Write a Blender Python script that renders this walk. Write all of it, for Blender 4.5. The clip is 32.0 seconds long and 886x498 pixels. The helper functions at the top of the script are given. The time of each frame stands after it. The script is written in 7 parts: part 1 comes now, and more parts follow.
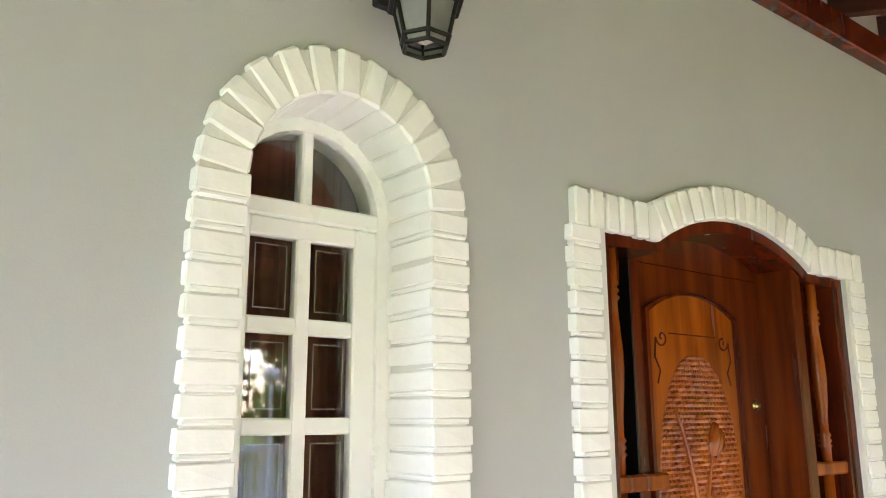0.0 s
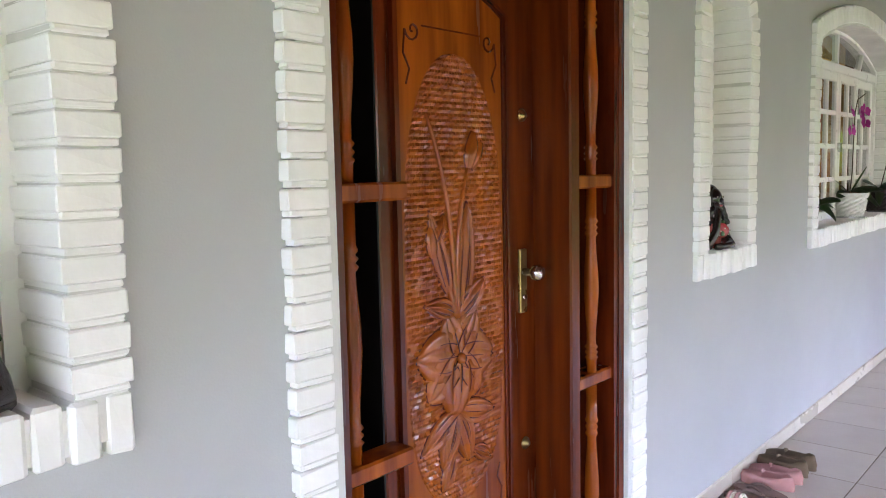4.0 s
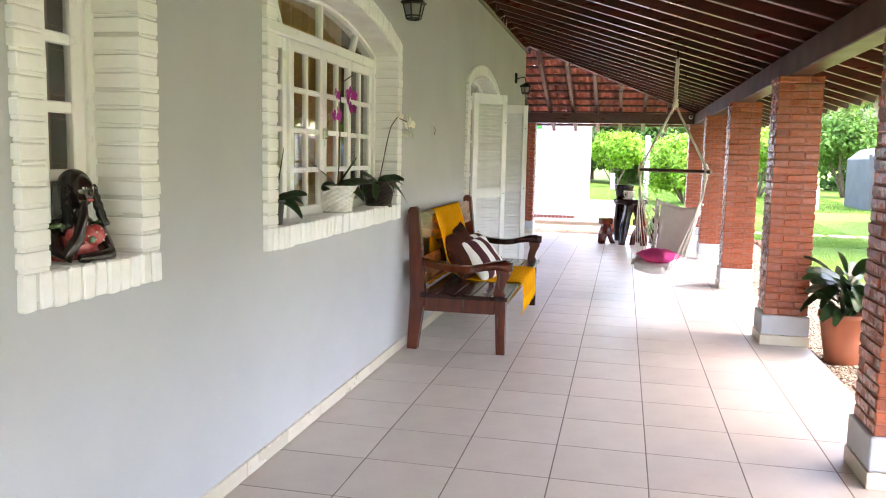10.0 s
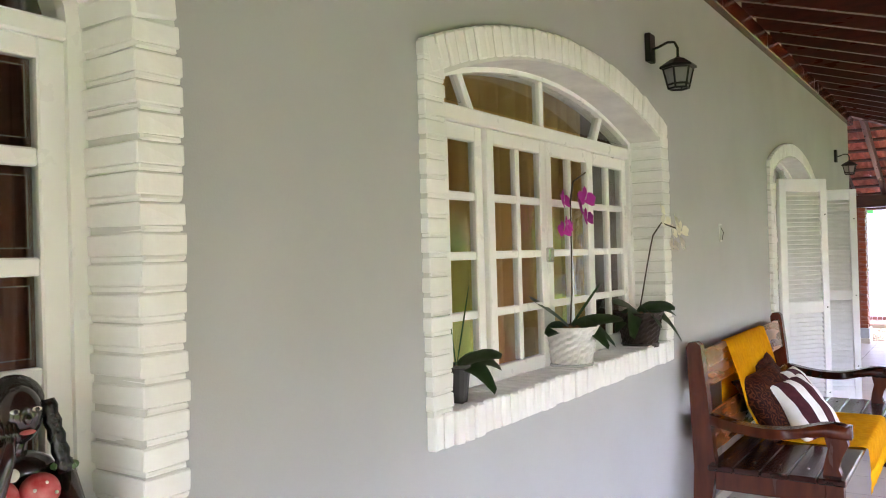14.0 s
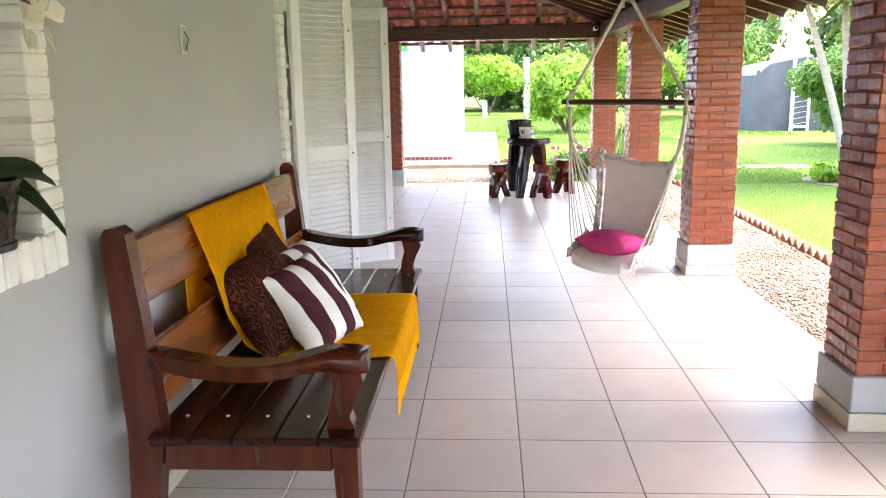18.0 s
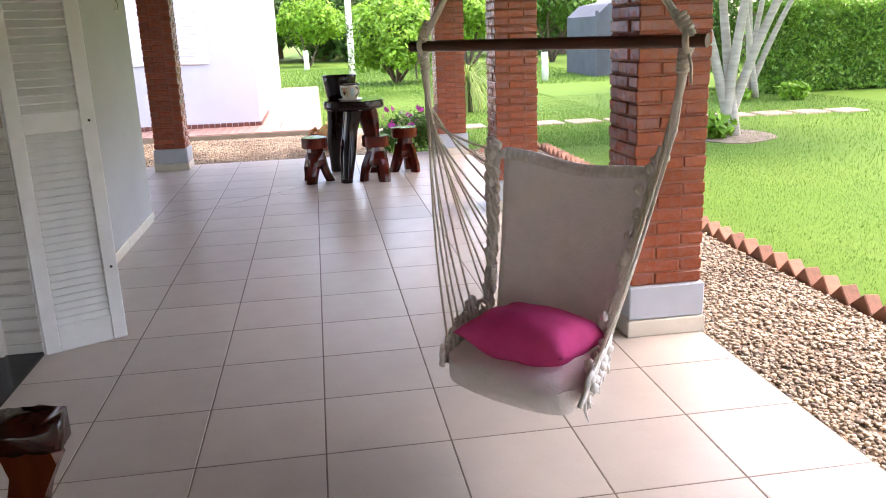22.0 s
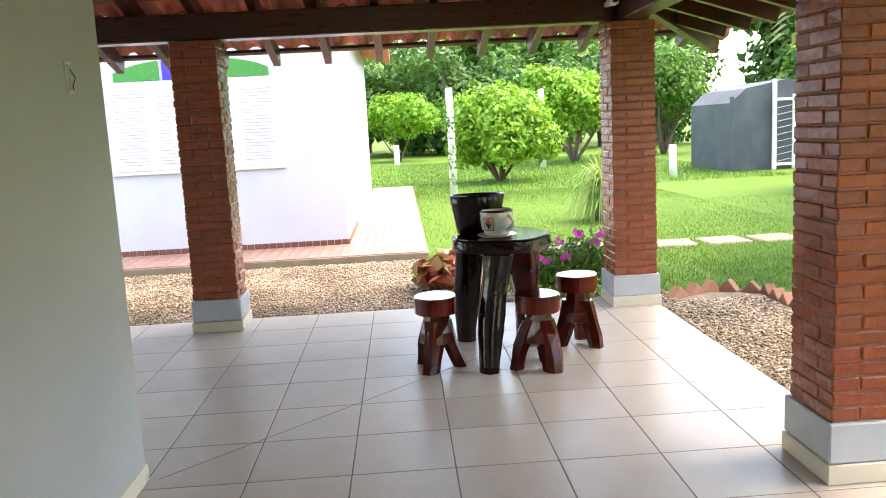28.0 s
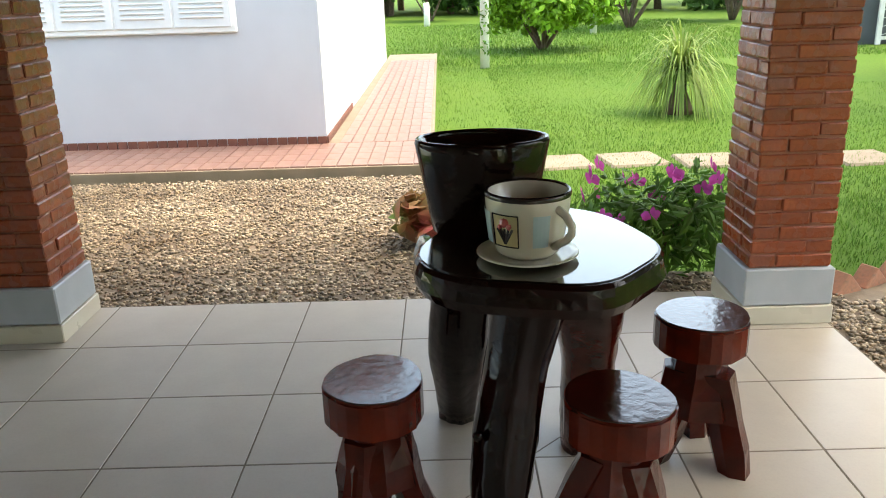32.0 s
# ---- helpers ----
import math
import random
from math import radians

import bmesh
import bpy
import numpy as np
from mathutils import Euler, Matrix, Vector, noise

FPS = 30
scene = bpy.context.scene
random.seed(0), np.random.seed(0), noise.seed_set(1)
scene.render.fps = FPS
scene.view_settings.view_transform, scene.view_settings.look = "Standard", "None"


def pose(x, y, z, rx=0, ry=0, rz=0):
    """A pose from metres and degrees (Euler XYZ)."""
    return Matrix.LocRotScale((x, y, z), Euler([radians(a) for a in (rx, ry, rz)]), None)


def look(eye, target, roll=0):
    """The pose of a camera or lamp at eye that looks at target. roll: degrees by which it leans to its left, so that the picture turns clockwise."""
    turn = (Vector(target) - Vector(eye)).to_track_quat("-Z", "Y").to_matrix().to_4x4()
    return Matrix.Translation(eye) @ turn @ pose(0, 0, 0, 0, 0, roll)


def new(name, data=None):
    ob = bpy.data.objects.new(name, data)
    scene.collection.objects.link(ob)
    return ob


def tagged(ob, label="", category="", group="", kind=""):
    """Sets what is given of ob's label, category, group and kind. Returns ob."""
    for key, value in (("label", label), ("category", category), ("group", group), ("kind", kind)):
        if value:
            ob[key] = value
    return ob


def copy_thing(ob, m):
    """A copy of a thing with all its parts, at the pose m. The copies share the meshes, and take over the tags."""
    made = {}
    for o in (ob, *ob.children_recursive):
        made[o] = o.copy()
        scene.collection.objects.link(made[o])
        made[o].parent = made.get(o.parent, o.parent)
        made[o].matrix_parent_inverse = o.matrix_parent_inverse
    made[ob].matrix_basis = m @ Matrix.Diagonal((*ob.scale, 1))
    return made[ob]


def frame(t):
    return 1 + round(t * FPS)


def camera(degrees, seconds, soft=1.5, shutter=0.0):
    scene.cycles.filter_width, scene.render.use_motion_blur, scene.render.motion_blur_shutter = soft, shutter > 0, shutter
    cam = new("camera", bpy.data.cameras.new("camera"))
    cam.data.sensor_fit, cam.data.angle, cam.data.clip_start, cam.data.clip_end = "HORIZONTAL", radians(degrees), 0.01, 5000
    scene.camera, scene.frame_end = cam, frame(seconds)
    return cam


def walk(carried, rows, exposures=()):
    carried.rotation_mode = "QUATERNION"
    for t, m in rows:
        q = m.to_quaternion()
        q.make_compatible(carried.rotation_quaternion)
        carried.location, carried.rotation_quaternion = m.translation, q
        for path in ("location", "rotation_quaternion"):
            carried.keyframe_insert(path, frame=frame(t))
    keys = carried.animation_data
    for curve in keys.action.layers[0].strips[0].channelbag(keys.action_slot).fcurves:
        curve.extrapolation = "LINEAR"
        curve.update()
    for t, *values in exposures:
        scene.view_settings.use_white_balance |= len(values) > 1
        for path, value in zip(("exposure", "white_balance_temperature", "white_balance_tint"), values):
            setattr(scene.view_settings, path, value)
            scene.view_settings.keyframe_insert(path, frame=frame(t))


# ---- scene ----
cam = camera(58.0, 32.0, 1.0)
PATH = [
    (0, (0.801, -0.102, 1.556), (2.0, 1.443, 1.973), -0.2),
    (0.5, (0.843, -0.083, 1.566), (2.112, 1.389, 2.039), -0.9),
    (1, (0.864, -0.076, 1.574), (2.203, 1.312, 2.106), -1.9),
    (1.5, (0.865, -0.098, 1.588), (2.257, 1.239, 2.113), -1.9),
    (2, (0.879, -0.118, 1.571), (2.307, 1.202, 2.04), -1.8),
    (2.5, (0.935, -0.118, 1.561), (2.406, 1.201, 1.866), -1.1),
    (3, (1.099, -0.044, 1.518), (2.604, 1.266, 1.648), -1.6),
    (3.5, (1.21, 0.03, 1.467), (2.732, 1.326, 1.414), -1.6),
    (5.5, (1.346, -0.164, 1.389), (2.872, 1.025, 0.88), -2.2),
    (6, (1.361, -0.162, 1.366), (3.054, 0.744, 0.807), -2.1),
    (6.5, (1.345, -0.125, 1.371), (3.166, 0.466, 0.794), -2.2),
    (7, (1.347, -0.113, 1.367), (3.228, 0.246, 0.789), -2.3),
    (7.5, (1.377, -0.136, 1.368), (3.286, 0.084, 0.814), -1.6),
    (8, (1.496, -0.196, 1.402), (3.435, -0.041, 0.936), -0.3),
    (8.5, (1.679, -0.273, 1.444), (3.637, -0.13, 1.065), 0.9),
    (9, (1.913, -0.294, 1.445), (3.884, -0.146, 1.139), 1.1),
    (9.5, (2.193, -0.276, 1.449), (4.167, -0.087, 1.195), 1.0),
    (10, (2.503, -0.264, 1.415), (4.442, 0.169, 1.185), 1.2),
    (10.5, (2.78, -0.271, 1.425), (4.618, 0.488, 1.211), 1.0),
    (11, (3.035, -0.255, 1.451), (4.728, 0.802, 1.327), 0.3),
    (11.5, (3.276, -0.267, 1.535), (4.827, 0.996, 1.519), 1.1),
    (12, (3.418, -0.273, 1.564), (4.88, 1.089, 1.655), 1.3),
    (12.5, (3.472, -0.216, 1.583), (4.924, 1.153, 1.725), 0.3),
    (13, (3.549, -0.124, 1.577), (5.077, 1.157, 1.722), -1.0),
    (13.5, (3.687, -0.077, 1.558), (5.279, 1.129, 1.664), -1.5),
    (14, (3.902, -0.044, 1.545), (5.563, 1.07, 1.558), -1.6),
    (14.5, (4.079, 0.009, 1.536), (5.837, 0.956, 1.434), -2.1),
    (15, (4.264, 0.113, 1.521), (6.105, 0.87, 1.324), -3.0),
    (15.5, (4.446, 0.143, 1.475), (6.324, 0.778, 1.218), -3.7),
    (17.5, (5.55, 0.182, 1.433), (7.507, 0.331, 1.049), -1.6),
    (18, (5.875, 0.119, 1.435), (7.832, 0.235, 1.037), -1.0),
    (18.5, (6.222, 0.106, 1.434), (8.177, 0.235, 1.03), -0.9),
    (19, (6.542, 0.158, 1.394), (8.484, 0.356, 0.959), -1.8),
    (19.5, (6.897, 0.225, 1.379), (8.818, 0.496, 0.892), -2.5),
    (20, (7.223, 0.27, 1.378), (9.132, 0.534, 0.845), -3.2),
    (20.5, (7.578, 0.233, 1.362), (9.488, 0.427, 0.802), -3.2),
    (21, (7.939, 0.094, 1.379), (9.852, 0.142, 0.798), -2.8),
    (21.5, (8.45, 0.061, 1.347), (10.367, -0.093, 0.796), -1.6),
    (22, (8.646, -0.06, 1.369), (10.555, -0.342, 0.842), -2.1),
    (22.5, (8.99, -0.231, 1.39), (10.902, -0.614, 0.945), -1.3),
    (23, (9.312, -0.319, 1.442), (11.238, -0.774, 1.154), -1.8),
    (23.5, (9.493, -0.375, 1.485), (11.437, -0.832, 1.379), -0.7),
    (24, (9.614, -0.413, 1.533), (11.578, -0.79, 1.549), -0.3),
    (24.5, (9.745, -0.439, 1.515), (11.727, -0.701, 1.578), 0.2),
    (25, (9.98, -0.361, 1.474), (11.972, -0.513, 1.547), -0.4),
    (25.5, (10.164, -0.289, 1.398), (12.163, -0.337, 1.449), -1.4),
    (26, (10.539, -0.204, 1.427), (12.538, -0.163, 1.379), -2.0),
    (26.5, (10.824, -0.102, 1.382), (12.82, -0.034, 1.277), -1.2),
    (28.5, (12.253, 0.178, 1.397), (14.213, 0.036, 1.026), -3.4),
    (29, (12.628, 0.084, 1.363), (14.574, -0.074, 0.93), -2.9),
    (29.5, (12.958, 0.007, 1.389), (14.89, -0.147, 0.897), -2.7),
    (30, (13.376, -0.053, 1.373), (15.302, -0.185, 0.85), -2.6),
    (30.5, (13.719, -0.15, 1.368), (15.635, -0.261, 0.805), -2.3),
    (31, (14.081, -0.166, 1.355), (15.993, -0.278, 0.779), -1.8),
    (31.5, (14.389, -0.144, 1.35), (16.297, -0.247, 0.759), -2.0),
    (32, (14.649, -0.188, 1.339), (16.548, -0.179, 0.711), -1.7),
]
EXPO = [(0, 4.72, 6900, 31), (2, 4.78, 6100, 28), (3, 4.5, 6600, 30), (3.6, 4.38, 6500, 30), (6, 4.2, 7800, 22), (8, 4.17, 7200, 19), (9, 4.32, 7450, 20), (10, 4.45, 7450, 23), (12, 4.65, 6850, 31), (15, 4.5, 7100, 28), (20, 4.28, 7550, 23), (21, 3.88, 7450, 25), (22, 3.48, 7600, 24), (23.2, 3.6, 7700, 20), (25, 4.3, 7500, 25), (26, 4.05, 7400, 24), (29, 3.37, 8350, 6), (30, 3.26, 8300, 3), (31, 3.0, 8400, 2), (32, 2.9, 8600, 4)]
walk(cam, [(t, look(eye, target, roll)) for t, eye, target, roll in PATH], EXPO)

# ---- light ----
world = bpy.data.worlds.new("sky")
scene.world = world
world.use_nodes = True
wn, wl = world.node_tree.nodes, world.node_tree.links
sky = wn.new("ShaderNodeTexSky")
sky.sky_type = "NISHITA"
sky.sun_disc = False
sky.sun_elevation = radians(62)
sky.sun_rotation = radians(170)
sky.air_density, sky.dust_density, sky.ozone_density = 1.0, 2.2, 1.2
wn["Background"].inputs["Strength"].default_value = 0.15
wl.new(sky.outputs[0], wn["Background"].inputs["Color"])
sun = new("sun", bpy.data.lights.new("sun", "SUN"))
sun.data.energy, sun.data.angle, sun.data.color = 0.3, radians(50), (1.0, 0.97, 0.93)
sun.matrix_world = look((0, 0, 0), (-0.08, 0.47, -0.88))


# ---- materials ----
def mat(name, colour, rough=0.6, colour2=None, scale=8.0, detail=6.0, bump=0.0, bump_scale=60.0, metal=0.0, fine=None, rand=0.0,
        spec=0.5, stretch=(1, 1, 1), coat=0.0, rough_var=0.1, island=0.0, lo=0.3, hi=0.7):
    """A surface of two colours mixed by noise at two scales, with fine relief and a change from piece to piece."""
    m = bpy.data.materials.new(name)
    m.use_nodes = True
    nd, lk = m.node_tree.nodes, m.node_tree.links
    b = nd["Principled BSDF"]
    b.inputs["Roughness"].default_value = rough
    b.inputs["Metallic"].default_value = metal
    b.inputs["Specular IOR Level"].default_value = spec
    b.inputs["Coat Weight"].default_value = coat
    b.inputs["Coat Roughness"].default_value = 0.08
    tc, mp = nd.new("ShaderNodeTexCoord"), nd.new("ShaderNodeMapping")
    mp.inputs["Scale"].default_value = stretch
    lk.new(tc.outputs["Object"], mp.inputs["Vector"])
    n1 = nd.new("ShaderNodeTexNoise")
    n1.inputs["Scale"].default_value, n1.inputs["Detail"].default_value = scale, detail
    lk.new(mp.outputs[0], n1.inputs["Vector"])
    ramp = nd.new("ShaderNodeMapRange")
    ramp.inputs[1].default_value, ramp.inputs[2].default_value = lo, hi
    lk.new(n1.outputs[0], ramp.inputs[0])
    mix = nd.new("ShaderNodeMix")
    mix.data_type = "RGBA"
    c2 = colour2 or tuple(c * 0.8 for c in colour)
    mix.inputs["A"].default_value, mix.inputs["B"].default_value = (*colour, 1), (*c2, 1)
    lk.new(ramp.outputs[0], mix.inputs["Factor"])
    out = mix.outputs["Result"]
    n2 = nd.new("ShaderNodeTexNoise")
    n2.inputs["Scale"].default_value, n2.inputs["Detail"].default_value = bump_scale, 5
    lk.new(mp.outputs[0], n2.inputs["Vector"])
    if fine:
        mx = nd.new("ShaderNodeMix")
        mx.data_type = "RGBA"
        mr = nd.new("ShaderNodeMapRange")
        mr.inputs[1].default_value, mr.inputs[2].default_value, mr.inputs[4].default_value = 0.45, 0.75, fine[3]
        lk.new(n2.outputs[0], mr.inputs[0])
        lk.new(mr.outputs[0], mx.inputs["Factor"])
        lk.new(out, mx.inputs["A"])
        mx.inputs["B"].default_value = (*fine[:3], 1)
        out = mx.outputs["Result"]
    if rand or island:
        src = nd.new("ShaderNodeObjectInfo").outputs["Random"] if rand else nd.new("ShaderNodeNewGeometry").outputs["Random Per Island"]
        amount = rand or island
        mr = nd.new("ShaderNodeMapRange")
        mr.inputs[3].default_value, mr.inputs[4].default_value = 1 - amount, 1 + amount
        lk.new(src, mr.inputs[0])
        hs = nd.new("ShaderNodeHueSaturation")
        lk.new(mr.outputs[0], hs.inputs["Value"])
        lk.new(out, hs.inputs["Color"])
        out = hs.outputs[0]
    lk.new(out, b.inputs["Base Color"])
    rr = nd.new("ShaderNodeMapRange")
    rr.inputs[3].default_value, rr.inputs[4].default_value = max(0.02, rough - rough_var), min(1, rough + rough_var)
    lk.new(n1.outputs[0], rr.inputs[0])
    lk.new(rr.outputs[0], b.inputs["Roughness"])
    if bump:
        bp = nd.new("ShaderNodeBump")
        bp.inputs["Strength"].default_value, bp.inputs["Distance"].default_value = bump, 0.004
        lk.new(n2.outputs[0], bp.inputs["Height"])
        lk.new(bp.outputs[0], b.inputs["Normal"])
    return m


def leafy(name, colour, colour2, rough=0.5, trans=0.35):
    m = mat(name, colour, rough, colour2, 3.0, island=0.35, spec=0.3)
    nd, lk = m.node_tree.nodes, m.node_tree.links
    b = nd["Principled BSDF"]
    src = b.inputs["Base Color"].links[0].from_socket
    tr, ms = nd.new("ShaderNodeBsdfTranslucent"), nd.new("ShaderNodeMixShader")
    ms.inputs[0].default_value = trans
    lk.new(src, tr.inputs[0])
    lk.new(b.outputs[0], ms.inputs[1])
    lk.new(tr.outputs[0], ms.inputs[2])
    lk.new(ms.outputs[0], nd["Material Output"].inputs[0])
    return m


def glassy(name, tint=(0.9, 0.93, 0.92)):
    m = bpy.data.materials.new(name)
    m.use_nodes = True
    b = m.node_tree.nodes["Principled BSDF"]
    b.inputs["Base Color"].default_value = (*tint, 1)
    b.inputs["Roughness"].default_value = 0.02
    b.inputs["Transmission Weight"].default_value = 1.0
    b.inputs["IOR"].default_value = 1.5
    return m


WALL = mat("wall_paint", (0.475, 0.485, 0.485), 0.5, (0.44, 0.45, 0.45), 2.0, bump=0.12, bump_scale=180, spec=0.35)
WHITEB = mat("white_painted_brick", (0.9, 0.9, 0.88), 0.4, (0.85, 0.85, 0.82), 9, bump=0.3, bump_scale=45, rand=0.03, fine=(0.7, 0.69, 0.65, 0.1))
MORTAR_W = mat("white_mortar", (0.74, 0.74, 0.7), 0.7, bump=0.4)
WHITEW = mat("white_gloss_paint", (0.9, 0.9, 0.88), 0.3, (0.875, 0.875, 0.85), 12, bump=0.03, bump_scale=60)
SHUTW = mat("white_shutter_paint", (0.82, 0.83, 0.83), 0.35, (0.76, 0.77, 0.77), 10, bump=0.08)
TILE = mat("beige_floor_tile", (0.525, 0.465, 0.385), 0.35, (0.48, 0.42, 0.348), 5, bump=0.05, bump_scale=120, rand=0.05, fine=(0.4, 0.345, 0.28, 0.2), rough_var=0.04, spec=0.33)
GROUT = mat("dark_grout", (0.21, 0.165, 0.125), 0.9, (0.14, 0.11, 0.082), 20)
SKIRT = mat("cream_skirting_tile", (0.66, 0.6, 0.48), 0.3, (0.6, 0.53, 0.41), 6, rand=0.05)
PLINTH = mat("grey_painted_plinth", (0.46, 0.48, 0.5), 0.5, (0.4, 0.42, 0.44), 6, bump=0.1)
BRICK = mat("red_varnished_brick", (0.36, 0.085, 0.036), 0.27, (0.26, 0.056, 0.025), 14, bump=0.55, bump_scale=55, rand=0.16, fine=(0.2, 0.05, 0.028, 0.5))
BJOINT = mat("brick_joint", (0.34, 0.12, 0.065), 0.7, (0.28, 0.1, 0.055), 20, bump=0.4)
ROOFW = mat("dark_varnished_beam", (0.085, 0.019, 0.012), 0.3, (0.042, 0.01, 0.007), 5, bump=0.2, bump_scale=40, stretch=(1, 1, 6), rand=0.25)
BEAMW = mat("brown_beam", (0.085, 0.034, 0.022), 0.42, (0.055, 0.021, 0.014), 4, bump=0.25, bump_scale=40, rand=0.1)
CLAY = mat("clay_roof_tile", (0.62, 0.2, 0.135), 0.7, (0.35, 0.095, 0.062), 7, bump=0.3, bump_scale=50, island=0.4)
BATTEN = mat("roof_batten", (0.11, 0.034, 0.022), 0.6, (0.06, 0.018, 0.012), 12, bump=0.2)
DOORW = mat("honey_varnished_door", (0.36, 0.08, 0.006), 0.24, (0.13, 0.02, 0.002), 3, bump=0.1, bump_scale=25, stretch=(6, 6, 0.5), coat=0.12, spec=0.22)
DOORM = mat("dark_honey_varnish", (0.16, 0.027, 0.003), 0.24, (0.06, 0.009, 0.002), 3, bump=0.08, bump_scale=25, stretch=(6, 6, 0.5), coat=0.1, spec=0.2)
DOORD = mat("red_brown_varnish", (0.14, 0.021, 0.004), 0.24, (0.045, 0.007, 0.0025), 4, bump=0.08, bump_scale=25, stretch=(5, 5, 0.6), coat=0.12, spec=0.25)
CARVE = mat("carved_varnished_wood", (0.4, 0.092, 0.008), 0.18, (0.19, 0.033, 0.003), 4, bump=0.2, bump_scale=30, stretch=(4, 4, 0.8), coat=0.4, spec=0.3)
BLACKG = mat("black_granite", (0.008, 0.008, 0.009), 0.1, (0.014, 0.014, 0.014), 80, spec=0.2)
BRASS = mat("aged_brass", (0.45, 0.33, 0.14), 0.3, (0.25, 0.18, 0.08), 20, metal=1.0)
CHROME = mat("worn_steel", (0.55, 0.53, 0.5), 0.25, (0.4, 0.38, 0.36), 20, metal=1.0)
IRON = mat("black_iron", (0.01, 0.01, 0.01), 0.4, (0.02, 0.018, 0.016), 20, bump=0.3, spec=0.2)
FROST = mat("frosted_lamp_glass", (0.42, 0.43, 0.39), 0.3, (0.2, 0.21, 0.19), 8)
GLASS = glassy("window_glass")
CURT = mat("ochre_curtain", (0.72, 0.5, 0.2), 0.9, (0.6, 0.38, 0.14), 3, bump=0.2, stretch=(6, 6, 0.6))
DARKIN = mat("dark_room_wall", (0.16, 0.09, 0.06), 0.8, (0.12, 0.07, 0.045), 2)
BENCHW = mat("dark_stained_wood", (0.034, 0.007, 0.004), 0.2, (0.016, 0.004, 0.003), 4, bump=0.04, bump_scale=35, stretch=(0.8, 5, 5), coat=0.05, spec=0.3)
BENCHR = mat("red_brown_bench_wood", (0.105, 0.021, 0.008), 0.24, (0.052, 0.01, 0.004), 4, bump=0.04, bump_scale=35, stretch=(5, 5, 0.8), coat=0.12, spec=0.35)
BENCHO = mat("olive_brown_board", (0.29, 0.085, 0.016), 0.26, (0.14, 0.038, 0.008), 3, bump=0.04, bump_scale=30, stretch=(0.8, 5, 5), coat=0.25, spec=0.4)
YELLOW = mat("yellow_throw_cloth", (1.0, 0.515, 0.012), 0.95, (0.88, 0.4, 0.008), 26, 8.0, bump=0.8, bump_scale=90, spec=0.05)
BROWNC = mat("brown_patterned_velvet", (0.026, 0.006, 0.004), 0.7, (0.012, 0.003, 0.002), 30, 1.0, bump=0.7, bump_scale=30, spec=0.12, fine=(0.21, 0.055, 0.018, 0.9))
nd, lk = BROWNC.node_tree.nodes, BROWNC.node_tree.links
wave, curl = nd.new("ShaderNodeTexWave"), nd.new("ShaderNodeMapRange")
wave.inputs["Scale"].default_value, wave.inputs["Distortion"].default_value, wave.inputs["Detail"].default_value, wave.inputs["Detail Scale"].default_value = 15.0, 16.0, 1.5, 1.6
curl.inputs[1].default_value, curl.inputs[2].default_value, curl.inputs[4].default_value = 0.55, 0.95, 0.8
pile = nd.new("ShaderNodeMix")
pile.data_type = "RGBA"
pile.inputs["A"].default_value, pile.inputs["B"].default_value = (0.024, 0.006, 0.004, 1), (0.13, 0.034, 0.013, 1)
lk.new(nd["Texture Coordinate"].outputs["Object"], wave.inputs["Vector"])
lk.new(wave.outputs[1], curl.inputs[0])
lk.new(curl.outputs[0], pile.inputs["Factor"])
lk.new(pile.outputs["Result"], nd["Principled BSDF"].inputs["Base Color"])
STRIPEW = mat("off_white_plush", (0.88, 0.86, 0.82), 0.95, (0.8, 0.78, 0.73), 20, bump=0.6, bump_scale=120, spec=0.1)
STRIPEP = mat("plum_plush", (0.095, 0.028, 0.034), 0.95, (0.06, 0.018, 0.022), 20, bump=0.8, bump_scale=120, spec=0.1)
CANVAS = mat("off_white_woven_canvas", (0.88, 0.84, 0.83), 0.95, (0.8, 0.76, 0.75), 12, bump=1.0, bump_scale=90, spec=0.1)
ROPE = mat("cream_cotton_rope", (0.76, 0.71, 0.62), 0.95, (0.62, 0.56, 0.47), 40, bump=0.8, bump_scale=160, spec=0.1)
FRINGE = mat("white_crochet_fringe", (0.8, 0.78, 0.74), 0.95, (0.7, 0.67, 0.62), 30, bump=0.8, bump_scale=120, spec=0.1)
PINK = mat("magenta_cotton", (0.74, 0.085, 0.26), 0.85, (0.6, 0.05, 0.2), 8, bump=0.25, bump_scale=200, spec=0.2)
BARW = mat("dark_turned_bar", (0.11, 0.04, 0.022), 0.35, (0.07, 0.025, 0.014), 8, bump=0.2)
STOOLW = mat("glossy_red_stool_wood", (0.105, 0.009, 0.004), 0.16, (0.022, 0.003, 0.002), 6, bump=0.5, bump_scale=22, coat=0.1, spec=0.25)
STOOLC = mat("orange_red_cut_wood", (0.17, 0.015, 0.005), 0.18, (0.07, 0.007, 0.003), 8, bump=0.4, bump_scale=26, coat=0.1, spec=0.3)
STOOLT = mat("glossy_dark_cut_top", (0.05, 0.007, 0.004), 0.1, (0.014, 0.003, 0.002), 9, bump=0.5, bump_scale=40, coat=0.6)
TABLEW = mat("near_black_varnished_wood", (0.005, 0.002, 0.002), 0.12, (0.018, 0.004, 0.003), 5, bump=0.9, bump_scale=14, spec=0.3)
TABLET = mat("glossy_black_table_top", (0.009, 0.004, 0.003), 0.1, (0.018, 0.006, 0.004), 5, bump=0.12, bump_scale=9, coat=0.7)
RAWB = mat("worn_bare_board", (0.26, 0.13, 0.055), 0.55, (0.11, 0.05, 0.02), 5, bump=0.3, bump_scale=30, stretch=(0.7, 4, 4))
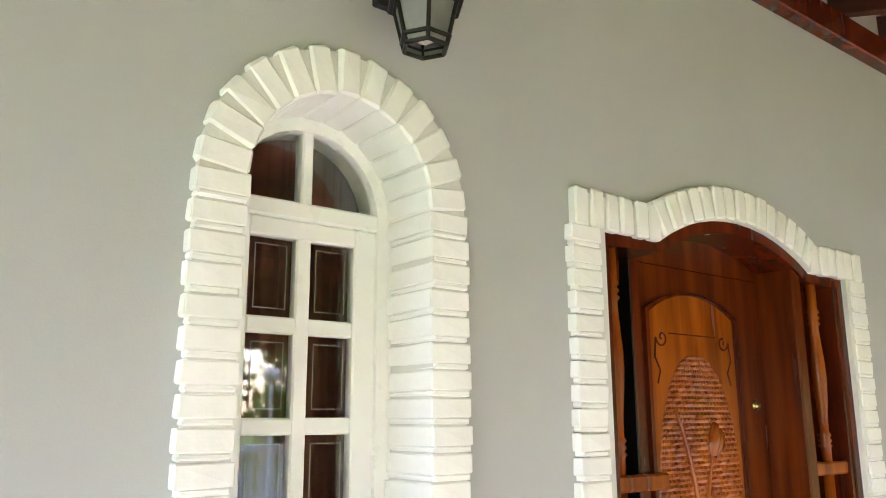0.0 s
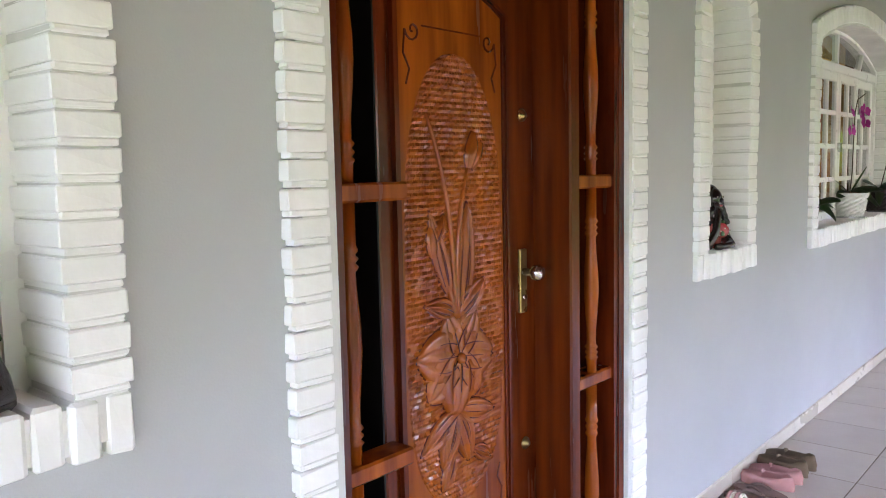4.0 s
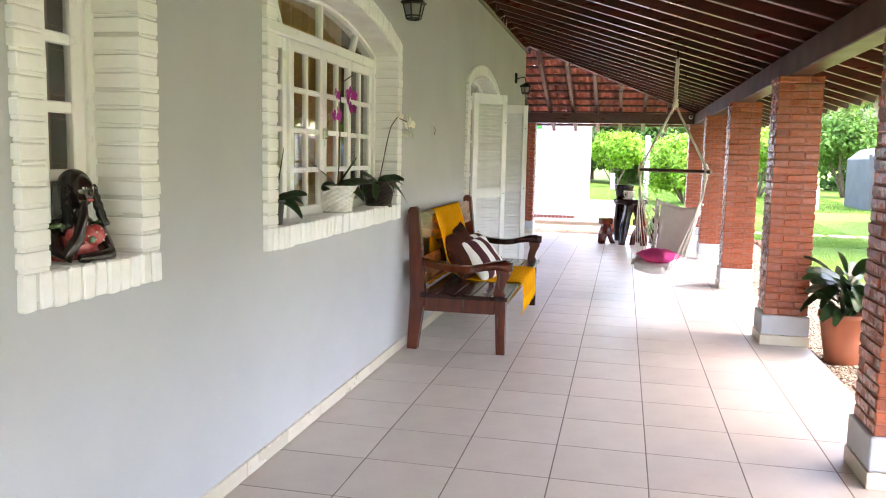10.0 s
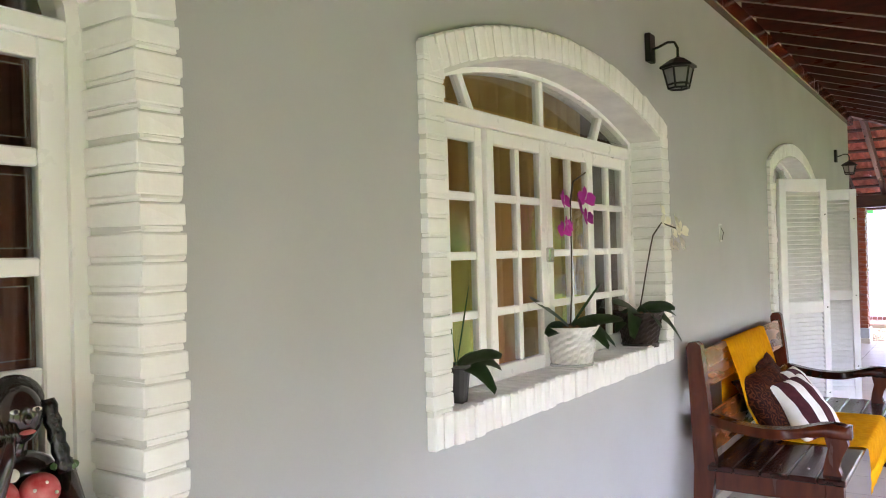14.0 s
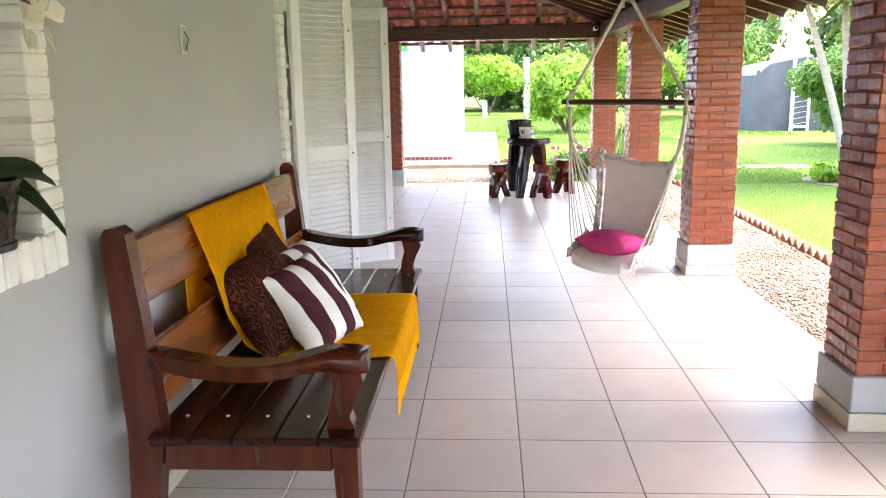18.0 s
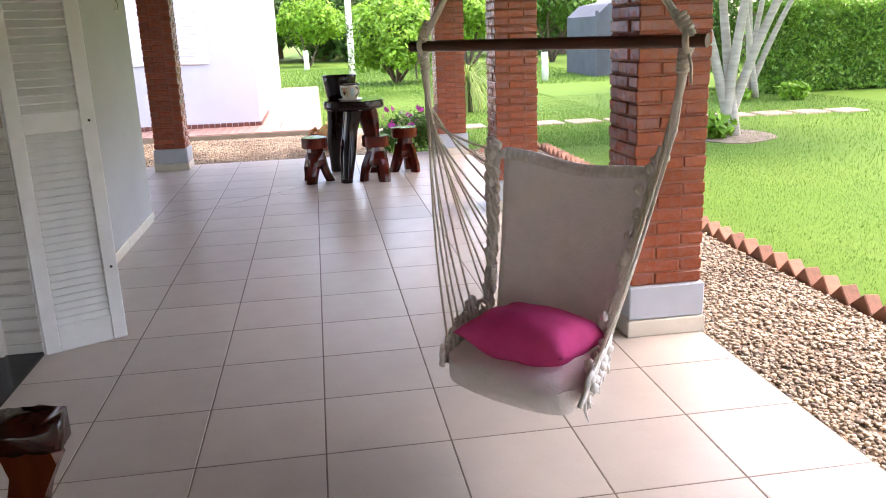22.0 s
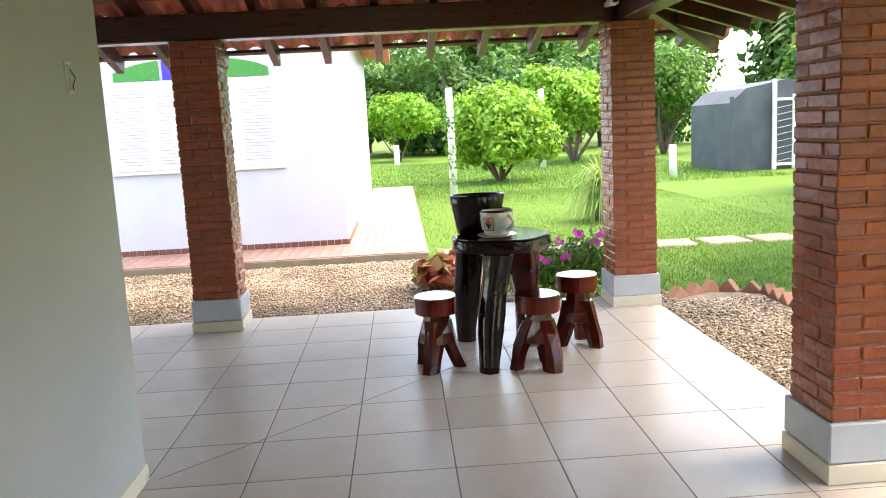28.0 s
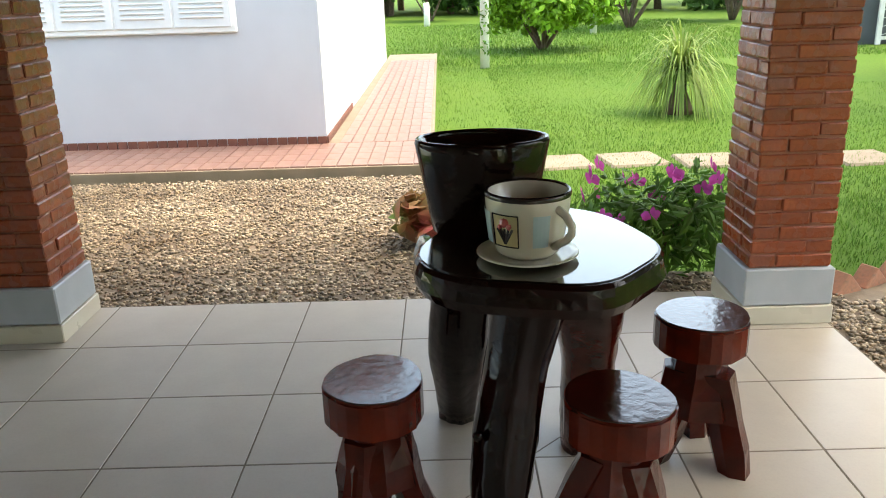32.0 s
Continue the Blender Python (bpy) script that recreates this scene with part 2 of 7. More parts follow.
SAPW = mat("pale_sapwood", (0.4, 0.33, 0.25), 0.2, (0.12, 0.06, 0.035), 9, bump=0.3, coat=0.5)
CERAM = mat("cream_glazed_ceramic", (0.68, 0.63, 0.52), 0.15, (0.6, 0.55, 0.44), 6)
CERAMY = mat("yellow_glaze", (0.6, 0.5, 0.28), 0.2)
CERAMD = mat("dark_glaze", (0.03, 0.022, 0.02), 0.2)
CERAMR = mat("red_glaze", (0.5, 0.035, 0.04), 0.2, (0.6, 0.2, 0.19), 30)
CERAMB = mat("pale_blue_glaze", (0.45, 0.6, 0.63), 0.2)
WICKW = mat("white_wicker", (0.78, 0.77, 0.74), 0.5, (0.66, 0.65, 0.62), 30, bump=0.3)
WICKD = mat("dark_brown_wicker", (0.018, 0.01, 0.009), 0.5, (0.035, 0.02, 0.016), 30, bump=0.3)
BLACKP = mat("black_plastic", (0.015, 0.015, 0.016), 0.4)
GREYP = mat("grey_plastic", (0.5, 0.53, 0.51), 0.5)
BARK = mat("bark_chips", (0.35, 0.22, 0.13), 0.9, (0.2, 0.12, 0.07), 30, bump=0.8)
ORCHL = mat("dark_green_orchid_leaf", (0.03, 0.085, 0.018), 0.35, (0.018, 0.055, 0.012), 6)
ORCHP = leafy("magenta_petal", (0.5, 0.045, 0.36), (0.4, 0.03, 0.26), 0.6, 0.3)
ORCHW = leafy("white_petal", (0.82, 0.8, 0.7), (0.75, 0.72, 0.6), 0.6, 0.3)
STEM = mat("dark_flower_stem", (0.06, 0.045, 0.03), 0.6)
POTC = mat("terracotta_pot", (0.42, 0.14, 0.07), 0.6, (0.34, 0.1, 0.05), 5, bump=0.2)
FIGD = mat("glazed_dark_figure", (0.016, 0.009, 0.009), 0.18, (0.03, 0.015, 0.013), 8, coat=0.4)
GLAZEG = mat("dark_green_glaze", (0.03, 0.1, 0.035), 0.25, (0.16, 0.24, 0.12), 40)
HAIRD = mat("black_glaze_hair", (0.006, 0.005, 0.005), 0.25, (0.012, 0.01, 0.01), 60, bump=0.6, bump_scale=120)
MATY = mat("straw_yellow_shag", (0.9, 0.74, 0.36), 0.95, (0.72, 0.56, 0.22), 30, island=0.25, spec=0.1)
MATB = mat("mat_backing", (0.45, 0.36, 0.14), 0.95)
GRASS = mat("lawn_ground", (0.07, 0.145, 0.018), 0.9, (0.098, 0.168, 0.028), 0.6, bump=0.35, bump_scale=35, fine=(0.042, 0.082, 0.013, 0.6), spec=0.1)
BLADE = leafy("grass_blade", (0.062, 0.16, 0.017), (0.11, 0.2, 0.032), 0.6, 0.4)
PEBBLE = mat("river_pebble", (0.43, 0.345, 0.24), 0.6, (0.19, 0.135, 0.085), 1.5, island=0.65, bump=0.2)
SOIL = mat("gravel_bed_soil", (0.26, 0.2, 0.14), 0.95, (0.14, 0.1, 0.07), 8, bump=0.8)
PAVE = mat("pink_paving_tile", (0.3, 0.17, 0.135), 0.4, (0.24, 0.13, 0.1), 4, bump=0.15, rand=0.08)
PAVED = mat("red_brown_edging_tile", (0.2, 0.075, 0.05), 0.5, (0.15, 0.055, 0.04), 6, rand=0.15)
STONE = mat("pale_stepping_stone", (0.28, 0.22, 0.16), 0.85, (0.2, 0.16, 0.11), 4, bump=0.4, rand=0.1)
EDGEB = mat("weathered_edging_brick", (0.34, 0.15, 0.09), 0.85, (0.24, 0.12, 0.075), 6, bump=0.6, rand=0.35, fine=(0.12, 0.1, 0.07, 0.6))
ANNEXW = mat("white_annex_paint", (0.55, 0.565, 0.6), 0.6, (0.51, 0.525, 0.56), 2, bump=0.1, bump_scale=150)
GREENP = mat("green_pane", (0.02, 0.3, 0.06), 0.25)
BLUEP = mat("blue_pane", (0.025, 0.05, 0.42), 0.25)
TRUNK = mat("tree_bark", (0.16, 0.11, 0.075), 0.9, (0.09, 0.06, 0.04), 10, bump=0.8, bump_scale=30)
PALMT = mat("pale_palm_trunk", (0.42, 0.38, 0.29), 0.8, (0.28, 0.25, 0.19), 5, bump=0.5, bump_scale=20, stretch=(1, 1, 5))
WHITEP = mat("whitewashed_post", (0.78, 0.78, 0.74), 0.8, (0.62, 0.62, 0.57), 6, bump=0.3)
LEAFA = leafy("bright_leaf", (0.13, 0.3, 0.025), (0.22, 0.4, 0.035))
LEAFB = leafy("mid_green_leaf", (0.065, 0.175, 0.025), (0.11, 0.23, 0.035))
LEAFC = leafy("dark_leaf", (0.045, 0.12, 0.022), (0.07, 0.16, 0.03))
LEAFY = leafy("olive_leaf", (0.14, 0.19, 0.06), (0.2, 0.25, 0.09))
PONYL = leafy("ponytail_leaf", (0.15, 0.25, 0.05), (0.26, 0.33, 0.09))
PALML = leafy("palm_leaf", (0.1, 0.175, 0.04), (0.2, 0.24, 0.07))
CALAD = leafy("pink_green_leaf", (0.55, 0.1, 0.12), (0.14, 0.27, 0.05))
FLOWR = leafy("pink_flower", (0.6, 0.09, 0.42), (0.5, 0.06, 0.3))
NETG = mat("dark_shade_net", (0.05, 0.056, 0.06), 0.8, (0.085, 0.092, 0.098), 2, bump=0.3, bump_scale=90)
LEAFH = leafy("hedge_leaf", (0.11, 0.26, 0.032), (0.18, 0.33, 0.05))
# near-black that carries the shade of the opening beside the door
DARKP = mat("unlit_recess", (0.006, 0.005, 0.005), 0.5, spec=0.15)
ETCH = mat("etched_glass_line", (0.26, 0.24, 0.2), 0.5)
BROWNCUR = mat("brown_curtain", (0.24, 0.1, 0.055), 0.9, (0.17, 0.07, 0.04), 3, bump=0.2, stretch=(6, 6, 0.6))
SILLP = mat("pale_grey_sill_paint", (0.6, 0.59, 0.57), 0.5, (0.54, 0.53, 0.51), 6, bump=0.1)
CAMW = mat("white_plastic", (0.75, 0.75, 0.73), 0.4)


# ---- building blocks ----
def link(name, me, material, parent=None, label=""):
    if material:
        me.materials.append(material)
    ob = new(name, me)
    if parent:
        ob.parent = parent
    return tagged(ob, label)


def part(name, bm, material, parent=None, label="", smooth=False):
    """Links a bmesh as one mesh object."""
    me = bpy.data.meshes.new(name)
    bmesh.ops.recalc_face_normals(bm, faces=bm.faces)
    bm.to_mesh(me)
    bm.free()
    if smooth:
        me.shade_smooth()
    return link(name, me, material, parent, label)


def raw(name, verts, faces, material, parent=None, label="", smooth=False):
    me = bpy.data.meshes.new(name)
    me.from_pydata(verts, [], faces)
    if smooth:
        me.shade_smooth()
    return link(name, me, material, parent, label)


def thing(name, loc, label, category, group="", kind="", rz=0.0):
    e = new(name)
    e.empty_display_size = 0.1
    e.matrix_world = pose(*loc, 0, 0, rz)
    return tagged(e, label, category, group, kind)


def box(bm, x0, x1, y0, y1, z0, z1, bevel=0.0, m=None, segs=1):
    r = bmesh.ops.create_cube(bm, size=1.0, matrix=Matrix.Translation(((x0 + x1) / 2, (y0 + y1) / 2, (z0 + z1) / 2)) @ Matrix.Diagonal((abs(x1 - x0), abs(y1 - y0), abs(z1 - z0), 1)))
    vs = r["verts"]
    if bevel:
        es = list({e for v in vs for e in v.link_edges})
        rr = bmesh.ops.bevel(bm, geom=es, offset=bevel, segments=segs, affect="EDGES", profile=0.5)
        vs = list({v for f in rr["faces"] for v in f.verts} | {v for v in vs if v.is_valid})
    if m is not None:
        bmesh.ops.transform(bm, matrix=m, verts=vs)
    return vs


def boxed(name, x0, x1, y0, y1, z0, z1, material, parent=None, label="", bevel=0.0, m=None):
    bm = bmesh.new()
    box(bm, x0, x1, y0, y1, z0, z1, bevel, m)
    return part(name, bm, material, parent, label)


def prism(bm, outline, y0, y1, axis="y"):
    """Extrudes a closed outline of (a, b) pairs from y0 to y1 along an axis."""
    def at(a, b, c):
        return (a, c, b) if axis == "y" else ((c, a, b) if axis == "x" else (a, b, c))
    f = [bm.verts.new(at(a, b, y0)) for a, b in outline]
    g = [bm.verts.new(at(a, b, y1)) for a, b in outline]
    n = len(f)
    bm.faces.new(f)
    bm.faces.new(g[::-1])
    for i in range(n):
        bm.faces.new((f[i], g[i], g[(i + 1) % n], f[(i + 1) % n]))
    return f + g


def lathe(bm, profile, segs=20, centre=(0, 0, 0), squash=1.0, wobble=0.0, caps=True):
    """Turns a profile of (radius, z) round the z axis."""
    rings = []
    for k, (r, z) in enumerate(profile):
        rings.append([bm.verts.new((centre[0] + r * math.cos(a) * (1 + wobble * math.sin(3 * a + 1.3 * k)), centre[1] + squash * r * math.sin(a) * (1 + wobble * math.cos(2 * a + k)), centre[2] + z))
                      for a in [2 * math.pi * i / segs for i in range(segs)]])
    for a, b in zip(rings, rings[1:]):
        for i in range(segs):
            bm.faces.new((a[i], a[(i + 1) % segs], b[(i + 1) % segs], b[i]))
    if caps:
        bm.faces.new(rings[0][::-1])
        bm.faces.new(rings[-1])


def tube(bm, points, radius, segs=8, caps=True):
    """A round bar along points; radius is one number or one for each point."""
    pts = [Vector(p) for p in points]
    rad = radius if isinstance(radius, (list, tuple)) else [radius] * len(pts)
    rings, side = [], None
    for i, p in enumerate(pts):
        d = (pts[min(i + 1, len(pts) - 1)] - pts[max(i - 1, 0)]).normalized()
        if side is None:
            side = d.orthogonal().normalized()
        side = (side - d * side.dot(d)).normalized()
        up = d.cross(side)
        rings.append([bm.verts.new(p + rad[i] * (side * math.cos(a) + up * math.sin(a))) for a in [2 * math.pi * k / segs for k in range(segs)]])
    for a, b in zip(rings, rings[1:]):
        for i in range(segs):
            bm.faces.new((a[i], a[(i + 1) % segs], b[(i + 1) % segs], b[i]))
    if caps:
        bm.faces.new(rings[0][::-1])
        bm.faces.new(rings[-1])


def bez(a, b, c, n=10):
    a, b, c = Vector(a), Vector(b), Vector(c)
    return [a * (1 - t) ** 2 + b * 2 * t * (1 - t) + c * t * t for t in [i / n for i in range(n + 1)]]


WY = 1.29          # face of the house wall
FY = 1.262         # face of the white brick surrounds
TP = 0.43          # pitch of the floor tiles


# ---- the house: walls with openings ----
def arch(cx, half, z0, zs, rise, n=14):
    """Outline of an arched opening, from the lower left corner over the top to the lower right one."""
    r = (half * half + rise * rise) / (2 * rise)
    a0 = math.asin(min(1.0, half / r)) if rise < half else math.pi / 2
    pts = [(cx - half, z0)]
    for i in range(n + 1):
        a = -a0 + 2 * a0 * i / n
        pts.append((cx + r * math.sin(a), zs + rise - r + r * math.cos(a)))
    pts.append((cx + half, z0))
    return pts


def band(bm, out, inn, y0, y1):
    """A flat band between two outlines with the same number of points, open at the foot."""
    rows = [[bm.verts.new((a, y, b)) for a, b in line] for line, y in ((out, y0), (inn, y0), (inn, y1), (out, y1))]
    n = len(out)
    for i in range(n - 1):
        for k in range(4):
            p, q = rows[k], rows[(k + 1) % 4]
            bm.faces.new((p[i], p[i + 1], q[i + 1], q[i]))
    for i in (0, n - 1):
        bm.faces.new([rows[k][i] for k in range(4)])


def holed_wall(name, outline, holes, y0, y1, material, label, axis="y"):
    bm = bmesh.new()
    edges = []
    for loop in [outline] + holes:
        vs = [bm.verts.new((a, y0, b) if axis == "y" else (y0, a, b)) for a, b in loop]
        edges += [bm.edges.new((vs[i], vs[(i + 1) % len(vs)])) for i in range(len(vs))]
    bmesh.ops.triangle_fill(bm, edges=edges, use_beauty=True)

    r = bmesh.ops.extrude_face_region(bm, geom=bm.faces[:])
    d = Vector((0, y1 - y0, 0)) if axis == "y" else Vector((y1 - y0, 0, 0))
    bmesh.ops.translate(bm, verts=[v for v in r["geom"] if isinstance(v, bmesh.types.BMVert)], vec=d)
    return tagged(part(name, bm, material), label, "wall", kind="structure")


DOOR_X0, DOOR_X1 = 2.28, 3.85


def door_outline(grow, z0):
    """The doorway: two low shoulders and a raised arch between them."""
    cx, half = 3.067, 0.42
    r = 0.83 + grow
    a0 = math.asin(half / 0.83)
    zc = 2.165 - 0.83
    pts = [(2.41 - grow, z0), (2.41 - grow, 2.05 + grow)]
    for i in range(13):
        a = -a0 + 2 * a0 * i / 12
        pts.append((cx + r * math.sin(a), zc + r * math.cos(a)))
    return pts + [(3.72 + grow, 2.05 + grow), (3.72 + grow, z0)]


holes = [arch(1.615, 0.306, 1.0, 2.01, 0.3), door_outline(0.09, -0.02), arch(4.615, 0.306, 1.0, 2.01, 0.3),
         arch(6.865, 1.07, 1.0, 2.16, 0.2), arch(11.385, 1.01, -0.02, 2.19, 0.2)]
holes[1] = [(x, max(z, -0.15)) for x, z in holes[1]]
holed_wall("wall_south", [(-3, -0.2), (2.32, -0.2), (2.32, -0.02), (15.08, -0.02), (15.08, 3.35), (-3, 3.35)],
                        [holes[0], [(x, max(z, 0.0)) for x, z in holes[1]], holes[2], holes[3], [(x, max(z, 0.0)) for x, z in holes[4]]],
                        WY, WY + 0.25, WALL, "light grey painted plaster house wall with arched openings")
tagged(boxed("wall_east", 14.83, 15.08, WY + 0.25, 9.0, -0.2, 3.35, WALL), "light grey painted plaster house wall", "wall", kind="structure")
tagged(boxed("wall_west", -3.0, -2.75, WY + 0.25, 9.0, -0.2, 3.35, WALL), "light grey painted plaster house wall", "wall", kind="structure")
tagged(boxed("wall_north", -2.75, 14.83, 8.75, 9.0, -0.2, 3.35, WALL), "light grey painted plaster house wall", "wall", kind="structure")
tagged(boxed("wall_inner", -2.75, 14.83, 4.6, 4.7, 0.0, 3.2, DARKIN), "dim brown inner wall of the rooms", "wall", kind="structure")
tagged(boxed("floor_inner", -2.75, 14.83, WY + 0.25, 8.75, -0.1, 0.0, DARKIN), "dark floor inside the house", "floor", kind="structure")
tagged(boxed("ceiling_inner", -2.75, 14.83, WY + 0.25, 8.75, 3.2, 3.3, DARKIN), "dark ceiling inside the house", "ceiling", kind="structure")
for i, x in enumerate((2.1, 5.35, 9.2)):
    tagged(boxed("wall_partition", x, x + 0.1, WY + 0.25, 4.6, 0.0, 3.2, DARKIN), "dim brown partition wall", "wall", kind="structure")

# cream skirting along the foot of the wall
skirting = tagged(new("baseboard"), "cream ceramic tile skirting along the wall foot", "baseboard", kind="structure")
for x0, x1 in ((-3.0, 2.28), (3.86, 10.35), (12.42, 15.08)):
    n = max(1, round((x1 - x0) / TP))
    for i in range(n):
        a = x0 + (x1 - x0) * i / n
        boxed("skirting_tile", a + 0.002, a + (x1 - x0) / n - 0.002, WY - 0.012, WY + 0.003, 0.004, 0.075, SKIRT, skirting, bevel=0.003)
for i in range(9):
    boxed("skirting_tile", 15.077, 15.092, WY + 0.002 + i * TP, WY + TP * (i + 1) - 0.002, 0.004, 0.075, SKIRT, skirting, bevel=0.003)


# ---- white brick surrounds ----
def brick_mesh(name, w, d, h, bevel, material, seed=0, uneven=0.002):
    rng = random.Random(seed)
    bm = bmesh.new()
    box(bm, -w / 2, w / 2, -d / 2, d / 2, -h / 2, h / 2, bevel)
    for v in bm.verts:
        v.co += Vector((rng.uniform(-1, 1), rng.uniform(-1, 1), rng.uniform(-1, 1))) * uneven
    me = bpy.data.meshes.new(name)
    bm.to_mesh(me)
    bm.free()
    me.materials.append(material)
    return me


def place(name, me, m, parent):
    ob = new(name, me)
    ob.parent = parent
    ob.matrix_basis = m
    return ob


PITCH = 0.0578
DEEP = 0.185


def rolled_brick(seed):
    """A painted brick with a rounded bead of mortar along its lower edge."""
    rng = random.Random(seed)
    bm = bmesh.new()
    box(bm, -0.0545, 0.0545, -DEEP / 2, DEEP / 2, -0.0145, 0.0275, 0.003)
    box(bm, -0.0475 - rng.uniform(-0.002, 0.0025), 0.0475 + rng.uniform(-0.002, 0.0025), -DEEP / 2 + 0.0005, DEEP / 2 - 0.004, -0.0268, -0.0135, 0.004, segs=2)
    for v in bm.verts:
        v.co += Vector((rng.uniform(-1, 1), rng.uniform(-1, 1), rng.uniform(-0.5, 0.5))) * 0.0016
    me = bpy.data.meshes.new("white_brick")
    bm.to_mesh(me)
    bm.free()
    me.materials.append(WHITEB)
    return me


WB = [rolled_brick(i) for i in range(5)]
WBR = [brick_mesh("white_brick", 0.0475, DEEP, 0.105, 0.006, WHITEB, 10 + i, 0.0022) for i in range(4)]
RNG = random.Random(5)


def jamb_bricks(parent, x0, x1, z0, z1):
    n = max(1, round((z1 - z0) / PITCH))
    p = (z1 - z0) / n
    for x in (x0 + 0.054, x1 - 0.054):
        for i in range(n):
            y = FY + DEEP / 2 + RNG.uniform(-0.002, 0.004)
            place("brick", WB[RNG.randrange(5)], pose(x + RNG.uniform(-0.003, 0.003), y, z0 + (i + 0.5) * p, 0, 0, RNG.uniform(-0.8, 0.8)) @ Matrix.Diagonal((1, 1, p / PITCH, 1)), parent)


def ring_bricks(parent, cx, zc, r, a0, a1):
    """Bricks on end round an arc; r is the middle radius, angles from the vertical."""
    n = max(2, round(abs(a1 - a0) * (r - 0.03) / PITCH))
    for i in range(n):
        a = a0 + (a1 - a0) * (i + 0.5) / n
        k = abs(a1 - a0) / n * r / PITCH
        place("brick", WBR[RNG.randrange(4)], pose(cx + r * math.sin(a), FY + DEEP / 2 + RNG.uniform(-0.003, 0.004), zc + r * math.cos(a), 0, math.degrees(a), 0) @ Matrix.Diagonal((k, 1, 1, 1)), parent)


def row_bricks(parent, x0, x1, z, depth=None):
    n = max(1, round((x1 - x0) / PITCH))
    p = (x1 - x0) / n
    for i in range(n):
        place("brick", WBR[RNG.randrange(4)], pose(x0 + (i + 0.5) * p, FY + DEEP / 2 + RNG.uniform(-0.003, 0.004), z + RNG.uniform(-0.003, 0.003)) @ Matrix.Diagonal((p / PITCH, 1, 1, 1)), parent)


def mortar(parent, out, inn):
    bm = bmesh.new()
    band(bm, out, inn, FY + 0.007, FY + DEEP - 0.006)
    part("mortar", bm, MORTAR_W, parent)


def small_surround(cx, label):
    s = tagged(new("window_surround"), label, "window surround", kind="structure")
    jamb_bricks(s, cx - 0.322, cx + 0.322, 1.078, 2.01)
    ring_bricks(s, cx, 2.01, 0.264, -math.pi / 2, math.pi / 2)
    row_bricks(s, cx - 0.325, cx + 0.325, 1.026)
    mortar(s, arch(cx, 0.312, 1.0, 2.01, 0.309), arch(cx, 0.222, 1.0, 2.01, 0.219))
    boxed("sill_top", cx - 0.215, cx + 0.215, FY + 0.012, 1.5, 0.99, 1.066, WHITEB, s)
    return s


def wide_surround(cx, half, z0, zs, rise, sill, label):
    s = tagged(new("window_surround"), label, "window surround", kind="structure")
    jamb_bricks(s, cx - half, cx + half, z0, zs)
    r = (half * half + rise * rise) / (2 * rise)
    a0 = math.asin(half / r)
    ring_bricks(s, cx, zs + rise - r, r - 0.05, -a0, a0)
    if sill:
        row_bricks(s, cx - half, cx + half, z0 - 0.052)
        boxed("sill_top", cx - half + 0.1, cx + half - 0.1, FY + 0.012, 1.5, z0 - 0.09, z0 - 0.012, WHITEB, s)
    mortar(s, arch(cx, half - 0.006, z0 - 0.08 if sill else 0.0, zs, rise - 0.005), arch(cx, half - 0.1, z0 - 0.08 if sill else 0.0, zs - 0.085, rise * 0.9 - 0.005))
    return s


small_surround(1.615, "white-painted brick surround of a narrow arched window")
small_surround(4.615, "white-painted brick surround of a narrow arched window")
wide_surround(6.865, 1.085, 1.078, 2.165, 0.205, True, "white-painted brick surround with a brick sill")
wide_surround(11.385, 1.025, 0.0, 2.19, 0.215, False, "white-painted brick surround of a shuttered doorway")
sd = tagged(new("door_surround"), "white-painted brick surround of the front door", "door surround", kind="structure")
jamb_bricks(sd, DOOR_X0, DOOR_X1, 0.0, 2.05)
for x0, x1 in ((2.29, 2.655), (3.475, 3.84)):
    row_bricks(sd, x0, x1, 2.1)
ring_bricks(sd, 3.067, 2.165 - 0.83, 0.885, -0.51, 0.51)
mortar(sd, door_outline(0.092, 0.0), door_outline(0.0, 0.0))


# ---- windows ----
def panes(parent, x0, x1, z0, z1, cols, rows, y, bar=0.028, thick=0.03, etched=False):
    """Glazing bars and panes of a leaf."""
    w, h = (x1 - x0 - bar * (cols - 1)) / cols, (z1 - z0 - bar * (rows - 1)) / rows
    for i in range(1, cols):
        a = x0 + i * w + (i - 1) * bar
        boxed("glazing_bar", a, a + bar, y - thick / 2, y + thick / 2, z0, z1, WHITEW, parent, bevel=0.004)
    for j in range(1, rows):
        a = z0 + j * h + (j - 1) * bar
        boxed("glazing_bar", x0, x1, y - thick / 2 + 0.002, y + thick / 2 - 0.002, a, a + bar, WHITEW, parent, bevel=0.004)
    for i in range(cols):
        for j in range(rows):
            a, b = x0 + i * (w + bar), z0 + j * (h + bar)
            p = boxed("pane", a - 0.004, a + w + 0.004, y - 0.002, y + 0.002, b - 0.004, b + h + 0.004, GLASS, parent)
            p.visible_shadow = False
            if etched:
                bm = bmesh.new()
                e, t = 0.017, 0.0022
                box(bm, a + e, a + e + t, y - 0.0032, y - 0.0022, b + e, b + h - e)
                box(bm, a + w - e - t, a + w - e, y - 0.0032, y - 0.0022, b + e, b + h - e)
                box(bm, a + e, a + w - e, y - 0.0033, y - 0.0024, b + e, b + e + t)
                box(bm, a + e, a + w - e, y - 0.0033, y - 0.0024, b + h - e - t, b + h - e)
                part("etched_line", bm, ETCH, p)


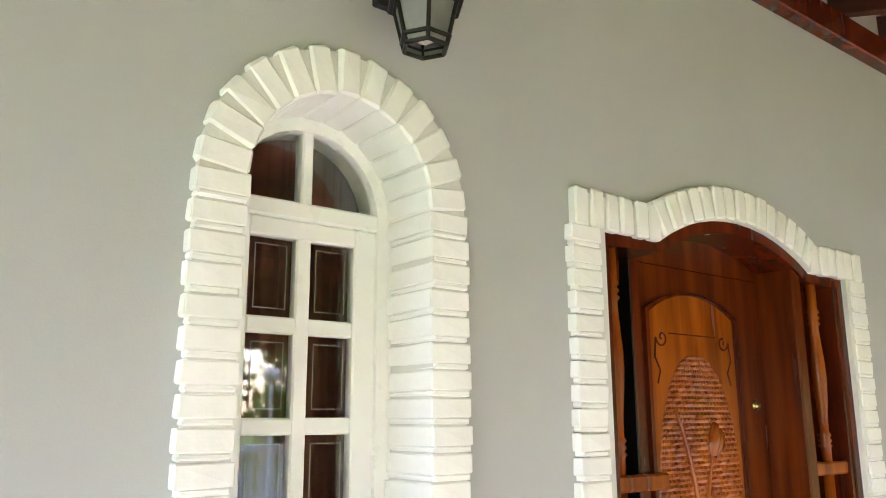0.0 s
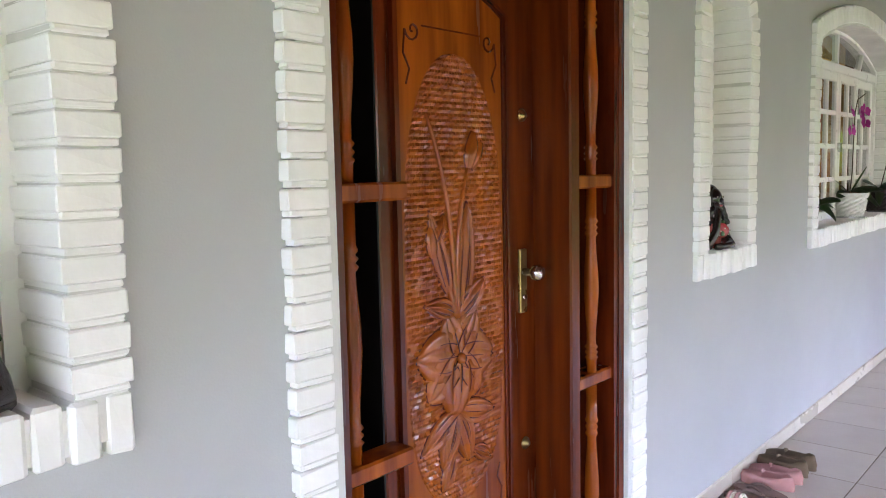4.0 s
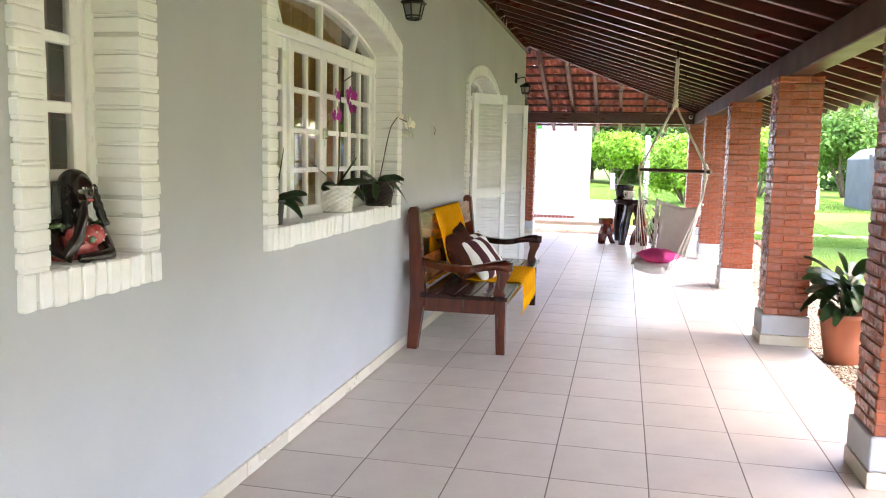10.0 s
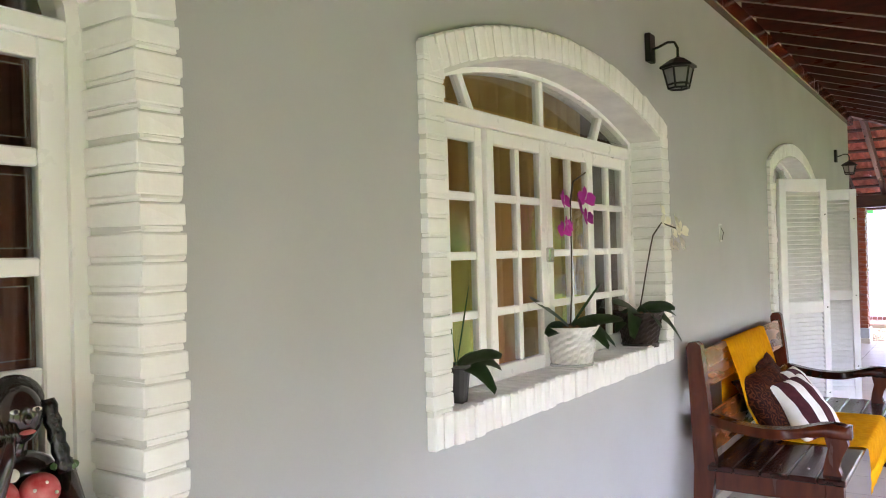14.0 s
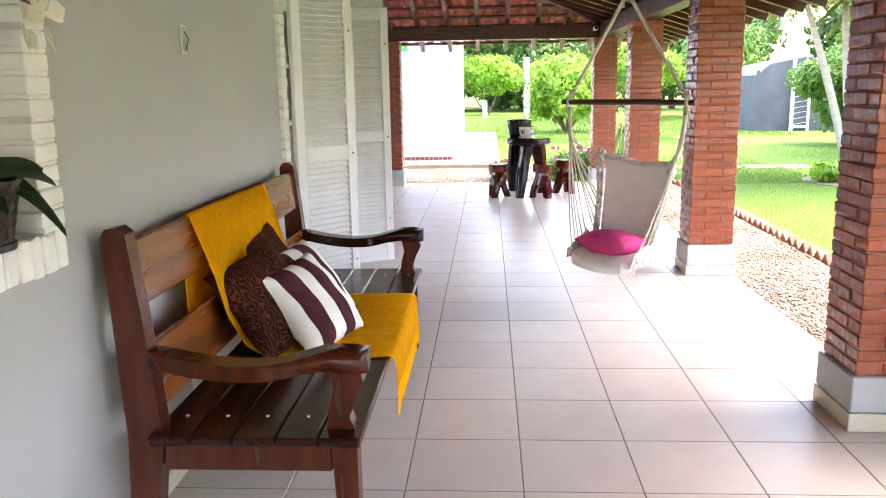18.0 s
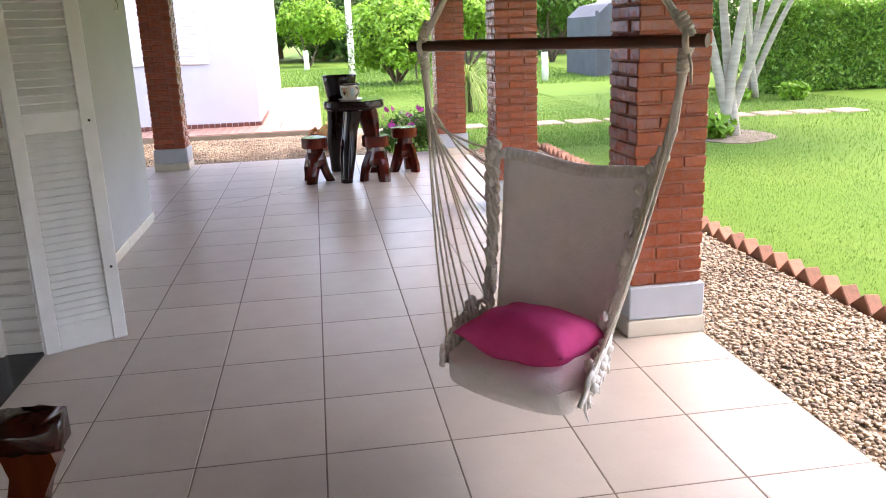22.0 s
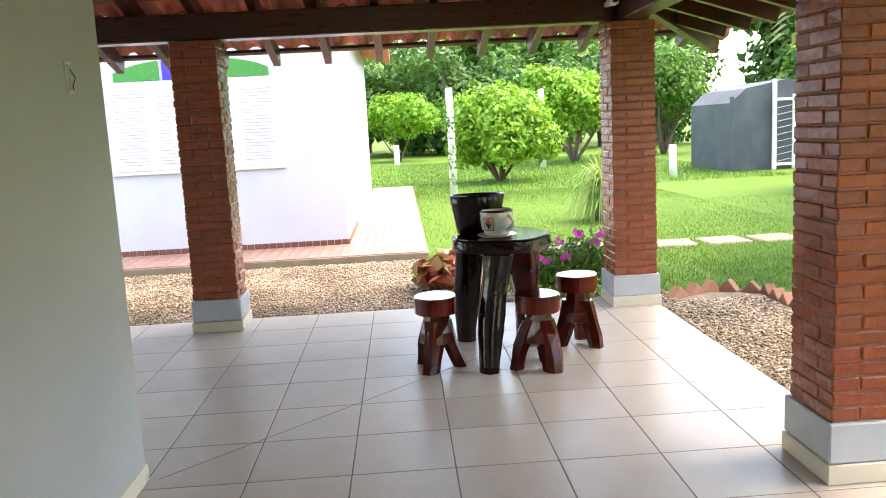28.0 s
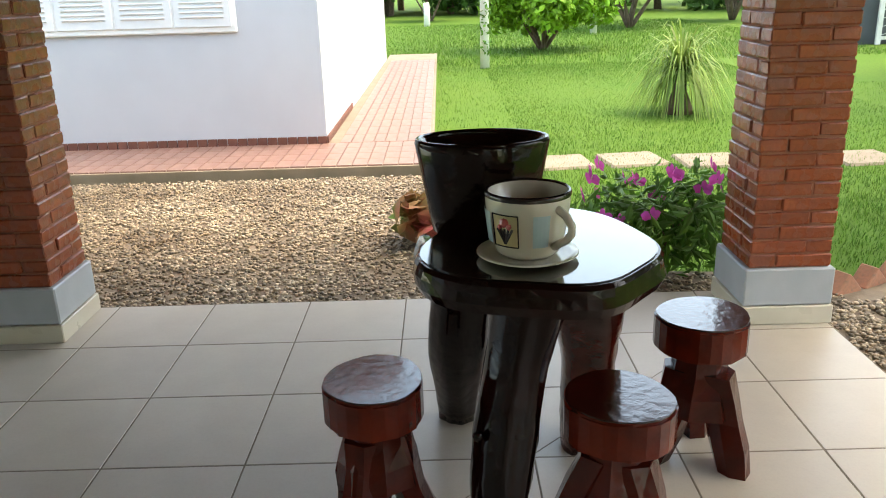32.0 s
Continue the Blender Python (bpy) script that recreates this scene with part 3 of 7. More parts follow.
def leaf_frame(parent, x0, x1, z0, z1, y, stile=0.05, rail=0.06, thick=0.034):
    bm = bmesh.new()
    box(bm, x0, x0 + stile, y - thick / 2, y + thick / 2, z0, z1, 0.004)
    box(bm, x1 - stile, x1, y - thick / 2, y + thick / 2, z0, z1, 0.004)
    box(bm, x0 + stile - 0.003, x1 - stile + 0.003, y - thick / 2 + 0.001, y + thick / 2 - 0.001, z0, z0 + rail, 0.004)
    box(bm, x0 + stile - 0.003, x1 - stile + 0.003, y - thick / 2 + 0.001, y + thick / 2 - 0.001, z1 - rail, z1, 0.004)
    return part("sash", bm, WHITEW, parent)


def small_window(cx, name):
    w = tagged(new(name), "white-painted narrow arched casement window with small panes", "window", kind="structure")
    y = 1.46
    bm = bmesh.new()
    band(bm, arch(cx, 0.222, 1.07, 2.01, 0.222), arch(cx, 0.182, 1.07, 2.01, 0.182), y - 0.03, y + 0.05)
    part("window_frame", bm, WHITEW, w)
    boxed("transom", cx - 0.19, cx + 0.19, y - 0.028, y + 0.04, 1.985, 2.025, WHITEW, w, bevel=0.005)
    boxed("glazing_bar", cx - 0.014, cx + 0.014, y - 0.02, y + 0.02, 2.02, 2.2, WHITEW, w, bevel=0.004)
    bm = bmesh.new()
    prism(bm, arch(cx, 0.194, 2.018, 2.02, 0.194)[1:-1], y - 0.002, y + 0.002)
    part("pane", bm, GLASS, w).visible_shadow = False
    sash = leaf_frame(w, cx - 0.188, cx + 0.188, 1.072, 1.985, y, 0.06, 0.042)
    panes(sash, cx - 0.128, cx + 0.128, 1.14, 1.945, 2, 4, y, 0.036, etched=True)
    bm = bmesh.new()
    curtain(bm, cx - 0.24, cx + 0.24, 0.9, 2.3, y + 0.16, 3.5, 0.022)
    part("curtain", bm, BROWNCUR, w, "brown fabric curtain", True)
    return w


def curtain(bm, x0, x1, z0, z1, y, waves=9.0, depth=0.03):
    n = 48
    a = [(x0 + (x1 - x0) * i / n, y + depth * math.sin(i * waves * 2 * math.pi / n) + 0.008 * math.sin(i * 1.7)) for i in range(n + 1)]
    lo, hi = [bm.verts.new((p, q, z0)) for p, q in a], [bm.verts.new((p, q, z1)) for p, q in a]
    for i in range(n):
        bm.faces.new((lo[i], lo[i + 1], hi[i + 1], hi[i]))


for k, (a, b) in enumerate(((1.42, 1.81), (4.42, 4.81), (5.94, 7.79))):
    tagged(boxed("window_sill_top", a, b, FY + 0.04, 1.43, 1.04, 1.0665, SILLP), "pale grey painted window sill slab", "window sill", kind="structure")
small_window(1.615, "window_1")
small_window(4.615, "window_2")

w3 = tagged(new("window_3"), "white-painted wide arched window with many small panes", "window", kind="structure")
yw = 1.455
bm = bmesh.new()
band(bm, arch(6.865, 0.983, 1.07, 2.08, 0.18), arch(6.865, 0.945, 1.07, 2.075, 0.165), yw - 0.03, yw + 0.05)
part("window_frame", bm, WHITEW, w3)
boxed("transom", 5.93, 7.8, yw - 0.032, yw + 0.04, 2.0, 2.055, WHITEW, w3, bevel=0.005)
for x, lean in ((6.32, -32), (6.865, 0), (7.41, 32)):
    bm = bmesh.new()
    box(bm, -0.016, 0.016, -0.02, 0.02, 0.0, 0.2 if lean == 0 else 0.19, 0.004, pose(x, yw, 2.045, 0, lean, 0))
    part("glazing_bar", bm, WHITEW, w3)
bm = bmesh.new()
prism(bm, arch(6.865, 0.95, 2.05, 2.075, 0.167)[1:-1], yw - 0.002, yw + 0.002)
part("pane", bm, GLASS, w3).visible_shadow = False
for i in range(4):
    a = 5.922 + i * 0.4725
    off = -0.012 if i in (1, 2) else 0.006
    sash = leaf_frame(w3, a + 0.002, a + 0.4705, 1.075, 1.998, yw + off, 0.05, 0.055)
    panes(sash, a + 0.052, a + 0.42, 1.132, 1.942, 2, 4, yw + off, 0.03)
boxed("window_latch", 6.845, 6.885, yw - 0.05, yw - 0.03, 1.5, 1.56, CHROME, w3, bevel=0.004)
for n, (x0, x1, z1) in enumerate(((5.95, 6.6, 2.3), (6.62, 7.3, 2.3), (7.32, 7.55, 2.3))):
    bm = bmesh.new()
    curtain(bm, x0, x1, 0.2, z1, yw + 0.14, 6.0 - n)
    part("curtain", bm, CURT, w3, "ochre fabric curtain", True)


# ---- shuttered doorway ----
w4 = tagged(new("door_2"), "white louvred shutters standing open at an arched doorway", "door", kind="structure")
boxed("threshold", 10.48, 12.29, 1.26, 1.5, 0.003, 0.02, BLACKG, w4)
bm = bmesh.new()
band(bm, arch(11.385, 0.923, 0.0, 2.1, 0.19), arch(11.385, 0.88, 0.0, 2.095, 0.175), 1.42, 1.5)
part("door_frame", bm, WHITEW, w4)
boxed("transom", 10.51, 12.26, 1.425, 1.495, 2.03, 2.09, WHITEW, w4, bevel=0.005)
bm = bmesh.new()
prism(bm, arch(11.385, 0.885, 2.085, 2.095, 0.178)[1:-1], 1.458, 1.462)
part("pane", bm, GLASS, w4).visible_shadow = False
for x in (10.95, 11.385, 11.82):
    boxed("glazing_bar", x - 0.015, x + 0.015, 1.44, 1.48, 2.085, 2.25, WHITEW, w4)
for i in range(4):
    a = 10.51 + i * 0.438
    sash = leaf_frame(w4, a + 0.002, a + 0.436, 0.02, 2.03, 1.46, 0.055, 0.08)
    panes(sash, a + 0.057, a + 0.381, 0.1, 1.95, 2, 5, 1.46, 0.03)


def shutter(parent, hinge, tip):
    """A louvred leaf from its hinge to its free edge, both (x, y)."""
    dx, dy = tip[0] - hinge[0], tip[1] - hinge[1]
    width = math.hypot(dx, dy)
    m = pose(hinge[0], hinge[1], 0.025, 0, 0, math.degrees(math.atan2(dy, dx)))
    bm = bmesh.new()
    h, st = 2.03, 0.065
    box(bm, 0, st, -0.018, 0.018, 0, h, 0.004, m)
    box(bm, width - st, width, -0.018, 0.018, 0, h, 0.004, m)
    for z, t in ((0, 0.12), (0.98, 0.09), (h - 0.1, 0.1)):
        box(bm, st - 0.003, width - st + 0.003, -0.016, 0.016, z, z + t, 0.004, m)
    leaf = part("shutter_leaf", bm, SHUTW, parent)
    sm = bpy.data.meshes.new("louvre_slat")
    b2 = bmesh.new()
    box(b2, st, width - st, -0.022, 0.022, -0.004, 0.004, 0.002, pose(0, 0, 0, 52))
    b2.to_mesh(sm)
    b2.free()
    sm.materials.append(SHUTW)
    for z0, z1 in ((0.12, 0.98), (1.07, h - 0.1)):
        n = int((z1 - z0) / 0.034)
        for i in range(n):
            place("louvre_slat", sm, m @ pose(0, 0, z0 + (i + 0.5) * (z1 - z0) / n), leaf)
    for z in (0.35, 1.02, 1.75):
        bm = bmesh.new()
        lathe(bm, [(0.006, 0), (0.006, 0.004)], 10, (0, 0, 0))
        bmesh.ops.transform(bm, matrix=m @ pose(width - 0.03, -0.019, z, 90), verts=bm.verts)
        part("bolt", bm, BLACKP, leaf)


shutter(w4, (10.474, 1.238), (10.835, 0.955))
shutter(w4, (12.24, 1.235), (12.41, 0.92))


# ---- front door ----
door = tagged(new("door_1"), "carved honey-coloured wooden front door with turned balusters beside it", "door", kind="structure")
bm = bmesh.new()
band(bm, door_outline(0.0, 0.03), door_outline(-0.035, 0.03), FY + 0.025, 1.5)
part("door_frame", bm, DOORD, door, "red-brown varnished frame")
bm = bmesh.new()
o = door_outline(-0.003, 1.96)
prism(bm, o, 1.435, 1.475)
part("head_panel", bm, DOORM, door)
boxed("threshold", 2.405, 3.725, 1.255, 1.55, 0.004, 0.045, BLACKG, door, "polished black granite step", bevel=0.004)
for x0, x1 in ((2.668, 2.71), (3.396, 3.452)):
    bm = bmesh.new()
    box(bm, x0, x1, FY + 0.035 if x0 > 3 else 1.4, 1.5, 0.045, 2.06, 0.006)
    part("mullion", bm, DOORD if x0 < 3 else DOORM, door)
for side, (x0, x1) in enumerate(((2.445, 2.67), (3.452, 3.69))):
    for z in (0.74, 1.39):
        boxed("cross_rail", x0 - 0.002, x1 + 0.002, FY + 0.04, 1.38, z - 0.022, z + 0.022, DOORW, door, bevel=0.006)
    prof = [(0.014, 0), (0.014, 0.045), (0.0185, 0.053), (0.0125, 0.061), (0.0185, 0.071), (0.0125, 0.08), (0.0185, 0.09), (0.0125, 0.1), (0.013, 0.15), (0.0175, 0.22), (0.0205, 0.28), (0.0195, 0.34), (0.0145, 0.42), (0.0125, 0.47),
            (0.0185, 0.482), (0.0125, 0.492), (0.0185, 0.502), (0.0125, 0.512), (0.0185, 0.522), (0.0145, 0.535), (0.0145, 0.635)]
    bx = x0 + 0.055 if side == 0 else x0 + 0.105
    for z0, z1 in ((0.045, 0.718), (0.762, 1.368), (1.412, 2.03)):
        k = (z1 - z0) / 0.635
        bm = bmesh.new()
        lathe(bm, [(r * 1.25, z * k) for r, z in prof], 14, (bx, 1.333 if side == 0 else 1.32, z0))
        part("baluster", bm, DOORW, door, "", True)
boxed("side_panel", 3.66, 3.69, FY + 0.03, 1.52, 0.045, 2.05, DOORD, door)
boxed("back_panel", 3.452, 3.66, 1.49, 1.515, 0.045, 2.05, DOORD, door)
# black sheets over back and mullion side: the gap's shade put in as colour
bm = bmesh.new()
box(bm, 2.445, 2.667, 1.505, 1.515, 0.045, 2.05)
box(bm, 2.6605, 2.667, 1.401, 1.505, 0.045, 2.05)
part("back_panel", bm, DARKP, door, "black sheets standing in for the unlit glass and gap beside the door")
# the leaf with its raised frame, carved panel and flower
LY = 1.432
leaf = boxed("door_leaf", 2.71, 3.395, LY, LY + 0.04, 0.05, 2.03, DOORM, door, bevel=0.004)
boxed("bottom_board", 2.735, 3.39, LY - 0.006, LY + 0.01, 0.078, 0.272, RAWB, leaf, "worn bare wooden bottom board")
boxed("weather_strip", 2.735, 3.39, LY - 0.02, LY + 0.006, 0.046, 0.075, POTC, leaf, bevel=0.006)


def leaf_arch(inset):
    return arch(2.996, 0.246 - inset, 0.302 + inset, 1.885 - inset * 0.4, 0.066, 10)


for inset, wide, proud in ((0.0, 0.012, 0.016), (0.014, 0.009, 0.010)):
    bm = bmesh.new()
    band(bm, leaf_arch(inset), leaf_arch(inset + wide), LY - proud, LY + 0.004)
    box(bm, 2.75 + inset, 3.242 - inset, LY - proud + 0.0005, LY + 0.004, 0.302 + inset, 0.302 + inset + wide)
    part("moulding", bm, DOORD, leaf, "dark raised moulding round the panel")
bm = bmesh.new()
prism(bm, leaf_arch(0.0225), LY - 0.004, LY + 0.004)
part("panel", bm, DOORW, leaf)
# hammered ground of the carving: short gouge cuts in rows, under a pointed arch
CX, CZ, CHW, CHH = 2.998, 1.117, 0.214, 0.638
bm = bmesh.new()
rng = random.Random(3)
cols, rows = 72, 156
grid = {}
dent = [[rng.random() for _ in range(cols + 1)] for _ in range(rows + 1)]
for i in range(cols + 1):
    for j in range(rows + 1):
        u, v = -1 + 2 * i / cols, -1 + 2 * j / rows
        half = CHW * math.sqrt(max(0.0, 1 - abs(v) ** (4.5 if v < 0 else 3.2)))
        edge = abs(u) > 0.99 or abs(v) > 0.99
        row = j // 2
        cell = (i + 2 * (row % 2)) // 4
        cut = dent[row][cell] * (0.0 if (i + 2 * (row % 2)) % 4 == 0 else 1.0)
        grid[i, j] = bm.verts.new((CX + half * u, LY - 0.004 - (0 if edge else 0.002 + 0.0065 * (j % 2) * (0.15 + cut)), CZ + CHH * v))
for i in range(cols):
    for j in range(rows):
        bm.faces.new((grid[i, j], grid[i + 1, j], grid[i + 1, j + 1], grid[i, j + 1]))
part("carved_ground", bm, CARVE, leaf, "hammered carved background")


def petal(bm, cx, cz, ang, length, width, rise=0.014, curl=0.0, ribs=4, blunt=0.6):
    """A carved petal or leaf on the panel: a rounded outline, a raised rim and ridges along it."""
    n, m = 12, 12
    ca, sa = math.cos(ang), math.sin(ang)
    g = []
    for k in range(n + 1):
        t = k / n
        w = width * 0.5 * max(0.02, math.sin(math.pi * (0.06 + 0.94 * t) ** 0.8)) ** blunt
        row = []
        for q in range(m + 1):
            u = -1 + 2 * q / m
            a, b = t * length, u * w + curl * t * t
            high = 0.0 if q in (0, m) or k == n else (0.62 + 0.22 * math.cos(ribs * math.pi * u) + 0.2 * abs(u) ** 3) * (0.35 + 0.65 * math.sin(math.pi * min(1, 0.12 + 0.8 * t)))
            row.append(bm.verts.new((cx + a * ca - b * sa, LY - 0.005 - 1.7 * rise * high, cz + a * sa + b * ca)))
        g.append(row)
    for k in range(n):
        for q in range(m):
            bm.faces.new((g[k][q], g[k][q + 1], g[k + 1][q + 1], g[k + 1][q]))
    cut = bmesh.new()
    rim = [r[0].co for r in g] + [r[m].co for r in g[::-1]]
    tube(cut, [(p.x, LY - 0.006, p.z) for p in rim], 0.0032, 5)
    for q in (m // 2 - 3, m // 2, m // 2 + 3):
        if ribs > 1:
            tube(cut, [(g[k][q].co.x, g[k][q].co.y - 0.0004, g[k][q].co.z) for k in range(1, 8)], [0.0012, 0.0018, 0.002, 0.002, 0.0016, 0.0012, 0.0006], 4)
    part("carved_cut", cut, DOORD, leaf)


for a, ln, wd, rise in ((112, 0.135, 0.13, 0.012), (55, 0.145, 0.13, 0.012), (175, 0.175, 0.165, 0.014), (-8, 0.165, 0.16, 0.014), (-140, 0.17, 0.15, 0.013), (-55, 0.155, 0.15, 0.013), (-98, 0.178, 0.165, 0.017)):
    bm = bmesh.new()
    petal(bm, 2.992, 0.912, radians(a), ln, wd, rise)
    part("carved_petal", bm, CARVE, leaf, "", True)
for x, z, a, ln, wd, cu in ((2.985, 0.745, -158, 0.18, 0.075, 0.02), (2.975, 0.735, -122, 0.15, 0.085, 0.02), (2.99, 0.735, -66, 0.15, 0.085, -0.02), (3.0, 0.75, -18, 0.16, 0.08, 0.02), (2.96, 0.62, -120, 0.1, 0.05, 0.0), (3.06, 0.62, -30, 0.09, 0.05, 0.0),
                            (2.975, 1.035, 150, 0.125, 0.06, 0.03), (3.0, 1.03, 38, 0.15, 0.085, 0.0), (3.01, 1.05, 80, 0.3, 0.075, 0.02), (2.955, 1.1, 112, 0.24, 0.055, -0.015), (2.89, 1.23, 60, 0.1, 0.04, 0.0)):
    bm = bmesh.new()
    petal(bm, x, z, radians(a), ln, wd, 0.012, cu, 2, 0.8)
    part("carved_leaf", bm, CARVE, leaf, "", True)
for pts in (((2.98, 1.02), (2.99, 1.35), (2.876, 1.587)), ((2.99, 1.02), (2.985, 1.3), (3.062, 1.47)), ((2.975, 1.03), (2.965, 1.12), (2.9, 1.21))):
    bm = bmesh.new()
    tube(bm, [(p.x, LY - 0.009, p.y) for p in bez((*pts[0], 0), (*pts[1], 0), (*pts[2], 0))], [0.011 - 0.0006 * k for k in range(11)], 6)
    part("carved_stem", bm, CARVE, leaf, "", True)
bm = bmesh.new()
petal(bm, 3.055, 1.44, radians(78), 0.11, 0.05, 0.016, 0.0, 1)
petal(bm, 3.06, 1.44, radians(55), 0.095, 0.045, 0.014, 0.0, 1)
petal(bm, 2.896, 1.2, radians(100), 0.09, 0.045, 0.013, 0.0, 1)
part("carved_bud", bm, CARVE, leaf, "", True)
bm = bmesh.new()
lathe(bm, [(0.0, -0.01), (0.014, 0), (0.017, 0.012), (0.011, 0.022), (0.0, 0.024)], 12)
bmesh.ops.transform(bm, matrix=pose(2.992, LY - 0.01, 0.905, 90), verts=bm.verts)
part("carved_flower_eye", bm, CARVE, leaf, "", True)


def scroll(cx, cz, sx, sz):
    pts = [(cx + sx * (0.03 - 0.0019 * k) * math.cos(k * 0.55), LY - 0.005, cz + sz * (0.03 - 0.0019 * k) * math.sin(k * 0.55)) for k in range(15)]
    bm = bmesh.new()
    tube(bm, pts, 0.003, 5)
    tube(bm, [(cx + sx * 0.03, LY - 0.005, cz), (cx + sx * 0.038, LY - 0.005, cz + sz * 0.06), (cx + sx * 0.015, LY - 0.005, cz + sz * 0.1), (cx + sx * 0.03, LY - 0.005, cz + sz * 0.14)], 0.0028, 5)
    return bm


for sx, cx in ((-1, 2.835), (1, 3.157)):
    part("carved_scroll", scroll(cx, 1.8, sx, -1), DOORD, leaf)
    part("carved_scroll", scroll(cx, 0.4, sx, 1), DOORD, leaf)
for z in (1.815, 0.372):
    boxed("carved_line", 2.87, 3.12, LY - 0.0065, LY - 0.003, z - 0.002, z + 0.002, DOORD, leaf)
boxed("lock_plate", 3.303, 3.341, LY - 0.009, LY + 0.002, 0.985, 1.186, BRASS, leaf, "aged brass lock plate", bevel=0.003)
bm = bmesh.new()
lathe(bm, [(0.012, 0), (0.012, 0.03), (0.024, 0.04), (0.027, 0.055), (0.02, 0.068), (0.0, 0.07)], 14)
bmesh.ops.transform(bm, matrix=pose(3.322, LY - 0.008, 1.115, 90), verts=bm.verts)
part("door_knob", bm, CHROME, leaf, "worn metal knob", True)
bm = bmesh.new()
lathe(bm, [(0.009, 0), (0.008, 0.006), (0.0, 0.007)], 12)
bmesh.ops.transform(bm, matrix=pose(3.322, LY - 0.008, 1.035, 90), verts=bm.verts)
part("key_cylinder", bm, CHROME, leaf, "", True)
for z in (0.56, 1.6):
    bm = bmesh.new()
    lathe(bm, [(0.02, 0), (0.02, 0.004), (0.012, 0.006), (0.01, 0.014), (0.0, 0.015)], 14)
    bmesh.ops.transform(bm, matrix=pose(3.33, LY, z, 90), verts=bm.verts)
    part("deadbolt", bm, BRASS, leaf, "", True)

# ---- verandah floor ----
SLAB = [(-3.0, -1.72), (18.0, -1.72), (18.0, 5.6), (15.08, 5.6), (15.08, 1.33), (-3.0, 1.33)]
bm = bmesh.new()
prism(bm, SLAB, -0.35, -0.0012, "z")
floor = tagged(part("floor", bm, GROUT), "beige ceramic tile verandah floor with dark joints", "floor", kind="structure")
bm = bmesh.new()
box(bm, 15.05, 18.7, -0.0013, 0.0013, 0.0003, 0.0012)
bmesh.ops.transform(bm, matrix=pose(15.08, 1.24, 0, 0, 0, -45.5) @ Matrix.Translation((-15.05, 0, 0)), verts=bm.verts)
part("cut_joint", bm, GROUT, floor, "dark diagonal cut joint")

# ---- brick columns ----
BK = [brick_mesh("red_brick", w, d, 0.049, 0.005, BRICK, 40 + i, 0.0018) for i, (w, d) in enumerate(((0.215, 0.105), (0.216, 0.105), (0.214, 0.105)))]


def column(x, y, label):
    """A brick pier on a painted plinth; x, y is its middle."""
    c = thing("brick_column", (x, y, 0), label, "column", "brick columns of the verandah")
    bm = bmesh.new()
    box(bm, -0.178, 0.178, -0.178, 0.178, 0.08, 0.235, 0.006)
    part("plinth", bm, PLINTH, c, "grey-painted plinth")
    bm = bmesh.new()
    box(bm, -0.184, 0.184, -0.184, 0.184, 0.0005, 0.078, 0.004)
    part("plinth_tiles", bm, SKIRT, c, "cream tile skirting")
    boxed("core", -0.1555, 0.1555, -0.1555, 0.1555, 0.2355, 2.075, BJOINT, c)
    n = 32
    p = (2.08 - 0.236) / n
    r = random.Random(int(x * 100))
    for k in range(n):
        z = 0.236 + (k + 0.5) * p
        flip = k % 2
        half = 0.163
        for q in range(4):
            m = pose(0, 0, z, 0, 0, 90 * q) @ pose(-0.0525 if flip else 0.0525, -half + 0.0525 + r.uniform(-0.004, 0.003), 0, 0, 0, r.uniform(-0.9, 0.9)) @ Matrix.Diagonal((1, 1, p / 0.0576, 1))
            place("brick", BK[(k + q) % 3], m, c)
    return c


for i, x in enumerate((0.49, 3.36, 6.385, 9.25, 12.04, 14.77, 17.79)):
    column(x, -1.545, "red varnished brick column on a grey plinth")
column(17.80, 1.555, "red varnished brick column on a grey plinth")

# ---- roof ----
SLOPE = 0.312
HIPX, HIPY = 17.79, -1.545


def under(d):
    """Height of the rafters' underside at a plan distance d inwards from the beam line."""
    return 2.275 + d * SLOPE


roof = tagged(new("roof"), "dark timber verandah roof under clay tiles", "roof", kind="structure")
boxed("beam", -3.0, 17.88, -1.63, -1.46, 2.082, 2.27, BEAMW, roof, "brown timber beam on the columns", bevel=0.008)
boxed("beam", 17.705, 17.875, -1.459, 5.6, 2.084, 2.268, ROOFW, roof, "dark timber beam on the columns", bevel=0.008)
boxed("ledger", -3.0, 15.1, WY - 0.06, WY - 0.001, 3.02, 3.14, DOORD, roof, "red-brown ledger board along the wall", bevel=0.005)
boxed("ledger", 15.081, 15.14, WY - 0.06, 5.6, 3.02, 3.14, DOORD, roof, "red-brown ledger board along the wall", bevel=0.005)


def rafter(p0, p1, w=0.06, h=0.135):
    """A sloping timber whose lower face runs from p0 to p1."""
    a, b = Vector(p0), Vector(p1)
    d = b - a
    bm = bmesh.new()
    ln = d.length
    box(bm, 0, ln, -w / 2, w / 2, 0, h, 0.004)
    rot = math.degrees(math.atan2(d.y, d.x))
    tilt = -math.degrees(math.atan2(d.z, math.hypot(d.x, d.y)))
    bmesh.ops.transform(bm, matrix=pose(*a, 0, tilt, rot), verts=bm.verts)
    return part("rafter", bm, ROOFW, roof)


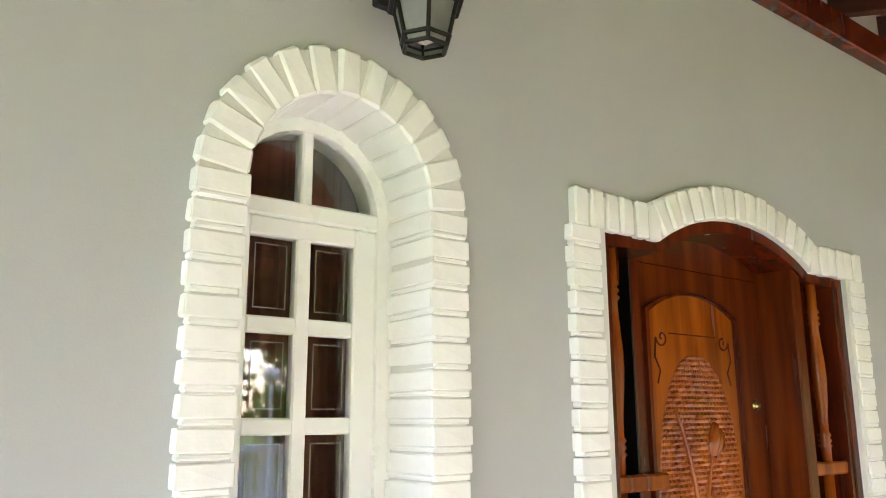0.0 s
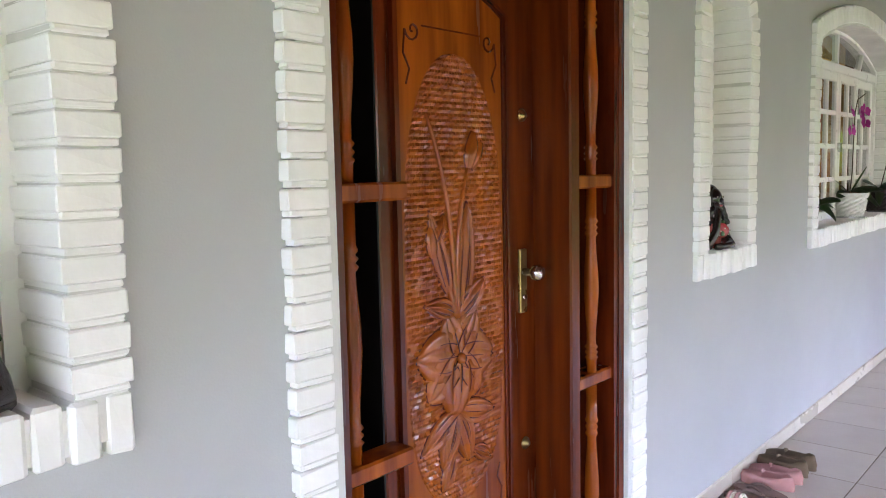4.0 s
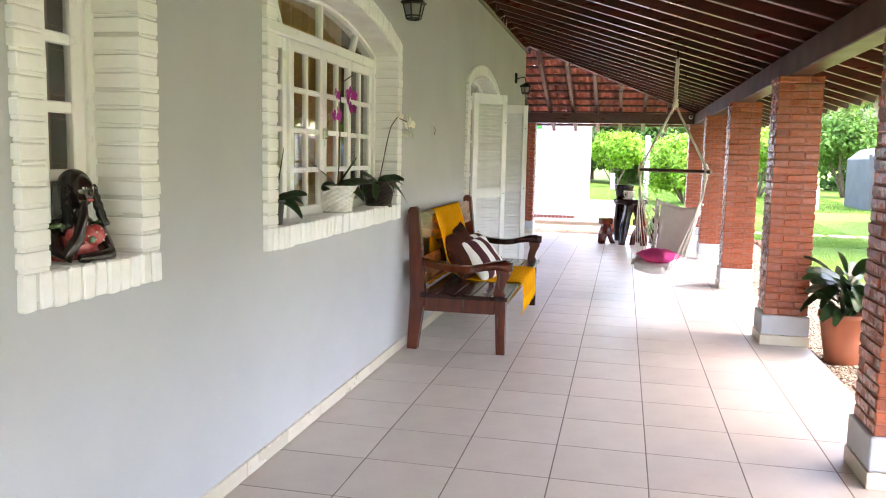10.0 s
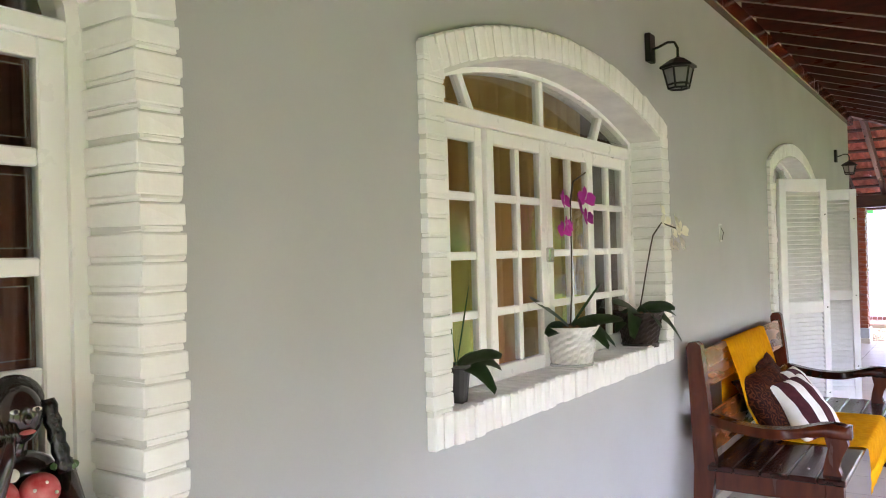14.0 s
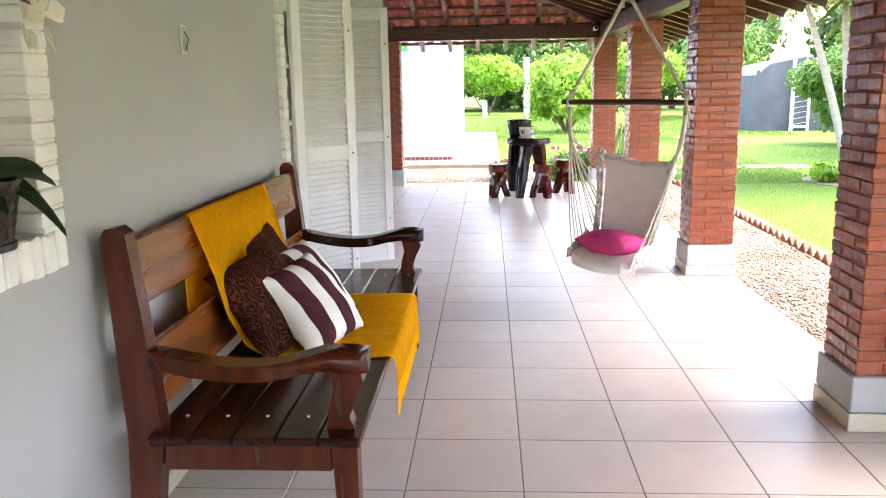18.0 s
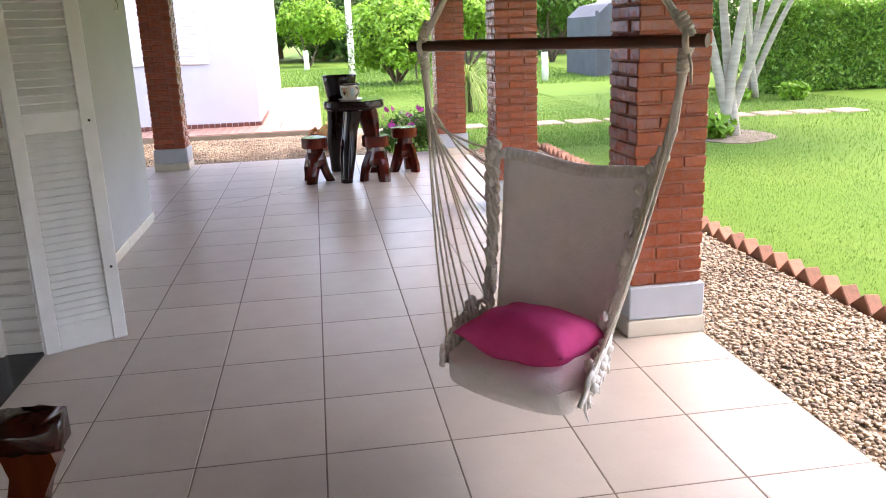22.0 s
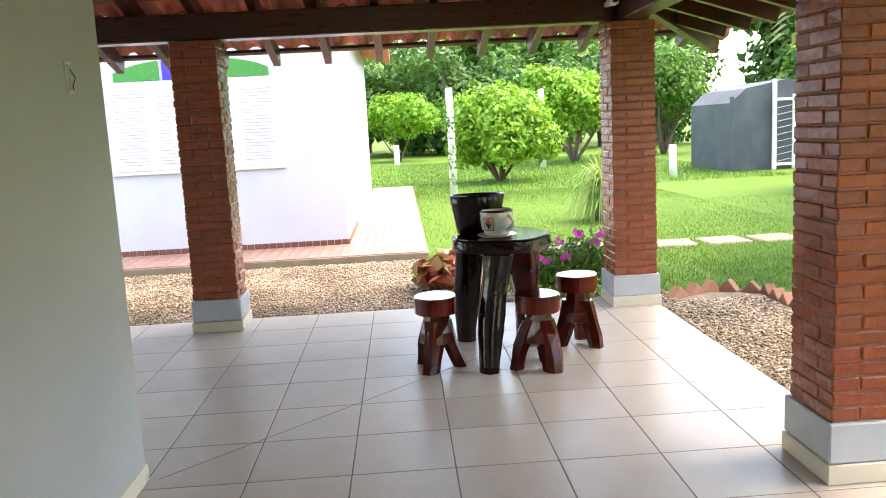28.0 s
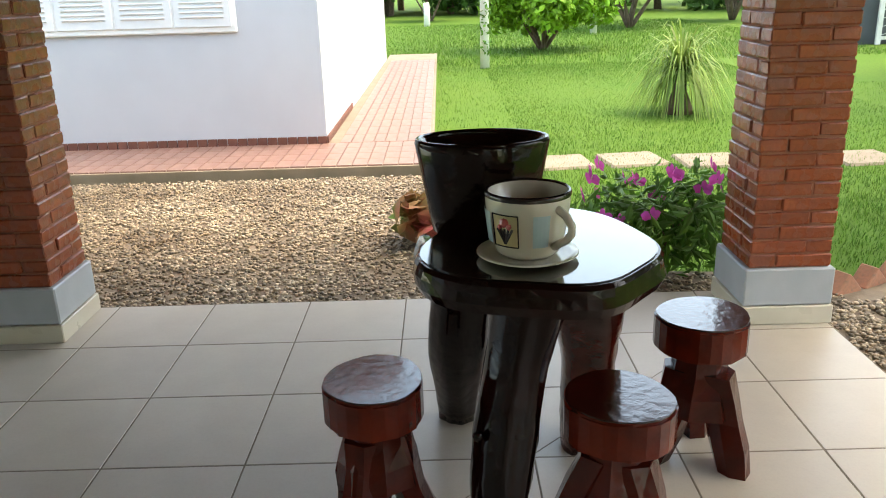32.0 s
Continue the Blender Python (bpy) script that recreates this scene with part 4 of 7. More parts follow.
EAVE = 1.09
x = -2.85
while x < 18.6:
    top = min(2.835 + 0.25, HIPX - x - 0.03)
    if top > -EAVE + 0.05:
        rafter((x, HIPY - EAVE + 0.16, under(-EAVE + 0.16)), (x, HIPY + top, under(top)))
    x += 0.45
y = -2.3
while y < 5.6:
    top = min(2.71 + 0.25, y - HIPY - 0.03)
    if top > -EAVE + 0.05:
        rafter((HIPX + EAVE - 0.1, y, under(-EAVE + 0.1)), (HIPX - top, y, under(top)))
    y += 0.43
rafter((HIPX + EAVE, HIPY - EAVE, under(-EAVE) - 0.03), (HIPX - 2.85, HIPY + 2.85, under(2.85) - 0.03), 0.075, 0.17)

# battens and clay tiles; the tiles of each slope are one mesh
TL, TW = 0.335, 0.205


def slope_point(side, along, d, up):
    """A point of the roof: along the eave, d in plan inwards from the beam line, up above the rafters' underside."""
    z = under(d) + up
    return (along, HIPY + d, z) if side == "south" else (HIPX - d, along, z)


def tile_slope(side, a0, a1, d1):
    verts, faces = [], []
    bverts, bfaces = [], []
    rng = random.Random(7)
    rows = int((d1 + EAVE + 0.08) / TL) + 1
    prof = [(-0.5, 0.0), (-0.36, -0.004), (-0.3, 0.012), (-0.22, 0.048), (-0.08, 0.066), (0.08, 0.066), (0.22, 0.048), (0.3, 0.012), (0.36, -0.004), (0.5, 0.0)]
    for r in range(rows):
        d0 = -EAVE - 0.08 + r * TL
        db = d0 + 0.12
        lim = (HIPX - db - 0.02) if side == "south" else None
        b0, b1 = (a0, min(a1, lim)) if side == "south" else (max(a0, HIPY + db + 0.02), a1)
        if b1 > b0 and db < d1:
            k = len(bverts)
            for aa in (b0, b1):
                for dd, uu in ((db - 0.025, 0.137), (db + 0.025, 0.137), (db + 0.025, 0.162), (db - 0.025, 0.162)):
                    bverts.append(slope_point(side, aa, dd, uu))
            bfaces += [(k, k + 1, k + 5, k + 4), (k + 1, k + 2, k + 6, k + 5), (k + 2, k + 3, k + 7, k + 6), (k + 3, k, k + 4, k + 7), (k, k + 3, k + 2, k + 1), (k + 4, k + 5, k + 6, k + 7)]
        n = int((a1 - a0) / TW)
        for i in range(n):
            c = a0 + (i + 0.5) * TW
            dm = d0 + TL / 2
            if side == "south" and c > HIPX - dm + 0.1:
                continue
            if side == "east" and c < HIPY + dm - 0.1:
                continue
            j = rng.uniform(-0.006, 0.006)
            lift = rng.uniform(0, 0.006)
            k = len(verts)
            for dd, uu in ((d0 - 0.03, 0.2), (d0 + TL + 0.03, 0.172)):
                for u, h in prof:
                    verts.append(slope_point(side, c + j + u * TW * 1.06, dd, uu + h + lift))
            for dd, uu in ((d0 - 0.03, 0.188), (d0 + TL + 0.03, 0.16)):
                for u, h in prof:
                    verts.append(slope_point(side, c + j + u * TW * 1.06, dd, uu + h + lift))
            m = len(prof)
            for q in range(m - 1):
                faces.append((k + q, k + q + 1, k + m + q + 1, k + m + q))
                faces.append((k + 2 * m + q + 1, k + 2 * m + q, k + 3 * m + q, k + 3 * m + q + 1))
                faces.append((k + q + 1, k + q, k + 2 * m + q, k + 2 * m + q + 1))
                faces.append((k + m + q, k + m + q + 1, k + 3 * m + q + 1, k + 3 * m + q))
    raw("battens", bverts, bfaces, BATTEN, roof, "timber battens under the tiles")
    return tagged(raw("tiles", verts, faces, CLAY, roof, "overlapping clay roof tiles"), kind="stuff")


tile_slope("south", -3.2, 18.85, 6.6)
tile_slope("east", -2.65, 6.0, 6.6)
bm = bmesh.new()
tube(bm, [(HIPX + EAVE + 0.1 - t, HIPY - EAVE - 0.1 + t, under(-EAVE - 0.1 + t) + 0.2) for t in (0, 2, 4, 6, 7.6)], 0.09, 8)
part("hip_tiles", bm, CLAY, roof, "clay hip tiles", True)
bm = bmesh.new()
prism(bm, [(5.0, under(6.5) + 0.2), (10.3, under(1.3) + 0.2), (10.3, under(1.3) + 0.12), (5.0, under(6.5) + 0.12)], -3.2, 11.4, "x")
part("back_slope", bm, CLAY, roof, "clay-tiled back slope")

# ---- ground, gravel, paving ----
bm = bmesh.new()
bmesh.ops.create_grid(bm, x_segments=60, y_segments=60, size=1)
for v in bm.verts:
    fx, fy = v.co.x, v.co.y
    v.co = (10 + 600 * fx * abs(fx) ** 1.5, 600 * fy * abs(fy) ** 1.5, 0)
    d = math.hypot(v.co.x - 10, v.co.y)
    v.co.z = -0.13 + (0.05 * noise.noise(v.co * 0.15) if d > 12 else 0)
tagged(part("ground", bm, GRASS), "bright green mown lawn", "lawn", kind="structure")


def bed(name, outline, z, material, label, cat, bottom=-0.3):
    bm = bmesh.new()
    prism(bm, outline, bottom, z, "z")
    return tagged(part(name, bm, material), label, cat, kind="structure")


bed("gravel_bed", [(-3, -3.4), (6.8, -3.4), (6.8, -1.721), (-3, -1.721)], -0.075, SOIL, "soil under loose river pebbles", "gravel")
bed("gravel_bed", [(8.2, -2.68), (18.1, -2.72), (18.4, -1.95), (18.5, -0.9), (20.75, -0.9), (20.75, 6), (18.001, 6), (18.001, -1.721), (8.2, -1.721)], -0.075, SOIL, "soil under loose river pebbles", "gravel")


def pebbles(regions, seed, label):
    """Loose stones scattered over plan rectangles (x0, x1, y0, y1, how many)."""
    rng = np.random.default_rng(seed)
    t = (1 + 5 ** 0.5) / 2
    ico = np.array([(-1, t, 0), (1, t, 0), (-1, -t, 0), (1, -t, 0), (0, -1, t), (0, 1, t), (0, -1, -t), (0, 1, -t), (t, 0, -1), (t, 0, 1), (-t, 0, -1), (-t, 0, 1)]) / math.hypot(1, t)
    fac = np.array([(0, 11, 5), (0, 5, 1), (0, 1, 7), (0, 7, 10), (0, 10, 11), (1, 5, 9), (5, 11, 4), (11, 10, 2), (10, 7, 6), (7, 1, 8), (3, 9, 4), (3, 4, 2), (3, 2, 6), (3, 6, 8), (3, 8, 9), (4, 9, 5), (2, 4, 11), (6, 2, 10), (8, 6, 7), (9, 8, 1)])
    pos = []
    for x0, x1, y0, y1, n in regions:
        pos.append(np.stack([rng.uniform(x0, x1, n), rng.uniform(y0, y1, n), rng.uniform(-0.078, -0.058, n)], 1))
    pos = np.concatenate(pos)
    n = len(pos)
    size = rng.uniform(0.006, 0.0135, n)[:, None] * np.stack([rng.uniform(0.9, 1.5, n), rng.uniform(0.8, 1.1, n), rng.uniform(0.5, 0.8, n)], 1)
    ang = rng.uniform(0, 6.28, n)
    p = ico[None] * size[:, None, :] * rng.uniform(0.85, 1.12, (n, 12, 1))
    ca, sa = np.cos(ang)[:, None], np.sin(ang)[:, None]
    p = np.stack([p[..., 0] * ca - p[..., 1] * sa, p[..., 0] * sa + p[..., 1] * ca, p[..., 2]], -1) + pos[:, None, :]
    f = (fac[None] + (np.arange(n) * 12)[:, None, None]).reshape(-1, 3)
    ob = raw("gravel", p.reshape(-1, 3).tolist(), f.tolist(), PEBBLE, None, "", True)
    return tagged(ob, label, "gravel", kind="stuff")


pebbles([(4.6, 6.79, -3.4, -1.73, 21000), (8.2, 13, -2.66, -1.73, 18000), (13, 18.0, -2.66, -1.73, 14000), (18.02, 18.4, -2.0, -0.9, 900), (18.02, 20.74, -0.88, 3.6, 28000)], 4, "cream and brown river pebbles loosely spread beside the verandah")

# the paved way out to the lawn, with small tiles
way = tagged(bed("pavement_way", [(6.82, -9), (8.14, -9), (8.14, -1.721), (6.82, -1.721)], -0.045, GROUT, "pink tiled walkway", "pavement"), kind="structure")


def tiled(parent, x0, x1, y0, y1, z, sx, sy, material=PAVE, name="paving_tile"):
    me = bpy.data.meshes.new(name)
    bm = bmesh.new()
    box(bm, -sx / 2 + 0.003, sx / 2 - 0.003, -sy / 2 + 0.003, sy / 2 - 0.003, -0.01, 0.008, 0.002)
    bm.to_mesh(me)
    bm.free()
    me.materials.append(material)
    nx, ny = int((x1 - x0) / sx), int((y1 - y0) / sy)
    for i in range(nx):
        for j in range(ny):
            place(name, me, pose(x0 + (i + 0.5) * sx, y0 + (j + 0.5) * sy, z), parent)


tiled(way, 6.83, 8.03, -4.12, -1.73, -0.04, 0.3, 0.108)
tiled(way, 8.03, 8.14, -4.0, -1.73, -0.036, 0.11, 0.2, PAVED, "edging_tile")

# ---- neighbouring white building ----
annex = thing("annex_building", (21.8, 0.86, 0), "white-painted single-storey annex with shuttered arched windows", "building")
AH = 3.0
bm = bmesh.new()
box(bm, 0, 8.6, 0.0, 9.0, -0.25, AH)
part("wall", bm, ANNEXW, annex)
bm = bmesh.new()
prism(bm, [(-0.6, AH - 0.1), (4.5, AH + 1.3), (9.6, AH - 0.1), (9.6, AH), (4.5, AH + 1.42), (-0.6, AH)], -0.5, 9.1, "x")
part("roof", bm, CLAY, annex)
win = boxed("window", -0.035, 0.01, 0.7, 2.78, 1.0, 2.11, WHITEW, annex, "white louvred shutters closed", bevel=0.01)
for i in range(4):
    a = 0.74 + i * 0.505
    boxed("shutter_frame", -0.05, -0.03, a, a + 0.485, 1.05, 2.07, SHUTW, win, bevel=0.004)
sl = bpy.data.meshes.new("louvre_slat")
bm = bmesh.new()
box(bm, -0.012, 0.012, -0.185, 0.185, -0.004, 0.004, 0.0, pose(0, 0, 0, 0, 40))
bm.to_mesh(sl)
bm.free()
sl.materials.append(SHUTW)
for i in range(4):
    for k in range(22):
        place("louvre_slat", sl, pose(-0.055, 0.74 + i * 0.505 + 0.2425, 1.13 + k * 0.04), win)
# coloured fanlight over the shutters
for k, (a0, a1, material) in enumerate(((-0.92, -0.38, GREENP), (-0.34, 0.34, BLUEP), (0.38, 0.92, GREENP))):
    bm = bmesh.new()
    top = [(1.74 + a0 + (a1 - a0) * i / 8, 2.12 + 0.25 * math.sqrt(max(0, 1 - ((a0 + (a1 - a0) * i / 8) / 1.0) ** 2))) for i in range(9)]
    prism(bm, [(a, 2.12 + 0.0) for a in (1.74 + a1, 1.74 + a0)] + top, -0.02, 0.004, "x")
    part("fanlight_pane", bm, material, win, ("green" if material is GREENP else "blue") + " glass pane")
plinth = thing("annex_pavement", (0, 0, 0), "pink tiled pavement round the annex", "pavement", kind="structure")
bm = bmesh.new()
prism(bm, [(20.8, 6), (20.8, -0.1), (31.5, -0.1), (31.5, 0.859), (21.799, 0.859), (21.799, 6)], -0.3, 0.0, "z")
part("paved_slab", bm, STONE, plinth)
tiled(plinth, 20.83, 21.79, -0.07, 3.6, 0.004, 0.24, 0.122)
tiled(plinth, 21.8, 30.0, -0.07, 0.75, 0.004, 0.41, 0.1025)
for i in range(40):
    boxed("edging_tile", 21.78, 21.795, 0.86 + i * 0.09, 0.86 + i * 0.09 + 0.08, 0.012, 0.075, PAVED, plinth)
for i in range(24):
    boxed("edging_tile", 21.8 + i * 0.09, 21.88 + i * 0.09, 0.845, 0.857, 0.012, 0.075, PAVED, plinth)

# stepping stones across the lawn
for i in range(14):
    y = -0.55 - i * 0.62
    rng = random.Random(i)
    bm = bmesh.new()
    box(bm, -0.26, 0.26, -0.26, 0.26, -0.05, 0.035, 0.02, pose(21.4 - i * 0.05 + rng.uniform(-0.05, 0.05), y, -0.142, 0, 0, rng.uniform(-8, 8)))
    tagged(part("stepping_stone", bm, STONE), "pale square stepping stone set in the lawn", "stepping stone", "stepping stones in the lawn")

# sawtooth brick edging between gravel and lawn
def edge_brick(x, y, ang, i):
    bm = bmesh.new()
    box(bm, -0.062, 0.062, -0.045, 0.045, -0.062, 0.062, 0.006, pose(0, 0, 0, 0, 45, 0))
    ob = part("edging_brick", bm, EDGEB)
    ob.matrix_world = pose(x, y, -0.07, 0, 0, ang + random.Random(i).uniform(-6, 6))
    return tagged(ob, "weathered brick set on edge as a lawn border", "edging brick", "sawtooth brick lawn border")


EDGE = [(8.55, -2.72), (18.1, -2.74), (18.35, -2.45), (18.1, -1.95)]
base = None
i = 0
for (xa, ya), (xb, yb) in zip(EDGE, EDGE[1:]):
    ln = math.hypot(xb - xa, yb - ya)
    n = max(1, int(ln / 0.162))
    for k in range(n):
        px, py = xa + (xb - xa) * (k + 0.5) / n, ya + (yb - ya) * (k + 0.5) / n
        m = pose(px, py, -0.07, RNG.uniform(-5, 5), RNG.uniform(-4, 4), math.degrees(math.atan2(yb - ya, xb - xa)) + RNG.uniform(-5, 5))
        if base is None:
            base = edge_brick(px, py, 0, 0)
            base.matrix_world = m
        else:
            copy_thing(base, m)


# white garden balustrade and globe lamp across the lawn before the house
bal = thing("garden_balustrade", (2.0, -10.5, -0.13), "white-painted masonry balustrade across the lawn", "balustrade")
boxed("base_wall", 0, 12.0, -0.12, 0.12, -0.1, 0.42, WHITEP, bal, bevel=0.01)
boxed("top_rail", 0, 12.0, -0.14, 0.14, 1.12, 1.26, WHITEP, bal, bevel=0.02)
bal_me = bpy.data.meshes.new("baluster")
bm = bmesh.new()
lathe(bm, [(0.07, 0), (0.07, 0.05), (0.04, 0.08), (0.045, 0.14), (0.075, 0.26), (0.06, 0.38), (0.035, 0.5), (0.045, 0.56), (0.07, 0.62), (0.07, 0.7)], 10)
bm.to_mesh(bal_me)
bm.free()
bal_me.materials.append(WHITEP)
for i in range(5):
    boxed("pier", i * 3.0 - 0.15, i * 3.0 + 0.15, -0.16, 0.16, -0.1, 1.34, WHITEP, bal, bevel=0.01)
for i in range(60):
    if i % 15:
        place("baluster", bal_me, pose(i * 0.2, 0, 0.42), bal)
gl = thing("globe_lamp", (7.0, -9.8, -0.13), "white garden lamp post with a glass globe", "lamp")
bm = bmesh.new()
lathe(bm, [(0.09, -0.05), (0.09, 0.1), (0.045, 0.16), (0.035, 2.25), (0.06, 2.3)], 12)
part("post", bm, WHITEP, gl, "", True)
bm = bmesh.new()
bmesh.ops.create_uvsphere(bm, u_segments=16, v_segments=10, radius=0.15, matrix=Matrix.Translation((0, 0, 2.44)))
part("globe", bm, CERAM, gl, "white glass globe", True)


# ---- bench with throw and cushions ----
def bench():
    b = thing("wooden_bench", (9.15, 0.9, 0), "dark-stained wooden bench with curved arms against the wall", "bench")
    for i, x in enumerate((-1.02, 1.02)):
        t = 0.033
        bm = bmesh.new()
        post = [(0.27, 0.0), (0.345, 0.0), (0.325, 0.4), (0.34, 0.8), (0.35, 1.02), (0.335, 1.045), (0.3, 1.05), (0.275, 1.03), (0.25, 0.8), (0.215, 0.4)]
        prism(bm, post, x - t, x + t, "x")
        part("back_post", bm, BENCHR, b)
        bm = bmesh.new()
        prism(bm, [(-0.38, 0.0), (-0.32, 0.0), (-0.3, 0.4), (-0.38, 0.4)], x - t, x + t, "x")
        part("front_leg", bm, BENCHR if i == 0 else BENCHW, b)
        bm = bmesh.new()
        prism(bm, [(-0.375, 0.43), (-0.29, 0.43), (-0.3, 0.5), (-0.315, 0.56), (-0.3, 0.62), (-0.39, 0.64), (-0.405, 0.58), (-0.375, 0.52), (-0.36, 0.47)], x - t * 0.9, x + t * 0.9, "x")
        part("arm_support", bm, BENCHR, b)
        bm = bmesh.new()
        n = 24
        up = [(0.24 - 0.66 * k / n, 0.655 + 0.035 * max(0, (k / n - 0.55) / 0.45) ** 1.2 * (1 if k < n - 2 else 0.55) - 0.035 * math.sin(math.pi * min(1, k / n / 0.8)) + 0.02 * (1 - k / n)) for k in range(n + 1)]
        lo = [(a, c - (0.062 if a < -0.28 else 0.05)) for a, c in up]
        vs = prism(bm, up + lo[::-1], x - 0.042, x + 0.042, "x")
        bmesh.ops.bevel(bm, geom=[e for e in bm.edges if abs(e.verts[0].co.x - e.verts[1].co.x) < 1e-4], offset=0.008, segments=2, affect="EDGES")
        part("armrest", bm, BENCHW if i else BENCHR, b, "", True)
        boxed("side_rail", x - 0.025, x + 0.025, -0.3, 0.22, 0.29, 0.4, BENCHR, b, bevel=0.004)
    for i in range(5):
        y0 = -0.4 + i * 0.128
        boxed("seat_plank", -1.12, 1.12, y0, y0 + 0.1265, 0.402, 0.432, BENCHW, b, "glossy dark seat plank", bevel=0.006)
    boxed("apron", -0.985, 0.985, -0.36, -0.335, 0.32, 0.4, BENCHW, b, bevel=0.004)
    for z0, z1, y, lean in ((0.48, 0.68, 0.235, -7), (0.8, 1.0, 0.275, -7)):
        bm = bmesh.new()
        box(bm, -0.987, 0.987, -0.014, 0.014, 0, z1 - z0, 0.005, pose(0, y, z0, lean, 0, 0))
        part("back_board", bm, BENCHO, b, "olive-brown back board")
    for x in (-1.02, 1.02):
        for i in range(5):
            bm = bmesh.new()
            lathe(bm, [(0.008, 0), (0.007, 0.004), (0.0, 0.005)], 8, (x - 0.06 * math.copysign(1, x), -0.34 + i * 0.128, 0.432))
            part("bolt_head", bm, CHROME, b, "", True)
    return b


bench()

# yellow cloth over back and seat; its path is a line in y and z, sheared along x
path = [(1.215, 0.4), (1.212, 0.6), (1.212, 0.8), (1.214, 0.98), (1.2, 1.008), (1.175, 1.0), (1.15, 0.9), (1.122, 0.78), (1.09, 0.62), (1.03, 0.5), (0.95, 0.447), (0.8, 0.44), (0.6, 0.439), (0.51, 0.438), (0.488, 0.425), (0.483, 0.37), (0.48, 0.28)]
bm = bmesh.new()
n = 40
rows = []
for k, (y, z) in enumerate(path):
    t = k / (len(path) - 1)
    sh = 0.19 * max(0, t - 0.3) / 0.7
    wv = 0.012 if 4 < k < 10 else 0.003
    rows.append([bm.verts.new((8.6 + sh + 0.95 * i / n, y - wv * math.sin(i * 0.5 + k) * 0.5 - 0.004, z + (0.004 * math.sin(i * 0.7 + k) if k > 10 else 0))) for i in range(n + 1)])
for a, c in zip(rows, rows[1:]):
    for i in range(n):
        bm.faces.new((a[i], a[i + 1], c[i + 1], c[i]))
bmesh.ops.solidify(bm, geom=bm.faces[:], thickness=0.007)
throw = tagged(part("throw_blanket", bm, YELLOW, None, "", True), "mustard yellow plush throw draped over the bench", "blanket")
bm = bmesh.new()
rng = random.Random(2)
for i in range(120):
    x = 8.79 + 0.945 * i / 120
    tube(bm, [(x, 0.478, 0.285), (x + rng.uniform(-0.006, 0.006), 0.474, 0.24), (x + rng.uniform(-0.012, 0.012), 0.478, 0.19 + rng.uniform(-0.02, 0.02))], 0.0025, 4)
part("fringe", bm, YELLOW, throw)
bm = bmesh.new()
for i in range(90):
    x = 8.61 + 0.93 * i / 90
    tube(bm, [(x, 1.213, 0.405), (x + rng.uniform(-0.01, 0.01), 1.214, 0.3)], 0.003, 4)
part("back_fringe", bm, FRINGE, throw, "pale fringe")


def cushion(name, m, w, h, thick, mats, label, group, stripes=None, wrinkle=0.006, seed=0):
    n = 22
    bm = bmesh.new()
    rng = random.Random(seed)
    ph = [rng.uniform(0, 6) for _ in range(6)]
    top, bot = {}, {}
    for i in range(n + 1):
        for j in range(n + 1):
            u, v = -1 + 2 * i / n, -1 + 2 * j / n
            pull = 1 - 0.075 * (1 - abs(u) ** 2) * abs(v) ** 3 - 0.0
            pull2 = 1 - 0.075 * (1 - abs(v) ** 2) * abs(u) ** 3
            th = thick * (max(0, (1 - abs(u) ** 2.6) * (1 - abs(v) ** 2.6))) ** 0.55
            wr = wrinkle * math.sin(6 * u + 4 * v + ph[0]) * math.sin(5 * v - 3 * u + ph[1]) * (0.3 + max(abs(u), abs(v)))
            x, y = u * w / 2 * pull2, v * h / 2 * pull
            top[i, j] = bm.verts.new((x, y, th / 2 + wr))
            if i in (0, n) or j in (0, n):
                bot[i, j] = top[i, j]
            else:
                bot[i, j] = bm.verts.new((x, y, -th / 2 + wr))
    for i in range(n):
        for j in range(n):
            f1 = bm.faces.new((top[i, j], top[i + 1, j], top[i + 1, j + 1], top[i, j + 1]))
            f2 = bm.faces.new((bot[i, j], bot[i, j + 1], bot[i + 1, j + 1], bot[i + 1, j]))
            if stripes:
                f1.material_index = f2.material_index = stripes[i]
    me = bpy.data.meshes.new(name)
    bm.to_mesh(me)
    bm.free()
    me.shade_smooth()
    for q in mats:
        me.materials.append(q)
    ob = new(name, me)
    ob.matrix_world = m
    return tagged(ob, label, "cushion", group)


ST = [1 if 3 <= i <= 7 or 12 <= i <= 16 or i >= 21 else 0 for i in range(22)]
cushion("cushion", pose(8.87, 0.985, 0.625, 58, 0, -30) @ pose(0, 0, 0, 0, 0, 14), 0.4, 0.42, 0.15, [BROWNC], "dark brown velvet cushion with a scroll pattern", "cushions on the bench", seed=1)
cushion("cushion", pose(9.2, 1.06, 0.64, 62, 0, -12) @ pose(0, 0, 0, 0, 0, 6), 0.43, 0.43, 0.14, [BROWNC], "dark brown velvet cushion with a scroll pattern", "cushions on the bench", seed=2)
cushion("cushion", pose(8.95, 0.835, 0.59, 50, 0, -24) @ pose(0, 0, 0, 0, 0, 6), 0.39, 0.4, 0.16, [STRIPEW, STRIPEP], "off-white plush cushion with plum stripes", "cushions on the bench", ST, seed=3)
cushion("cushion", pose(9.2, 0.9, 0.6, 52, 0, -22) @ pose(0, 0, 0, 0, 0, 6), 0.38, 0.4, 0.15, [STRIPEW, STRIPEP], "off-white plush cushion with plum stripes", "cushions on the bench", ST, seed=4)

